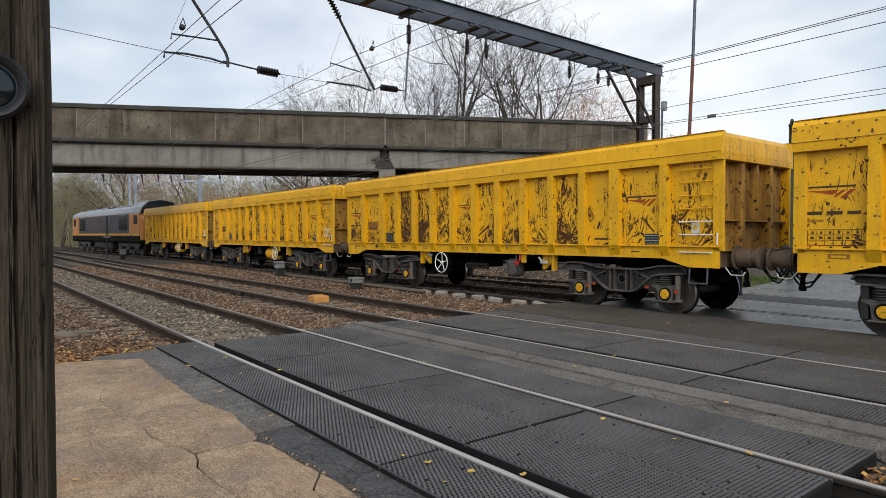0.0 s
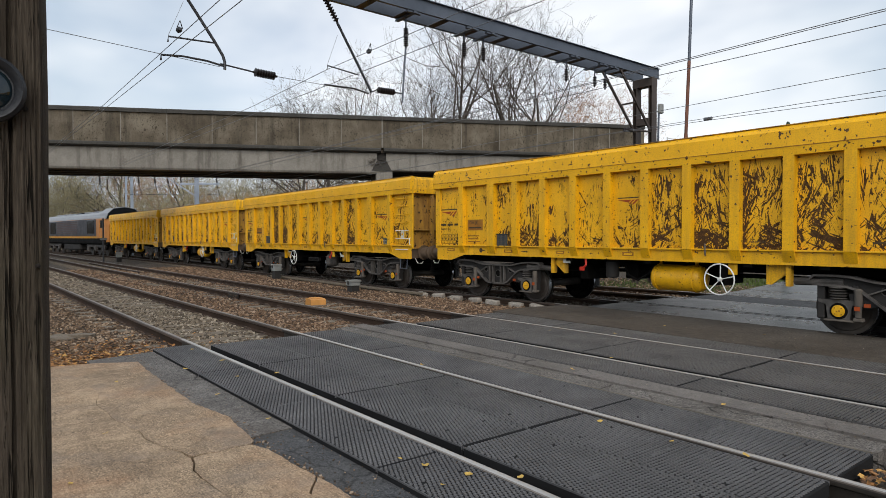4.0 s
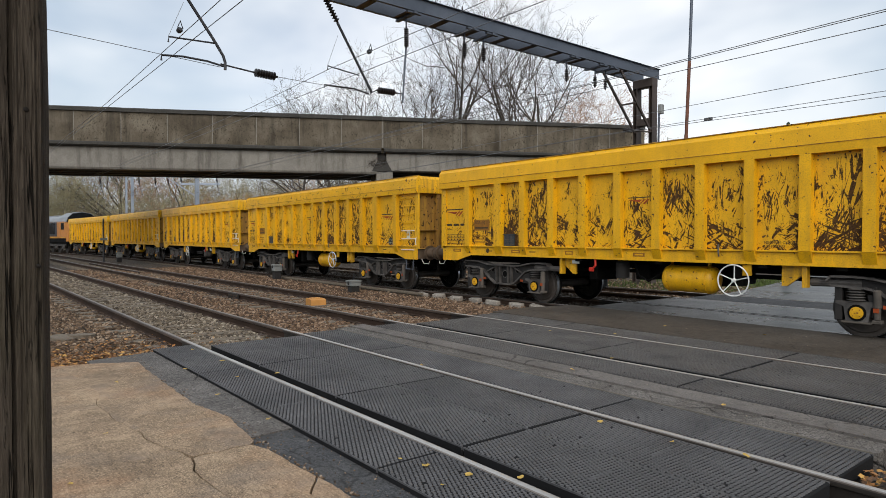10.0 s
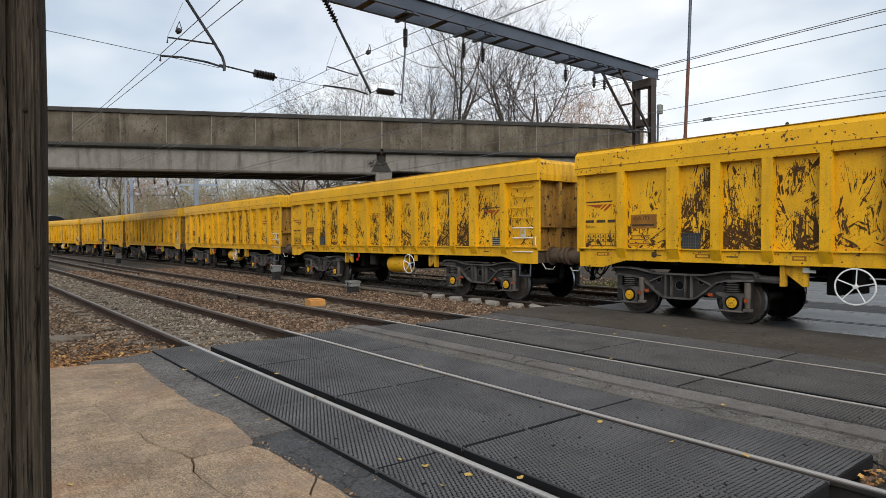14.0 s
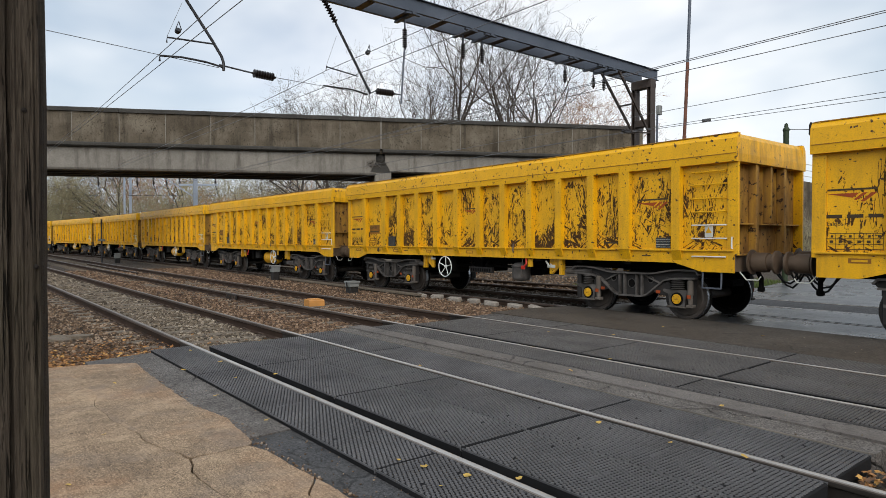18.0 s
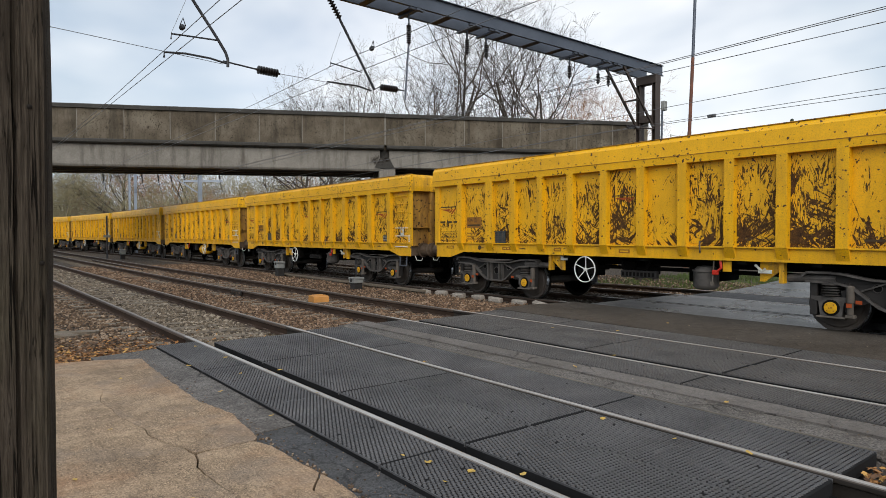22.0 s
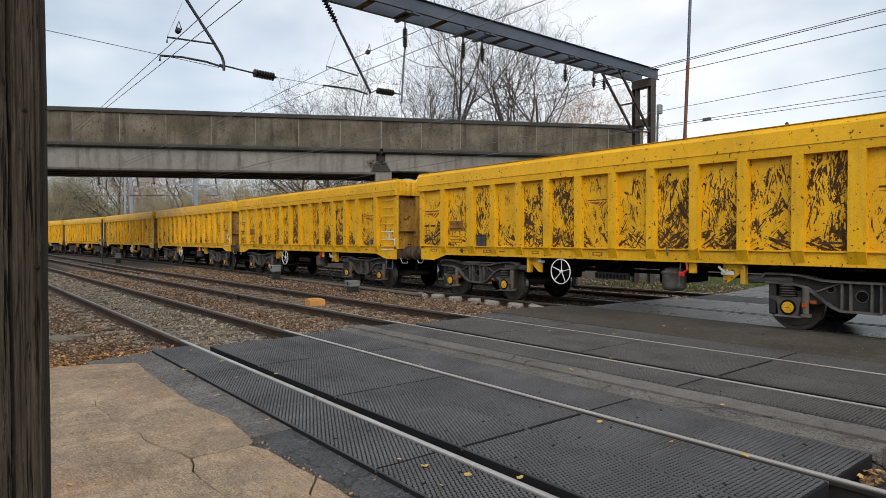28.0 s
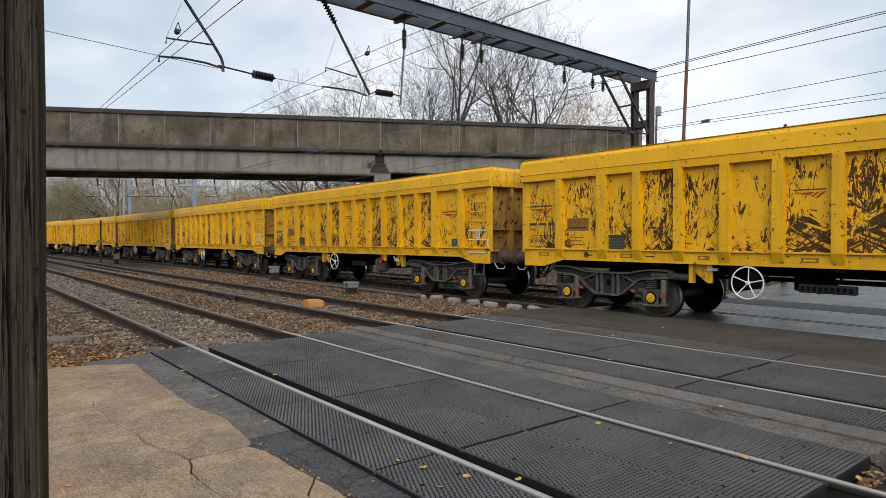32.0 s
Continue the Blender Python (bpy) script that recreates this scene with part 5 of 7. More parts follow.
def hand_wheel(wagon, x, z, y):
    w = Mesh()
    ring = [(x + 0.25 * math.cos(a), y, z + 0.25 * math.sin(a)) for a in (2 * math.pi * i / 28 for i in range(29))]
    w.tube(ring, 0.0115, 7, False)
    for i in range(5):
        a = 0.4 + 2 * math.pi * i / 5
        w.tube([(x + 0.03 * math.cos(a), y - 0.03, z + 0.03 * math.sin(a)), (x + 0.245 * math.cos(a), y, z + 0.245 * math.sin(a))], 0.0095, 6)
    w.lathe([(0, 0.035), (0.05, 0.03), (0.055, 0.015)], (x, y - 0.045, z), (0, 1, 0), 12)
    part("hand_wheel", w, M["white"], wagon, "white spoked hand-brake wheel", True)
    part("brake_shaft", Mesh().tube([(x, y - 0.04, z), (x, 0.5, z)], 0.03, 8).box(x - 0.08, x + 0.08, 0.95, 1.12, z - 0.1, 0.99), M["under"], wagon)


def wagon_body(kind):
    w = thing("ballast_wagon", "scratched yellow open bogie wagon with ribbed sides", "wagon", "wagons of the train")
    side_wall(w, 1, True)
    side_wall(w, -1, False)
    for s in (1, -1):
        end_wall(w, s)
        bogie(w, s * 4.02)
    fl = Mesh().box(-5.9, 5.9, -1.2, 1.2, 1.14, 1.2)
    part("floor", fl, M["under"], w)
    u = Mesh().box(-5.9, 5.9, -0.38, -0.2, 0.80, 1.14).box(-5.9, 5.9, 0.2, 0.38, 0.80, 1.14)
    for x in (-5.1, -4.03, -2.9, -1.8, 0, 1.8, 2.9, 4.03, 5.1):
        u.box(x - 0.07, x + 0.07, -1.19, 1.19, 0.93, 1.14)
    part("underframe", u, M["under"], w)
    for s in (1, -1):
        for yy in (1, -1):
            b = s * 2.05 - (0.13 if s > 0 else 0.0)
            g = Mesh().prism([(b, 0.99), (b, 0.67), (b + s * 0.08, 0.67), (b + s * 0.32, 0.86), (b + s * 0.32, 0.99)], *sorted((yy * 1.06, yy * 1.10)), "y")
            g.box(*sorted((b + s * 0.31, b + s * 0.38)), *sorted((yy * 1.05, yy * 1.16)), 0.66, 0.99)
            part("frame_bracket", g, M["bracket"], w, "grimy yellow bracket")
            rod = Mesh().tube([(b + s * 0.38, yy * 1.0, 0.74), (s * 3.1, yy * 1.0, 0.76)], 0.06, 8)
            part("anchor_link", rod, M["frame_grey"], w)
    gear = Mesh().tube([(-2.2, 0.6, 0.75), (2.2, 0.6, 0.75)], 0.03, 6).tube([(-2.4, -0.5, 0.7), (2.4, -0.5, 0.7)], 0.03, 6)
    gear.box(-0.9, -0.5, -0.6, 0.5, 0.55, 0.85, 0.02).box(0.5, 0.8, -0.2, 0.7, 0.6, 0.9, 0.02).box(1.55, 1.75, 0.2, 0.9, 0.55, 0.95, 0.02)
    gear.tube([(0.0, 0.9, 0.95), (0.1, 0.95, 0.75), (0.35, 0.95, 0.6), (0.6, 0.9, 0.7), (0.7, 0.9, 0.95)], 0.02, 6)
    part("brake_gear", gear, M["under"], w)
    lev = Mesh().tube([(1.95, 1.18, 0.98), (1.93, 1.2, 0.86), (2.02, 1.2, 0.78)], 0.022, 6).box(1.98, 2.09, 1.17, 1.21, 0.74, 0.82, 0.01)
    if kind == "tank":
        t = Mesh().lathe([(0, 0.05), (0.015, 0.15), (0.06, 0.215), (0.12, 0.235), (0.88, 0.235), (0.94, 0.215), (0.985, 0.15), (1.0, 0.05)], (0.06, 0.86, 0.68), (-1, 0, 0), 26)
        tank = part("air_tank", t, M["tank"], w, "round yellow air tank", True)
        for x in (-0.05, -0.76):
            st = Mesh().lathe([(0, 0.236), (0, 0.243), (0.04, 0.243), (0.04, 0.236)], (x, 0.86, 0.68), (-1, 0, 0), 26).box(x - 0.04, x, 0.84, 0.9, 0.90, 1.14)
            part("tank_strap", st, M["tank"], tank)
        hand_wheel(w, -1.38, 0.72, 1.27)
        part("red_lever", lev, M["red"], w, "red brake lever", at=pose(-0.57, 0, 0))
        cyl = Mesh().lathe([(0, 0.08), (0.02, 0.13), (0.3, 0.13), (0.33, 0.1)], (0.95, 0.9, 0.62), (0, 0, 1), 16)
        part("brake_cylinder", cyl, M["dark_steel"], w, smooth=True)
    else:
        hand_wheel(w, 1.26, 0.72, 1.27)
        cyl = Mesh().lathe([(0, 0.06), (0.015, 0.15), (0.045, 0.19), (0.09, 0.205), (0.31, 0.205), (0.315, 0.225), (0.345, 0.225), (0.35, 0.19), (0.40, 0.15), (0.42, 0.05)], (-1.08, 0.95, 0.46), (0, 0, 1), 24)
        part("brake_cylinder", cyl, M["frame_grey"], w, "dusty rounded brake cylinder", True)
        part("red_lever", lev, M["red"], w, "red brake lever", at=pose(-3.40, 0, 0))
        cover = part("gear_cover", Mesh().box(-0.15, 0.62, 0.9, 1.0, 0.60, 0.73, 0.012), M["dark_steel"], w, "dark slotted gear cover")
        # near-black plates on the cover paint the shade inside its slots
        slots = Mesh()
        for i in range(9):
            slots.box(-0.11 + i * 0.08, -0.06 + i * 0.08, 1.0, 1.004, 0.625, 0.70)
        part("cover_slots", slots, M["under"], cover)
        spanner = Mesh().tube([(-1.33, 1.17, 0.97), (-1.31, 1.18, 0.6)], 0.012, 6)
        spanner.lathe([(0, 0.02), (0, 0.035), (0.02, 0.035), (0.02, 0.02)], (-1.31, 1.17, 0.59), (0, 1, 0), 10)
        part("release_rod", spanner, M["dusty_steel"], w, "grey release rod with a ring end")
        pt = Mesh().tube([(-2.0, 1.16, 0.93), (-2.12, 1.18, 0.83), (-2.16, 1.18, 0.88)], 0.02, 6).box(-2.26, -2.05, 1.16, 1.18, 0.80, 0.86, 0.004)
        part("white_lever", pt, M["plate"], w)
    part("white_tag", Mesh().box(1.80, 1.98, 1.14, 1.15, 0.88, 0.955, 0.002), M["plate"], w, "small white tag")
    yb = Mesh().box(-1.62, -1.48, 1.14, 1.17, 0.80, 0.97, 0.003)
    part("yellow_tag", yb, M["axle_cover"], w)
    part("pipe_bracket", Mesh().tube([(-1.12, SIDE - 0.05, 1.30), (-1.14, SIDE - 0.02, 1.15), (-1.13, SIDE - 0.05, 1.10)], 0.014, 6), M["dusty_steel"], w)
    return w


GAP = 13.2035
KINDS = ["tank", "tank", "cyl", "tank", "tank", "cyl", "cyl", "cyl", "cyl", "cyl", "cyl"]
WAGONS = []
first = {}
for i, kd in enumerate(KINDS):
    if kd not in first:
        first[kd] = wagon_body(kd)
        WAGONS.append(first[kd])
    else:
        WAGONS.append(copy_thing(first[kd], pose(0, 0, 0)))


# ---- locomotive ----
M["loco_orange"] = plain("orange_livery", (0.50, 0.20, 0.045), 0.45, 0.0, 0.3, 4)
M["loco_blue"] = plain("dark_blue_livery", (0.035, 0.034, 0.04), 0.45, 0.0, 0.3, 4)
M["loco_louvre"] = plain("weathered_louvre", (0.10, 0.065, 0.06), 0.6, 0.1, 0.4, 5)
M["loco_roof"] = plain("grey_roof", (0.27, 0.28, 0.30), 0.5, 0.1, 0.3, 3)
M["window"] = plain("dark_window", (0.01, 0.012, 0.014), 0.1, 0.0, 0.1)


def locomotive():
    loco = thing("locomotive", "orange and dark blue six-axle diesel freight locomotive", "locomotive")
    # orange hull below a silver roof, with raked cab fronts
    part("hull", Mesh().rings([[(x, y, z) for y, z in ((-1.32, 1.05), (-1.33, 2.9), (1.33, 2.9), (1.32, 1.05))] for x in (-9.9, 9.9)]), M["loco_orange"], loco, "orange body side")
    eave = ((-1.335, 2.85), (-1.31, 3.0), (-1.18, 3.22), (-0.7, 3.45), (0.7, 3.45), (1.18, 3.22), (1.31, 3.0), (1.335, 2.85))
    part("roof_skin", Mesh().rings([[(x, y, z) for y, z in eave] for x in (-9.95, 10.0)]), M["loco_roof"], loco, "silver curved roof")
    for y in (1, -1):
        part("side_panel", Mesh().box(-7.6, 7.6, *sorted((y * 1.325, y * 1.337)), 1.52, 2.87), M["loco_blue"], loco, "dark blue-grey side panel")
    for s in (1, -1):
        n = Mesh().rings([[(s * 9.9, y, z) for y, z in ((-1.32, 1.05), (-1.33, 2.6), (-1.25, 2.9), (-0.7, 3.0), (0.7, 3.0), (1.25, 2.9), (1.33, 2.6), (1.32, 1.05))],
                          [(s * 10.35, y, z) for y, z in ((-1.2, 1.05), (-1.2, 2.25), (-1.05, 2.8), (-0.6, 2.85), (0.6, 2.85), (1.05, 2.8), (1.2, 2.25), (1.2, 1.05))]])
        part("cab_nose", n, M["loco_orange"], loco)
        part("windscreen", Mesh().prism([(s * 10.28, 2.3), (s * 10.37, 2.3), (s * 10.2, 2.95), (s * 10.1, 2.95)], -0.95, 0.95, "y"), M["window"], loco)
        for y in (1, -1):
            part("cab_window", Mesh().box(*sorted((s * 8.7, s * 9.5)), *sorted((y * 1.30, y * 1.345)), 2.15, 2.75, 0.01), M["window"], loco)
            part("cab_door", Mesh().box(*sorted((s * 7.9, s * 8.5)), *sorted((y * 1.31, y * 1.35)), 1.35, 2.82, 0.015), M["loco_orange"], loco)
            part("radiator_grille", Mesh().box(*sorted((s * 5.1, s * 7.1)), *sorted((y * 1.31, y * 1.355)), 1.72, 2.8, 0.02), M["window"], loco)
            part("buffer", Mesh().lathe([(0, 0.2), (0.03, 0.2), (0.04, 0.13), (0.3, 0.13), (0.31, 0.24), (0.34, 0.24)], (s * 10.35, y * 0.87, 1.05), (s, 0, 0), 14), M["under"], loco)
    for y in (1, -1):
        part("lower_band", Mesh().box(-10.0, 10.0, *sorted((y * 1.30, y * 1.336)), 0.95, 1.34), M["under"], loco, "black solebar")
        part("body_stripe", Mesh().box(-9.9, 9.9, *sorted((y * 1.336, y * 1.342)), 1.40, 1.47), M["axle_cover"], loco, "thin yellow line")
    for i in range(7):
        part("side_louvre", Mesh().box(-2.2, 4.7, 1.334, 1.35, 1.75 + i * 0.15, 1.83 + i * 0.15), M["loco_louvre"], loco)
    for x in (-5.4, -3.0, -0.4, 2, 4.5, 6.4):
        part("roof_hatch", Mesh().box(x - 0.8, x + 0.8, -0.75, 0.75, 3.43, 3.54, 0.03), M["loco_roof"] if x != -0.4 else M["window"], loco)
    hood = ((-1.34, 2.85), (-1.2, 3.28), (-0.8, 3.68), (0.0, 3.82), (0.8, 3.68), (1.2, 3.28), (1.34, 2.85))
    part("cab_hood", Mesh().rings([[(-6.6, y, 2.85 + (z - 2.85) * 0.62) for y, z in hood], [(-8.4, y, z) for y, z in hood], [(-10.1, y, z) for y, z in hood]]), M["loco_roof"], loco, "silver hood over the cab")
    # a black cap paints the shade of the recess under the hood
    part("hood_end", Mesh().rings([[(x, y * 0.97, 2.82 + (z - 2.82) * 0.95) for y, z in hood] for x in (-10.135, -10.09)]), M["window"], loco, "hood end, coloured black for the shaded recess")
    part("frame", Mesh().box(-10.3, 10.3, -1.25, 1.25, 0.85, 1.08, 0.02), M["under"], loco)
    part("fuel_tank", Mesh().box(-2.6, 2.6, -1.25, 1.25, 0.3, 0.9, 0.12), M["dark_steel"], loco)
    ws = Mesh().tube([(0, -1, 0), (0, 1, 0)], 0.1, 10)
    for s in (1, -1):
        ws.lathe([(0, 0.12), (0, 0.52), (0.1, 0.53), (0.11, 0.56), (0.135, 0.56), (0.14, 0.12)], (0, s * 0.825, 0), (0, -s, 0), 24)
    me = ws.data("wheelset", M["wheel"])
    for s in (1, -1):
        for y in (1, -1):
            b = Mesh().prism([(s * 6.7 - 2.6, 0.75), (s * 6.7 - 2.3, 0.95), (s * 6.7 + 2.3, 0.95), (s * 6.7 + 2.6, 0.75), (s * 6.7 + 2.2, 0.45), (s * 6.7 + 1.6, 0.62), (s * 6.7 - 1.6, 0.62), (s * 6.7 - 2.2, 0.45)], *sorted((y * 0.98, y * 1.12)), "y")
            for a in (-2, 0, 2):
                b.box(s * 6.7 + a - 0.22, s * 6.7 + a + 0.22, *sorted((y * 1.0, y * 1.2)), 0.36, 0.72, 0.03)
            part("bogie_frame", b, M["frame_grey"], loco, "grey cast bogie frame")
        for a in (-2, 0, 2):
            w = part("wheelset", me, None, loco, at=pose(s * 6.7 + a, 0, 0.50))
            w["turns"] = 0.53
    return loco


LOCO = locomotive()

# ---- road bridge ----
B0, BU = Vector((4.18, 36.41, 0)), Vector((0.881, -0.473, 0)).normalized()
BN = Vector((-BU.y, BU.x, 0))


def along(u, n, z):
    p = B0 + BU * u + BN * n
    return (p.x, p.y, z)


BRIDGE = thing("road_bridge", "weathered concrete road bridge over the tracks", "bridge", kind="structure")
BM = Matrix(((BU.x, BN.x, 0, B0.x), (BU.y, BN.y, 0, B0.y), (0, 0, 1, 0), (0, 0, 0, 1)))


def bridge():
    def bp(name, shape, mat, label="", smooth=False):
        return part(name, shape, mat, BRIDGE, label, smooth, at=BM)
    joints = [16.48 + 2.2 * i for i in range(-21, 7)]
    pan = Mesh().box(0.006, 2.194, 0, 0.22, 6.22, 7.74, 0.006)
    data = pan.data("parapet_panel", M["bridge"])
    for u in joints:
        part("parapet_panel", data, None, BRIDGE, at=BM @ pose(u, 0.02 + 0.006 * noise.noise((u, 0, 0)), 0.01 * noise.noise((u, 3, 0))))
    cope = Mesh().prism([(-0.07, 7.74), (0.30, 7.74), (0.30, 7.90), (0.24, 7.95), (-0.03, 7.95), (-0.07, 7.90)], 0.006, 2.194, "x").data("coping", M["bridge_dark"])
    for u in joints:
        part("coping", cope, None, BRIDGE, at=BM @ pose(u, 0, 0.012 * noise.noise((u, 8, 0))))
    L0, L1 = -30.0, 31.9
    back = Mesh().box(L0, L1, 0.24, 0.34, 6.0, 7.6)
    bp("parapet_back", back, M["bridge"])
    far = Mesh().box(L0, L1, 4.5, 4.8, 6.0, 7.3)
    bp("far_parapet", far, M["bridge"])
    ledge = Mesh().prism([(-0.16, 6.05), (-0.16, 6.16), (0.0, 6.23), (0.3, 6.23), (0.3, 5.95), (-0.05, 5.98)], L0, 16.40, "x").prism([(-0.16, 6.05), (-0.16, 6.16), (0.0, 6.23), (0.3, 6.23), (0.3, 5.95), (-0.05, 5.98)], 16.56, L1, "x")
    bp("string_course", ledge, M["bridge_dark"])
    fascia = Mesh().prism([(0.10, 4.95), (0.10, 5.99), (0.6, 5.99), (0.6, 4.85), (0.16, 4.85)], L0, 16.2, "x")
    bp("edge_beam", fascia, M["bridge_pale"], "pale concrete edge beam")
    fascia2 = Mesh().prism([(0.10, 5.05), (0.10, 5.99), (0.6, 5.99), (0.6, 5.0), (0.16, 5.0)], 16.7, L1, "x")
    bp("edge_beam", fascia2, M["bridge_pale"], "pale concrete edge beam")
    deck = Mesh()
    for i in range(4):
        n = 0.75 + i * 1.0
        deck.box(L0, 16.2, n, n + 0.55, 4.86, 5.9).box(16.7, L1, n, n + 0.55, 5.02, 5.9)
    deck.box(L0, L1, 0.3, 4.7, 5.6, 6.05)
    bp("deck_beams", deck, M["bridge_dark"], "dark concrete deck beams")
    # pier, running back along the tracks; the wall's dark colour paints its shaded side
    pier = Mesh().box(16.15, 17.05, 0.12, 0.9, -0.3, 5.0, 0.03)
    bp("pier_column", pier, M["bridge_pale"], "pale concrete pier")
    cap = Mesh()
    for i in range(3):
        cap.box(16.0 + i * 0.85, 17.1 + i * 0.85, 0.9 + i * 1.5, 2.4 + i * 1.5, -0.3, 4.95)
    bp("pier_wall", cap, M["bridge_dark"], "pier wall below the deck, coloured dark as its shaded side")
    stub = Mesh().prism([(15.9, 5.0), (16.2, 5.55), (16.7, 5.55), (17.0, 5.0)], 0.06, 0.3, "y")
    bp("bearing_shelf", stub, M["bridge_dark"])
    abut = Mesh().box(31.6, 33.2, 0.0, 4.8, -0.3, 6.0)
    bp("abutment", abut, M["bridge"])
    drip = Mesh().box(16.44, 16.52, -0.02, 0.03, 6.24, 7.95)
    bp("joint_strip", drip, M["bridge_pale"], "pale sealing strip in the joint")
    seal = Mesh().box(-0.016, 0.016, 0.004, 0.03, 6.28, 7.72).data("joint_strip", M["bridge_pale"])
    for u in joints:
        if abs(u - 16.48) > 0.1:
            part("joint_strip", seal, None, BRIDGE, at=BM @ pose(u, 0, 0))
    moss = Mesh()
    r = random.Random(4)
    for i in range(60):
        a, b = 15.75 + r.random() * 0.8, 5.3 + r.random() * 0.35
        moss.tube([(a, 0.08, b), (a + (r.random() - 0.5) * 0.6, -0.05, b + (r.random() - 0.55) * 0.4)], 0.008, 3)
    bp("ledge_weeds", moss, M["bark"], "dry weeds growing from the joint")


bridge()


def ramp_wall():
    """The approach that runs down from the bridge, walled and topped with pale railings."""
    w = thing("approach_wall", "concrete approach wall with white railings above a hedge bank", "wall", kind="structure")
    body = Mesh()
    pts = [(33.2, 6.2), (45.0, 4.62), (58.0, 3.2), (75.0, 2.2)]
    for (u0, z0), (u1, z1) in zip(pts, pts[1:]):
        vs = [along(u0, 0.0, -0.3), along(u1, 0.0, -0.3), along(u1, 0.0, z1), along(u0, 0.0, z0), along(u0, 4.8, -0.3), along(u1, 4.8, -0.3), along(u1, 4.8, z1), along(u0, 4.8, z0)]
        body.add(vs, [(0, 1, 2, 3), (7, 6, 5, 4), (3, 2, 6, 7)])
    part("wall_face", body, M["bridge"], w)
    u = 33.4
    while u < 70:
        z = float(np.interp(u, [p[0] for p in pts], [p[1] for p in pts]))
        part("railing_post", Mesh().box(-0.03, 0.03, -0.03, 0.03, 0, 1.15), M["white_pipe"], w, at=Matrix.Translation(along(u, 0.1, z)))
        if u > 33.4:
            for h in (0.35, 0.72, 1.1):
                part("railing_bar", Mesh().tube([along(pu, 0.1, pz + h), along(u, 0.1, z + h)], 0.025, 6), M["white_pipe"], w)
        pu, pz = u, z
        u += 2.0
    return w


ramp_wall()


# ---- overhead line ----
GY0, GY1 = 11.93, 12.53


def insulator(p, axis, n, length, r=0.062):
    """A string of ribbed porcelain sheds."""
    m = Mesh()
    prof = [(0, 0.02), (0.03, 0.025)]
    for i in range(n):
        a = 0.04 + i * (length - 0.08) / n
        s = (length - 0.08) / n
        prof += [(a, 0.03), (a + s * 0.25, r), (a + s * 0.5, r), (a + s * 0.85, 0.03)]
    prof += [(length - 0.03, 0.025), (length, 0.02)]
    return m.lathe(prof, p, axis, 14)


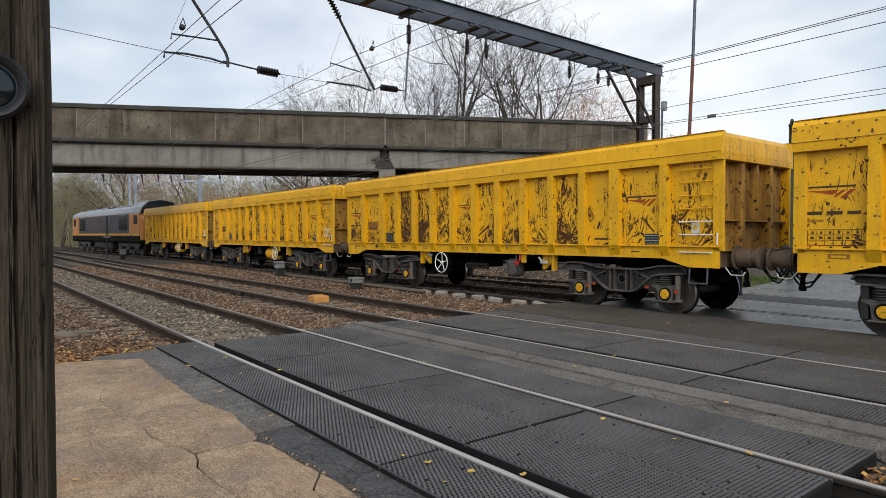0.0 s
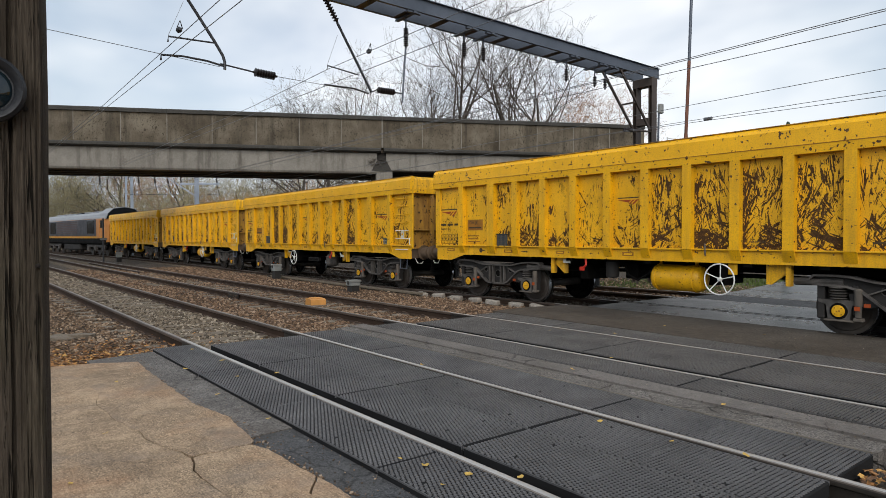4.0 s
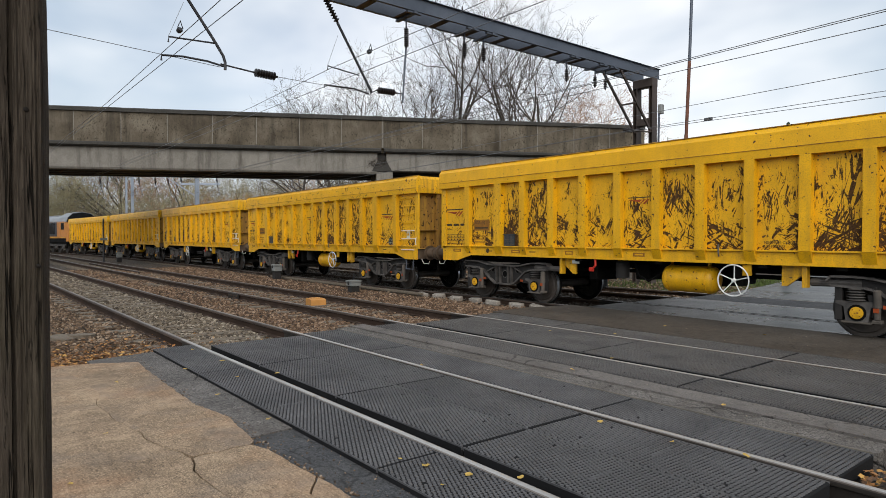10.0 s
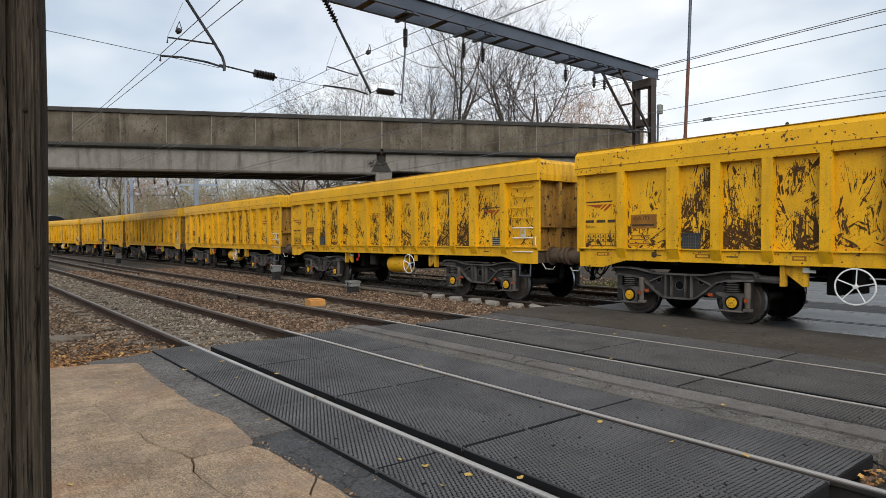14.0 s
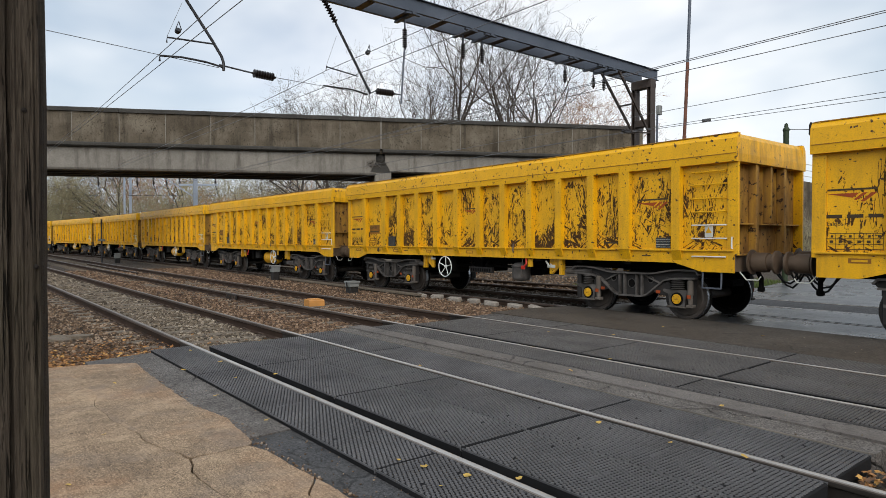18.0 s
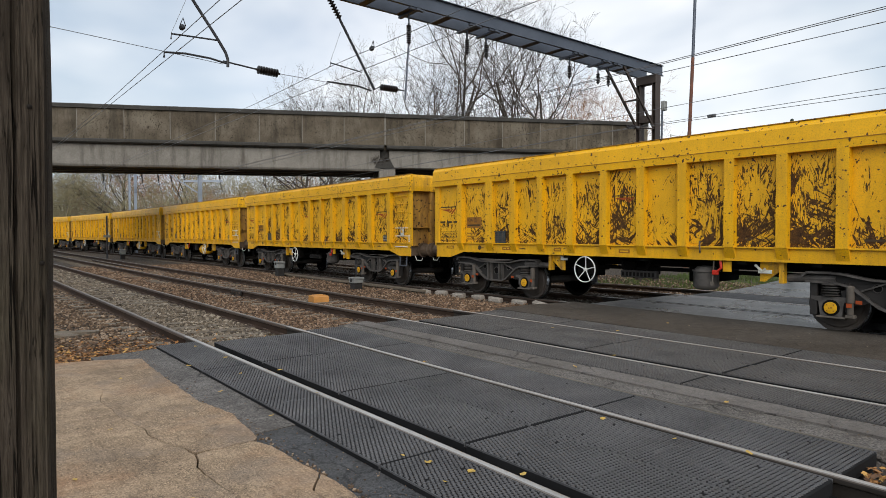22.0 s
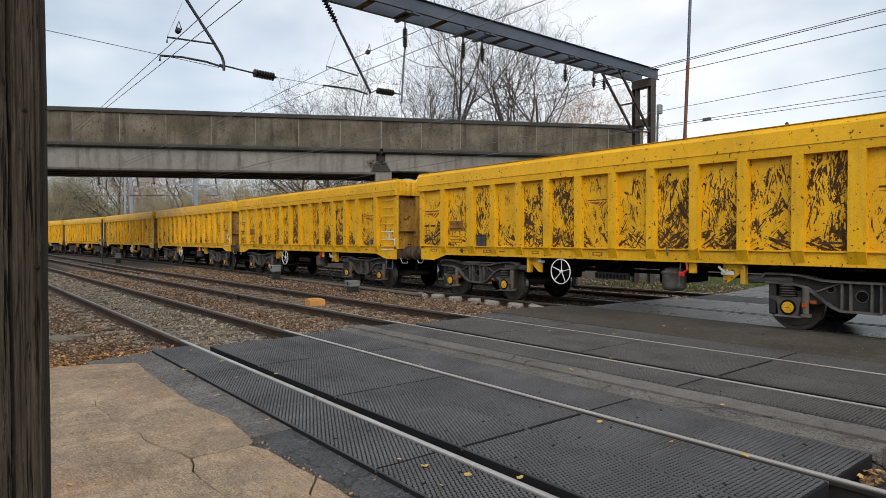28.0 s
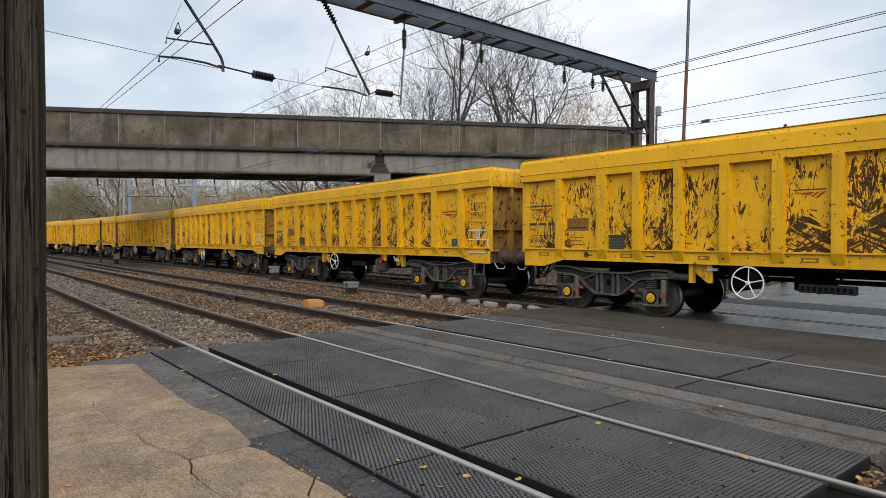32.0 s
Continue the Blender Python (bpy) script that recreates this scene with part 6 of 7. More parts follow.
def gantry():
    g = thing("overhead_gantry", "grey steel portal beam on brown masts over the tracks", "gantry")
    for y in (GY0, GY1):
        b = Mesh().box(-1.6, 18.85, y - 0.006, y + 0.006, 6.70, 7.02)
        sgn = -1 if y == GY0 else 1
        for z in (6.69, 7.02):
            b.box(-1.6, 18.85, *sorted((y, y + sgn * 0.07)), z, z + 0.014, 0.003)
        part("beam_channel", b, M["steel_grey"], g, "blue-grey steel channel")
    x = 0.2
    while x < 18:
        part("batten_plate", Mesh().box(x - 0.09, x + 0.09, GY0, GY1, 6.682, 6.697), M["mast"], g)
        x += 1.05
    for x in (18.5, -1.3):
        for y in (GY0, GY1):
            c = Mesh().box(x - 0.14, x + 0.14, y - 0.07, y - 0.055, -0.25, 6.69).box(x - 0.14, x + 0.14, y + 0.055, y + 0.07, -0.25, 6.69).box(x - 0.01, x + 0.01, y - 0.055, y + 0.055, -0.25, 6.69)
            part("mast_column", c, M["mast"], g, "brown steel mast")
        for z in (1.2, 2.8, 4.1, 5.15):
            part("mast_batten", Mesh().box(x - 0.13, x + 0.13, GY0 + 0.07, GY1 - 0.07, z, z + 0.22), M["mast"], g)
        part("mast_head", Mesh().box(x - 0.15, x + 0.15, GY0 - 0.075, GY1 + 0.075, 6.42, 6.685), M["mast"], g)
    for y, dx in ((GY0, 0.0), (GY1, -0.05)):
        part("knee_brace", Mesh().tube([(18.36, y, 4.95), (16.7 + dx, y, 6.69)], 0.045, 4), M["mast"], g)
    part("brace_tie", Mesh().tube([(17.5, GY0, 5.75), (17.5, GY1, 5.75)], 0.035, 4), M["mast"], g)
    ym = (GY0 + GY1) / 2
    # suspended strings under the beam
    for x, ztop, length, n in ((8.67, 6.42, 0.52, 9), (10.5, 6.42, 0.42, 7), (11.16, 6.42, 0.42, 7), (14.48, 6.42, 0.42, 7), (15.82, 6.40, 0.36, 6), (16.34, 6.42, 0.38, 6)):
        part("hanger_bracket", Mesh().box(x - 0.2, x + 0.2, ym - 0.35, ym - 0.27, 6.64, 6.69).tube([(x, ym, 6.68), (x, ym, ztop)], 0.02, 6).box(x - 0.05, x + 0.05, GY0 - 0.1, GY1 + 0.08, 6.63, 6.675), M["steel_grey"], g)
        part("insulator", insulator((x, ym, ztop), (0, 0, -1), n, length), M["insulator"], g, "brown ribbed porcelain insulator", True)
    part("drop_tube", Mesh().tube([(8.66, ym, 5.92), (8.56, ym, 4.60)], 0.022, 8), M["steel_grey"], g)
    # raked support over the second track, and over the near one
    part("insulator", insulator((6.47, ym, 6.66), (0.40, 0, -0.60), 9, 0.66, 0.068), M["insulator"], g, "brown ribbed porcelain insulator", True)
    part("cantilever_tube", Mesh().tube([(6.82, ym, 6.12), (7.45, ym, 5.12), (7.70, ym, 4.72)], 0.03, 8), M["tube"], g)
    part("registration_arm", Mesh().tube([(7.62, ym, 4.68), (7.25, ym, 4.74), (6.5, ym, 4.72), (6.49, ym, 4.66)], 0.018, 7), M["tube"], g)
    part("steady_arm", Mesh().tube([(7.36, ym, 5.06), (6.58, ym, 5.14), (6.57, ym, 5.05)], 0.014, 6), M["tube"], g)
    part("insulator", insulator((7.84, ym, 4.80), (1, 0, 0.02), 7, 0.54, 0.075), M["insulator"], g, "brown ribbed porcelain insulator", True)
    part("tension_rod", Mesh().tube([(7.66, ym, 4.70), (7.84, ym, 4.80)], 0.014, 6), M["tube"], g)
    part("tension_rod", Mesh().tube([(8.38, ym, 4.81), (8.58, ym, 4.81)], 0.016, 6), M["tube"], g)
    part("cantilever_tube", Mesh().tube([(3.0, ym, 6.9), (3.65, ym, 5.88), (4.13, ym, 5.21), (4.30, ym, 4.95), (4.34, ym, 4.83), (4.34, ym, 4.68)], 0.03, 8), M["tube"], g)
    part("registration_arm", Mesh().tube([(4.34, ym, 4.74), (4.0, ym, 4.79), (3.55, ym, 4.80), (3.17, ym, 4.76), (3.165, ym, 4.66)], 0.02, 7), M["tube"], g)
    part("steady_arm", Mesh().tube([(4.15, ym, 5.16), (3.30, ym, 5.12), (3.29, ym, 5.02)], 0.016, 6), M["tube"], g)
    part("tension_rod", Mesh().tube([(4.25, ym, 4.78), (4.9, ym, 4.73)], 0.016, 6), M["tube"], g)
    part("insulator", insulator((4.9, ym, 4.73), (1, 0, -0.03), 8, 0.52, 0.085), M["insulator"], g, "brown ribbed porcelain insulator", True)
    for x, z in ((3.45, 5.24), (7.55, 5.60)):
        part("wire_clamp", Mesh().lathe([(0, 0.03), (0.04, 0.055), (0.1, 0.05), (0.14, 0.02)], (x, ym - 0.2, z), (0, 1, -0.1), 10).tube([(x - 0.05, ym - 0.2, z + 0.02), (x, ym - 0.2, z + 0.15), (x + 0.06, ym - 0.15, z + 0.02)], 0.01, 5), M["tube"], g)
    part("insulator", insulator((16.9, GY0, 4.80), (1, 0, 0.09), 6, 0.5, 0.07), M["insulator"], g, "brown ribbed porcelain insulator", True)
    part("register_tube", Mesh().tube([(17.4, GY0, 4.84), (18.4, GY0, 4.9)], 0.03, 7), M["mast"], g)
    return g


gantry()


def wires():
    w = thing("overhead_wires", "thin dark overhead wires along and across the tracks", "wires")

    def wire(pts, r=0.007):
        part("wire", Mesh().tube(pts, r, 5, False), M["wire"], w)
    ym = (GY0 + GY1) / 2
    # contact and carrying wires over the near tracks, sagging between supports
    wire([(3.25, -40, 4.66), (3.25, -10, 4.66), (3.25, ym, 4.67), (3.25, 34, 4.66), (2.9, 60, 4.7), (0.5, 110, 4.7)], 0.0068)
    wire([(3.25, -40, 5.4), (3.25, 0, 5.05), (3.25, 9.3, 4.93), (3.25, 17.6, 4.79), (3.25, 34, 4.73), (2.9, 60, 4.8), (0.5, 110, 4.8)], 0.0068)
    wire([(6.7, -40, 4.70), (6.6, -10, 4.70), (6.55, ym, 4.70), (6.5, 34, 4.70), (6.2, 60, 4.7), (5, 110, 4.7)], 0.0068)
    wire([(6.7, -40, 5.6), (6.6, -5, 5.15), (6.6, 8.77, 5.06), (6.6, 12.2, 5.07), (6.6, 16.56, 4.95), (6.5, 34, 4.8), (6.2, 60, 4.8), (5, 110, 4.8)], 0.0068)
    # the train's track, then the far ones
    for z0, z1 in ((4.85, 4.78), (4.82, 4.75), (4.62, 4.63)):
        wire([(11.15, -40, z0 + 0.1), (11.15, 3.2, z0), (11.15, ym, z1 - 0.01), (11.25, 31, z1 - 0.02), (10.9, 55, 4.7), (7.9, 80, 4.7)], 0.007)
    wire([(14.6, -40, 5.1), (14.6, 4.2, 4.74), (14.6, 9.5, 4.68), (14.6, ym, 4.64), (14.6, 31, 4.5), (14.2, 55, 4.7)], 0.007)
    for z0, z1 in ((4.66, 4.66), (4.54, 4.64)):
        wire([(16.4, -40, z0 + 0.1), (16.4, 4.7, z0), (16.4, ym, z1), (16.4, 31, 4.4), (15.8, 60, 4.7)], 0.0075)
    part("wire_clamp", Mesh().box(16.4, 16.45, 8.75, 9.0, 4.61, 4.69, 0.015), M["wire"], w)
    # span wires to the side
    wire([(-8, ym, 5.05), (1.35, ym, 4.86), (4.25, ym, 4.72)], 0.006)
    wire([(5.42, ym, 4.715), (7.6, ym, 4.70)], 0.006)
    wire([(3.57, ym, 5.82), (3.29, ym, 5.12)], 0.004)
    wire([(6.83, ym, 5.85), (6.57, ym, 5.14)], 0.004)
    return w


wires()


def far_gantry():
    g = thing("far_gantry", "distant grey overhead-line portal behind the bridge", "gantry")
    a, b = spot(-26.4, 53), spot(-20.9, 53)
    for p, w in ((a, 0.10), (b, 0.15), (spot(-26.9, 53), 0.07)):
        part("mast_column", Mesh().box(p[0] - w, p[0] + w, p[1] - w, p[1] + w, -0.2, 6.9), M["far_steel"], g)
    d = Vector(b) - Vector(a)
    beam = Mesh().tube([Vector(a) - d * 1.0 + Vector((0, 0, 6.7)), Vector(b) + d * 0.9 + Vector((0, 0, 6.7))], 0.14, 4)
    beam.tube([Vector(a) + d * 0.5 + Vector((0, 0, 6.6)), Vector(b) + Vector((0, 0, 4.8))], 0.07, 4)
    beam.tube([Vector(b) - d * 0.25 + Vector((0, 0, 5.9)), Vector(b) + d * 0.35 + Vector((0, 0, 5.9))], 0.11, 4)
    part("portal_beam", beam, M["far_steel"], g)
    for t in (-0.5, 0.1, 0.35, 0.55, 0.75, 1.3):
        p = Vector(a) + d * t
        part("insulator", insulator((p.x, p.y, 6.6), (0.1, 0, -1), 6, 0.7, 0.1), M["insulator"], g)
        part("cantilever_tube", Mesh().tube([(p.x, p.y, 6.0), (p.x + 0.3, p.y, 5.0), (p.x - 0.7, p.y, 4.95)], 0.03, 4), M["tube"], g)
    return g


far_gantry()
# tall thin mast, slim lamp post and a white relay post far down the line
pole = Mesh().tube([spot(11.5, 30, -0.2), spot(11.62, 30, 6.3)], 0.09, 10)
pole.k = 1
pole.tube([spot(11.62, 30, 6.3), spot(11.75, 30, 9.8)], 0.078, 10)
pole.k = 2
pole.tube([spot(11.75, 30, 9.8), spot(11.9, 30, 15)], 0.07, 10)
solo("radio_mast", pole, [M["rust_pole"], M["rust_pole"], M["steel_grey"]], "tall thin mast, rusty red below and grey above", "mast", smooth=True)
lamp = thing("lamp_post", "slim grey post with a small boxed lamp", "lamp")
part("post", Mesh().tube([spot(10.2, 30, -0.2), spot(10.32, 30, 7.7)], 0.05, 8), M["steel_grey"], lamp)
p_ = spot(10.4, 30, 0)
part("lamp_head", Mesh().box(p_[0] - 0.13, p_[0] + 0.13, p_[1] - 0.1, p_[1] + 0.1, 7.3, 7.75, 0.03), M["cabinet"], lamp)

green = thing("crossing_post", "dark green post with a capped top beside the far road", "post")
part("post", Mesh().tube([spot(11.0, 20, -0.2), spot(11.0, 20, 4.85)], 0.085, 12), M["green_paint"], green, smooth=True)
part("cap", Mesh().lathe([(0, 0.10), (0.05, 0.105), (0.12, 0.06), (0.22, 0.05), (0.26, 0.0)], spot(11.0, 20, 4.83), (0, 0, 1), 12), M["green_paint"], green, smooth=True)
part("stay_wire", Mesh().tube([spot(11.0, 20, 4.88), spot(16.0, 20.5, 4.95)], 0.012, 5), M["wire"], green)

# ---- trackside things ----
def location_box(x, y, w, z0, h, label):
    t = thing("track_box", label, "trackside box", "trackside boxes")
    part("plinth", Mesh().box(x - w * 0.42, x + w * 0.42, y - w * 0.42, y + w * 0.42, -0.26, z0, 0.01), M["dark_steel"], t)
    part("box_body", Mesh().box(x - w / 2, x + w / 2, y - w / 2, y + w / 2, z0, h, 0.015), M["cabinet"], t)
    part("box_lid", Mesh().box(x - w / 2 - 0.015, x + w / 2 + 0.015, y - w / 2 - 0.015, y + w / 2 + 0.015, h - 0.06, h + 0.01, 0.012), M["cabinet"], t)
    part("lid_catch", Mesh().box(x - w / 2 - 0.03, x - w / 2 - 0.01, y - 0.03, y + 0.03, h - 0.12, h - 0.02, 0.004), M["dark_steel"], t)
    part("cable_pipe", Mesh().tube([(x + w * 0.3, y + w * 0.55, -0.2), (x + w * 0.3, y + w * 0.55, h + 0.1), (x + w * 0.6, y + w * 0.9, h + 0.16)], 0.025, 7), M["black"], t)
    return t


location_box(9.25, 15.7, 0.31, 0.0, 0.16, "low pale grey concrete trackside box")
location_box(9.72, 22.1, 0.29, 0.14, 0.38, "low grey trackside box with a lid")
location_box(8.85, 44.5, 0.32, 0.10, 0.42, "grey trackside box by the rails")
ob = thing("point_heater_box", "orange plastic box lying between the rails", "trackside box")
part("box_body", Mesh().prism([(-0.22, -0.2), (0.22, -0.2), (0.2, -0.02), (0.14, 0.0), (-0.14, 0.0), (-0.2, -0.02)], -0.17, 0.17, "y"), M["orange"], ob, at=pose(6.74, 13.15, -0.01, 0, 0, 80) @ Matrix.Scale(1.04, 4))
part("box_lid", Mesh().box(-0.13, 0.13, -0.12, 0.12, 0.0, 0.012, 0.004), M["orange"], ob, at=pose(6.74, 13.15, -0.01, 0, 0, 80) @ Matrix.Scale(1.04, 4))
sig = thing("ground_post", "thin dark post with a small plate beside the rails", "post")
part("post", Mesh().tube([(8.05, 45, -0.2), (8.05, 45, 2.6)], 0.05, 6), M["tube"], sig)
part("plate", Mesh().box(7.85, 8.25, 44.95, 45.0, 1.2, 1.35), M["cabinet"], sig)


# ---- trees ----
def bare_tree(name, height, seed, bark, label, spread=1.0, droop=0.0, fine=3, category="tree"):
    """A leafless tree: tapered trunk, limbs, branches and many fine twigs."""
    r = random.Random(seed)
    t = thing(name, label, category, "bare trees")
    trunk, crown = Mesh(), Mesh()

    def limb(mesh, p, d, length, rad, level):
        n = (9, 8, 6, 5, 3)[min(level, 4)]
        pts, rr = [p.copy()], [rad]
        q, v = p.copy(), d.copy()
        swing = Vector((r.uniform(-1, 1), r.uniform(-1, 1), 0)) * 0.07
        for i in range(n):
            v = (v + swing + Vector((r.uniform(-1, 1), r.uniform(-1, 1), r.uniform(-0.7, 0.7))) * (0.10 + 0.055 * level) + Vector((0, 0, 0.075 - droop * level * 0.05))).normalized()
            q = q + v * length / n
            pts.append(q.copy())
            rr.append(rad * (1 - 0.72 * (i + 1) / n))
        mesh.tube(pts, rr, 7 if level == 0 else (5 if level == 1 else 3), False)
        if level >= fine + 1:
            return
        kids = (9, 7, 6, 3, 2)[level]
        for k in range(kids):
            f = r.uniform(0.22, 1.0)
            i = min(int(f * n), n - 1)
            b = pts[i].lerp(pts[i + 1], f * n - i)
            axis = (pts[i + 1] - pts[i]).normalized()
            side = axis.orthogonal().normalized()
            side.rotate(Matrix.Rotation(r.uniform(0, 6.283), 3, axis))
            a = r.uniform(0.55, 1.1) if level == 0 else r.uniform(0.45, 0.95)
            nd = (axis * math.cos(a) + side * math.sin(a) * spread).normalized()
            if level == 0:
                nd = (nd + Vector((0, 0, 0.1))).normalized()
            limb(crown, b, nd, length * r.uniform(0.55, 0.9 if level == 0 else 0.7) * (1.15 - 0.45 * f), max(rr[i] * r.uniform(0.42, 0.75), 0.0095), level + 1)
    limb(trunk, Vector((0, 0, -0.3)), Vector((r.uniform(-0.08, 0.08), r.uniform(-0.08, 0.08), 1)), height * 0.6, height * 0.0125, 0)
    part("trunk", trunk, M["bark"], t, smooth=True)
    part("crown", crown, bark, t, "bare grey-brown twigs")
    return t


TREES = [bare_tree("tree", 27, 11, M["bark"], "tall leafless grey-brown tree behind the bridge", 1.15),
         bare_tree("tree", 20, 23, M["bark"], "leafless spreading tree behind the bridge", 1.2),
         bare_tree("tree", 18, 37, M["bark_red"], "leafless reddish birch behind the bridge", 0.8, 0.6),
         bare_tree("tree", 14, 41, M["bark_green"], "leafless tree with greenish mossy twigs", 0.9)]


def scaled(ob, k):
    ob.scale = (k, k, k)
    return ob


TREES[0].matrix_basis = pose(*spot(1.0, 54), 0, 0, 30)
TREES[1].matrix_basis = pose(*spot(-2.6, 56), 0, 0, 100)
TREES[2].matrix_basis = pose(*spot(14.0, 60), 0, 0, 60)
TREES[3].matrix_basis = pose(*spot(-32, 78), 0, 0, 10)
for i, s, a, tn, k in ((0, 6.5, 57, 200, 0.95), (1, 9.8, 58, 250, 1.2), (1, -5.2, 56, 190, 1.05), (1, -11.5, 62, 300, 1.0), (1, -15.5, 66, 80, 0.95),
                       (2, 17.0, 62, 10, 1.05), (2, 12.5, 66, 300, 1.1)):
    scaled(copy_thing(TREES[i], pose(*spot(s, a), 0, 0, tn)), k)
rw = random.Random(8)
for j in range(44):
    a = rw.uniform(68, 120)
    s = rw.uniform(-0.68, -0.13) * a
    i = rw.choice((3, 3, 1, 2, 3))
    scaled(copy_thing(TREES[i], pose(*spot(s, a), 0, 0, rw.uniform(0, 360))), rw.uniform(0.6, 0.95))


def thicket(name, n, region, height, seed, mat, label, wide=0.012, stems=4):
    """A tangle of thin stems."""
    r = random.Random(seed)
    m = Mesh()
    for _ in range(n):
        a = r.uniform(region[2], region[3])
        s = r.uniform(region[0], region[1]) * a
        p = Vector(spot(s, a, -0.3))
        for _ in range(stems):
            q = p + Vector((r.uniform(-0.5, 0.5), r.uniform(-0.5, 0.5), 0))
            h = height * r.uniform(0.4, 1.0)
            d = Vector((r.uniform(-0.5, 0.5), r.uniform(-0.5, 0.5), 1.0)).normalized()
            e = q + d * h
            m.tube([q, q + d * h * 0.5 + Vector((r.uniform(-0.2, 0.2), r.uniform(-0.2, 0.2), 0)), e], [wide, wide * 0.8, wide * 0.3], 3, False)
            for _ in range(4):
                f = r.uniform(0.35, 0.95)
                b = q + d * h * f
                m.tube([b, b + Vector((r.uniform(-0.8, 0.8), r.uniform(-0.8, 0.8), r.uniform(0.2, 0.9))) * h * 0.3], [wide * 0.6, wide * 0.2], 3, False)
    return solo(name, m, mat, label, "bushes", kind="stuff")


thicket("undergrowth", 650, (-0.72, -0.10, 72, 110), 8.5, 5, M["bark_green"], "dense leafless undergrowth beyond the bridge", 0.035)
thicket("thin_wood", 330, (-0.72, -0.10, 90, 120), 13, 9, M["bark"], "thin grey saplings beyond the bridge", 0.03)
thicket("scrub", 600, (-0.45, -0.12, 62, 78), 5.0, 6, M["bark_red"], "reddish-brown winter scrub beyond the bridge", 0.022)
thicket("rust_scrub", 260, (-0.36, -0.26, 66, 77), 6.6, 16, M["bark_orange"], "orange-brown winter scrub beyond the bridge", 0.022)
thicket("hedge_bank", 500, (0.3, 0.95, 34, 44), 3.4, 7, M["bark_green"], "straggling hedge below the approach wall", 0.014)


def far_wood():
    """A low far ridge of woodland that closes the horizon."""
    m = Mesh()
    for k, (dist, top, seed) in enumerate(((170, 8, 1), (240, 11, 2), (340, 15, 3))):
        ring = []
        for i in range(721):
            a = 2 * math.pi * i / 720
            h = top * (0.75 + 0.3 * noise.noise((math.cos(a) * 6, math.sin(a) * 6, seed)) + 0.45 * noise.noise((math.cos(a) * 90, math.sin(a) * 90, seed)))
            ring.append(((dist + 0) * math.cos(a), dist * math.sin(a), h))
        n = len(ring)
        m.add([(x, y, -1) for x, y, h in ring] + ring + [(x * 1.12, y * 1.12, h * 0.6) for x, y, h in ring], [(i, i + 1, n + i + 1, n + i) for i in range(n - 1)] + [(n + i, n + i + 1, 2 * n + i + 1, 2 * n + i) for i in range(n - 1)])
    solo("far_woods", m, M["bark"], "low line of far winter woodland", "woods", kind="stuff")


far_wood()

# ---- beyond the crossing ----
grass = Mesh()
rg = random.Random(2)
for _ in range(5000):
    x, y = rg.uniform(15.6, 24), rg.uniform(8.1, 13.5)
    h, a = rg.uniform(0.05, 0.16), rg.uniform(0, 6.28)
    dx, dy = 0.02 * math.cos(a), 0.02 * math.sin(a)
    grass.add([(x - dx, y - dy, -0.24), (x + dx, y + dy, -0.24), (x + dy * 2, y - dx * 2, -0.2 + h)], [(0, 1, 2)])
solo("grass_verge", grass, M["grass"], "patchy green grass on stony ground", "grass", kind="stuff")
cab = thing("equipment_cabinet", "dark grey equipment cabinet beside the far road", "cabinet")
cx, cy, _ = spot(25.0, 36.5)
part("cabinet_body", Mesh().box(-1.4, 1.4, -0.5, 0.5, -0.2, 1.75, 0.03), M["bridge_dark"], cab, at=pose(cx, cy, 0, 0, 0, -38.7))
part("cabinet_door", Mesh().box(-1.3, -0.03, -0.53, -0.5, 0.1, 1.65, 0.01), M["cabinet"], cab, at=pose(cx, cy, 0, 0, 0, -38.7))
part("cabinet_door", Mesh().box(0.03, 1.3, -0.53, -0.5, 0.1, 1.65, 0.01), M["cabinet"], cab, at=pose(cx, cy, 0, 0, 0, -38.7))
ks = thing("kerb_stones", "pale kerb at the end of the far road", "kerb", kind="structure")
for i in range(10):
    kx, ky, _ = spot(18 + i * 1.0, 33)
    part("kerb_stone", Mesh().box(-0.45, 0.45, -0.08, 0.08, -0.2, 0.14, 0.02), M["bridge_pale"], ks, at=pose(kx, ky, 0, 0, 0, -38.7))

# ---- timber post by the camera ----
def timber_post():
    t = thing("timber_post", "dark weathered timber post with a long split", "post")
    for name, x0, x1, y0, c in (("timber", -0.2, -0.0330, 0.0, 0.006), ("timber", -0.0300, 0.0, 0.003, 0.008)):
        m = Mesh()
        rings = []
        w = x1 - x0
        for i in range(60):
            z = -0.25 + i * 0.055
            j = 0.0016 * noise.noise((z * 9, x0 * 50, 2)) + 0.001 * noise.noise((z * 30, x0 * 50, 5))
            ring = []
            for k in range(17):
                f = k / 16
                bow = 0.003 * noise.noise((f * 14, z * 1.2, x0 * 31)) + 0.0016 * noise.noise((f * 40, z * 3, x0))
                ring.append((x0 + w * f + (j if k in (0, 16) else 0), y0 + bow + (c if k in (0, 16) else 0), z))
            ring += [(x1 + j, 0.2, z), (x0 + j, 0.2, z)]
            rings.append(ring)
        m.rings(rings)
        part(name, m, M["wood"], t, smooth=True)
    for x, z, r in ((-0.016, 1.563, 0.0030), (-0.050, 1.378, 0.0038), (-0.006, 1.384, 0.0028)):
        part("knot", Mesh().lathe([(0, r), (0.002, r * 0.85), (0.003, 0.0)], (x, 0.003, z), (0, -1, 0), 12), M["knot"], t, "dark knot in the wood")
    part("timber_core", Mesh().box(-0.036, -0.027, 0.012, 0.19, -0.25, 2.98), M["wood"], t)
    return t


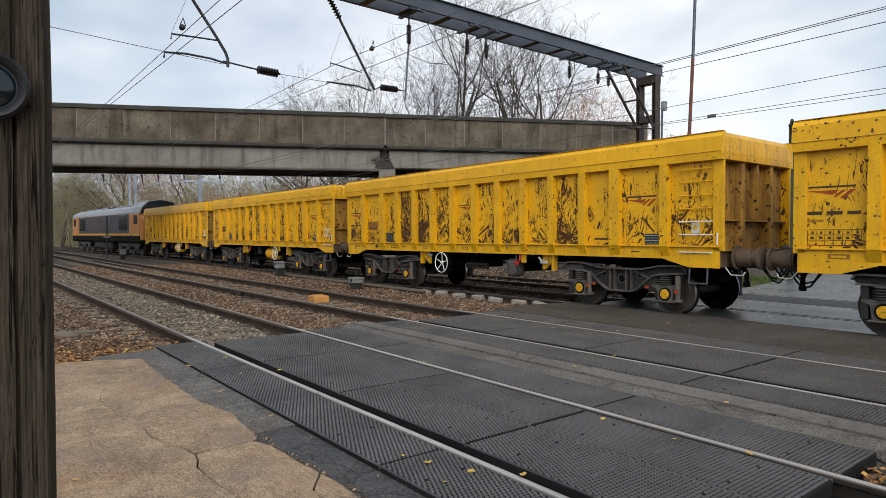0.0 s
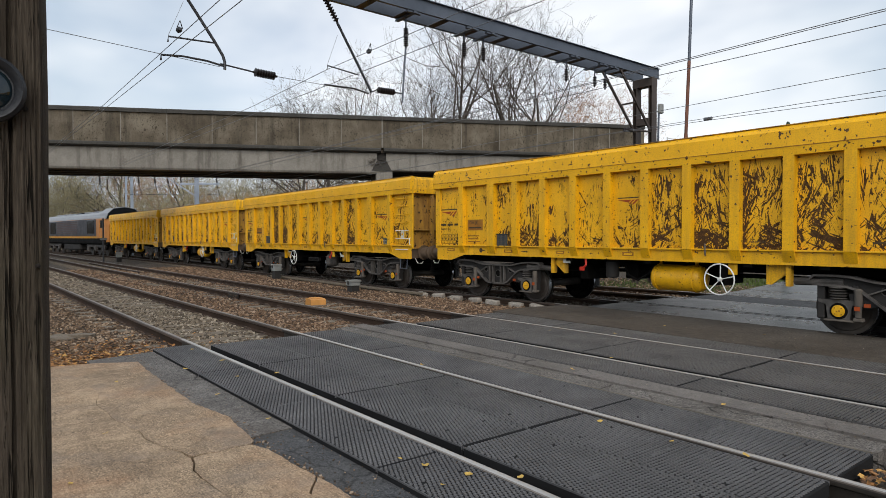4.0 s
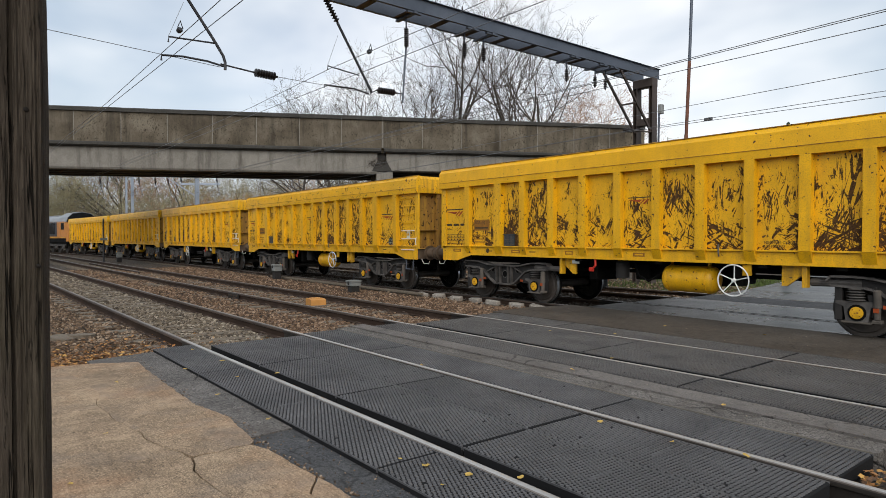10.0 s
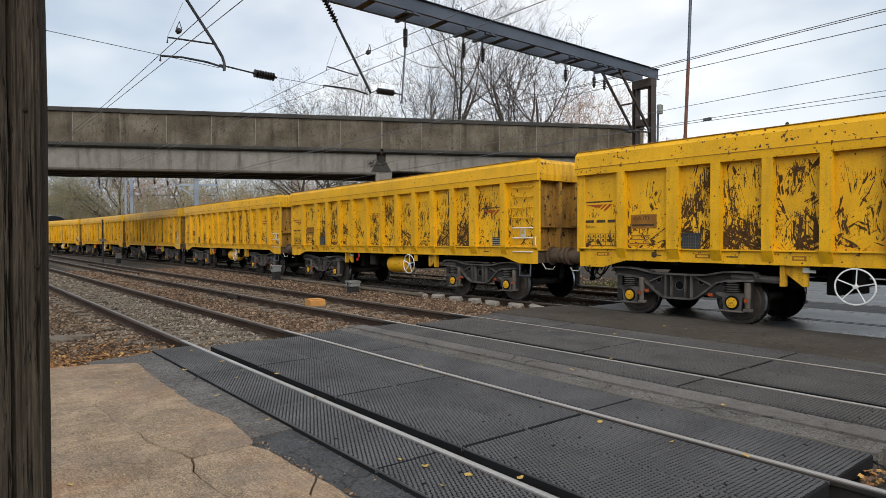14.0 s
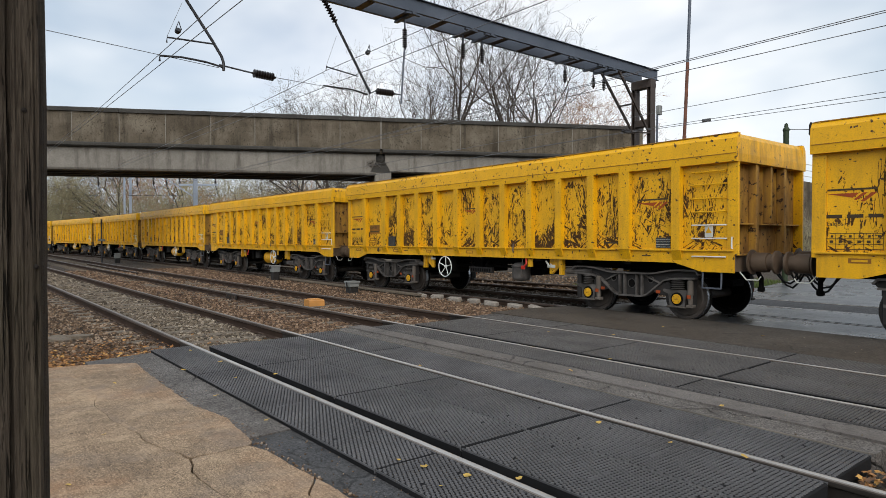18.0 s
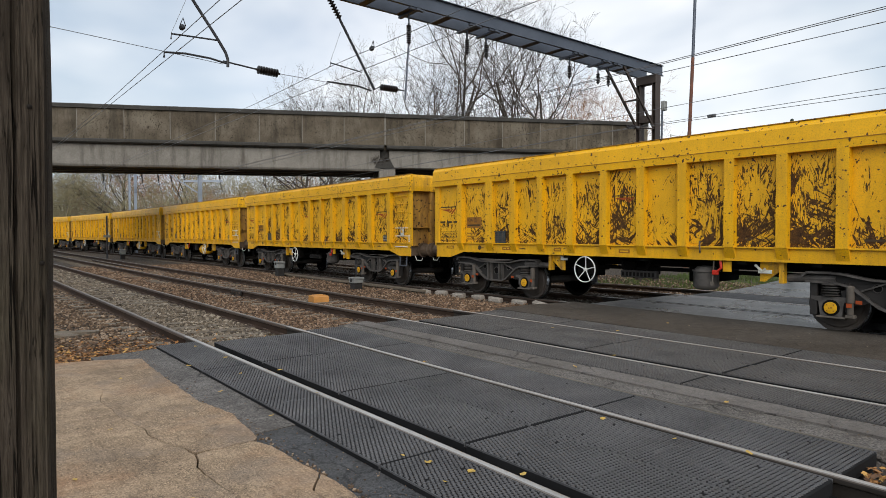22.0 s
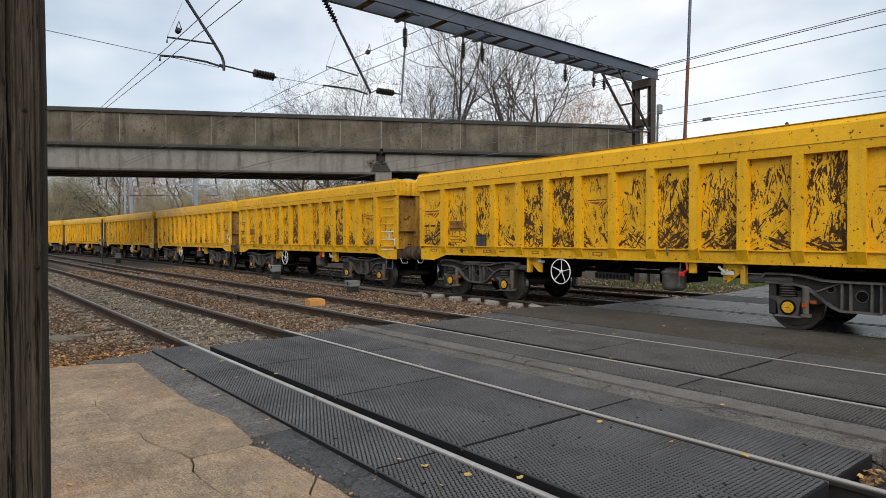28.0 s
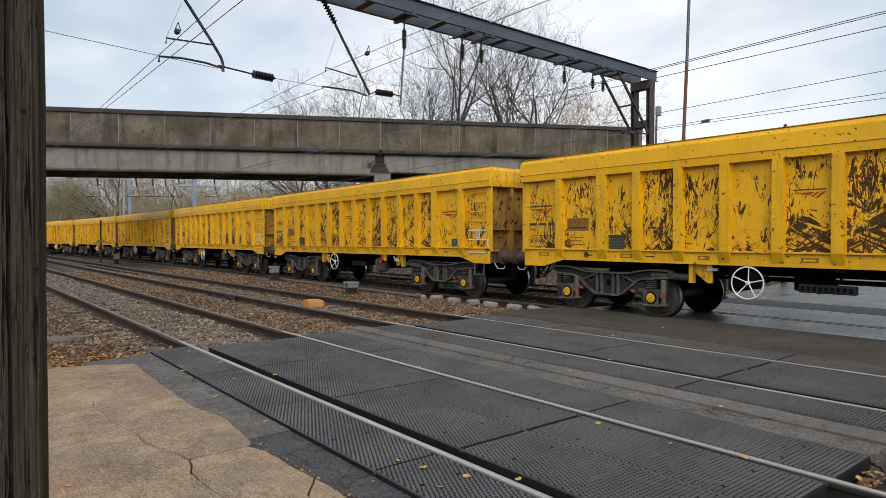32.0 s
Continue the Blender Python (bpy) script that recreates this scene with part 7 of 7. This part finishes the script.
POST_AT = Matrix.Translation(spot(-0.4610, 0.72)) @ pose(0, 0, 0, 0, 0, -8.0)
timber_post().matrix_basis = POST_AT

LENS = thing("round_lens", "round black lens ring with a dark glass centre", "lens")
part("lens_ring", Mesh().lathe([(0.0, 0.026), (0.0, 0.035), (0.004, 0.038), (0.010, 0.038), (0.014, 0.0345), (0.012, 0.0300), (0.006, 0.026)], (0, 0, 0), (0, -1, 0), 48), M["ring"], LENS, smooth=True)
part("lens_glass", Mesh().lathe([(0.002, 0.0275), (0.006, 0.0245), (0.009, 0.0175), (0.0105, 0.009), (0.011, 0.0)], (0, 0, 0), (0, -1, 0), 40), M["lens"], LENS, "dark curved glass", True)


# ---- fallen leaves ----
def leaf_mesh(seed):
    r = random.Random(seed)
    m = Mesh()
    n = 9
    pts = []
    for i in range(n):
        a = 2 * math.pi * i / n
        k = (0.8 if i % 2 else 1.1) * r.uniform(0.8, 1.15)
        pts.append((0.022 * k * math.cos(a) * 1.25, 0.02 * k * math.sin(a), 0.006 + 0.006 * r.random()))
    m.add([(0, 0, 0.004)] + pts, [(0, 1 + i, 1 + (i + 1) % n) for i in range(n)])
    return m.data("fallen_leaf", M["leaf"])


LEAVES = [leaf_mesh(i) for i in range(4)]
rl = random.Random(12)
for x, y in ((2.42, 8.05), (2.47, 7.1), (2.30, 6.2), (2.25, 3.25), (2.3, 3.05), (2.2, 2.75), (2.42, 2.78), (2.62, 2.55), (2.68, 6.1), (2.55, 5.0), (4.1, 5.5), (3.9, 2.95), (4.02, 1.9), (3.9, 2.35), (6.05, 4.42), (7.1, 6.3), (7.6, 5.5), (5.2, 4.3), (5.1, 2.6), (0.9, 5.0), (0.55, 4.1), (1.0, 3.4), (0.35, 3.2), (1.3, 6.7), (1.9, 5.6), (1.95, 4.6), (0.4, 5.6), (2.0, 6.9), (9.2, 4.1), (8.9, 5.5)):
    solo("fallen_leaf", rl.choice(LEAVES), None, "small curled yellow-brown fallen leaf", "leaf", "fallen leaves", at=pose(x, y, 0.003, rl.uniform(-14, 14), rl.uniform(-14, 14), rl.uniform(0, 360)) @ Matrix.Scale(rl.uniform(0.7, 1.2), 4))
litter = Mesh()


def lobed(x, y, z, size):
    """One dead leaf: a cupped, lobed outline about a raised middle."""
    turn, lean, lean2 = rl.uniform(0, 6.28), rl.uniform(-0.5, 0.5), rl.uniform(-0.5, 0.5)
    ring = []
    for i in range(11):
        a = turn + 6.283 * i / 11
        q = size * (1.0 if i % 2 else 0.58) * rl.uniform(0.8, 1.15)
        u, v = q * math.cos(a), q * math.sin(a) * 0.8
        ring.append((x + u, y + v, z + u * lean + v * lean2 + 0.25 * size * rl.random()))
    litter.add([(x, y, z)] + ring, [(0, 1 + i, 1 + (i + 1) % 11) for i in range(11)])


for _ in range(2200):
    lobed(rl.gauss(1.0, 0.9), 8.55 + abs(rl.gauss(0, 0.8)), -0.145 + rl.uniform(0, 0.03), rl.uniform(0.016, 0.036))
for _ in range(420):
    lobed(rl.uniform(4.3, 5.7), rl.uniform(0.35, 1.37), -0.10 + rl.uniform(0, 0.07), rl.uniform(0.022, 0.05))


def litter_mat():
    k = Nodes("leaf_litter", 0.85)
    k.colour(k.ramp(k.island(), (0.0, (0.07, 0.035, 0.018)), (0.45, (0.20, 0.095, 0.036)), (0.85, (0.36, 0.165, 0.05)), (1.0, (0.50, 0.29, 0.08))))
    return k.m


solo("leaf_litter", litter, litter_mat(), "drift of orange-brown dead leaves on ballast", "leaves", kind="stuff")


# ---- what moves ----
RUN = [37.58, 41.84, 46.12, 50.495, 54.735, 59.10, 63.55, 67.95, 72.42, 76.92, 81.405, 85.94, 90.53, 95.13, 99.725, 104.45, 109.11]
TRIM = [0.0, 0.0, 0.04, -0.01, -0.01, -0.01, -0.07, -0.13, -0.11, -0.12, -0.12]


def run(t):
    """How far the first wagon's middle has gone along the track."""
    i = min(int(t / 2), 15)
    u = t / 2 - i
    s = lambda j: (RUN[min(j + 1, 16)] - RUN[max(j - 1, 0)]) / (min(j + 1, 16) - max(j - 1, 0))
    return (2 * u ** 3 - 3 * u ** 2 + 1) * RUN[i] + (u ** 3 - 2 * u ** 2 + u) * s(i) + (3 * u ** 2 - 2 * u ** 3) * RUN[i + 1] + (u ** 3 - u ** 2) * s(i + 1)


def stand(s, half):
    """The pose of a vehicle whose middle is at s, carried on two bogies."""
    ax, ay, _ = line_c(s + half)
    bx, by, _ = line_c(s - half)
    pitch = math.degrees(math.atan2(fall(ay) - fall(by), 2 * half))
    return pose((ax + bx) / 2, (ay + by) / 2, -(fall(ay) + fall(by)) / 2, 0, 0, math.degrees(math.atan2(ay - by, ax - bx))) @ pose(0, 0, 0, 0, pitch, 0)


def motions():
    whole = [float(t) for t in range(33)]
    for i, w in enumerate(WAGONS):
        walk(w, [(t, stand(run(t) - i * GAP + TRIM[i], 4.10)) for t in whole])
    walk(LOCO, [(t, stand(run(t) + 17.5, 6.7)) for t in whole])
    quarter = [q * 0.25 for q in range(129)]
    for v in WAGONS + [LOCO]:
        for c in v.children:
            if "turns" in c:
                x, _, z = c.matrix_basis.translation
                walk(c, [(t, pose(x, 0, z, 0, math.degrees((run(t) - RUN[0]) / c["turns"]), 0)) for t in quarter])
    here = POST_AT @ pose(-0.0515, -0.004, 1.5800)
    away = POST_AT @ pose(-0.145, -0.004, 1.5800)
    walk(LENS, [(0.0, here), (8.5, here), (8.7, POST_AT @ pose(-0.0545, -0.004, 1.5800)), (9.0, away), (32.0, away)])


motions()
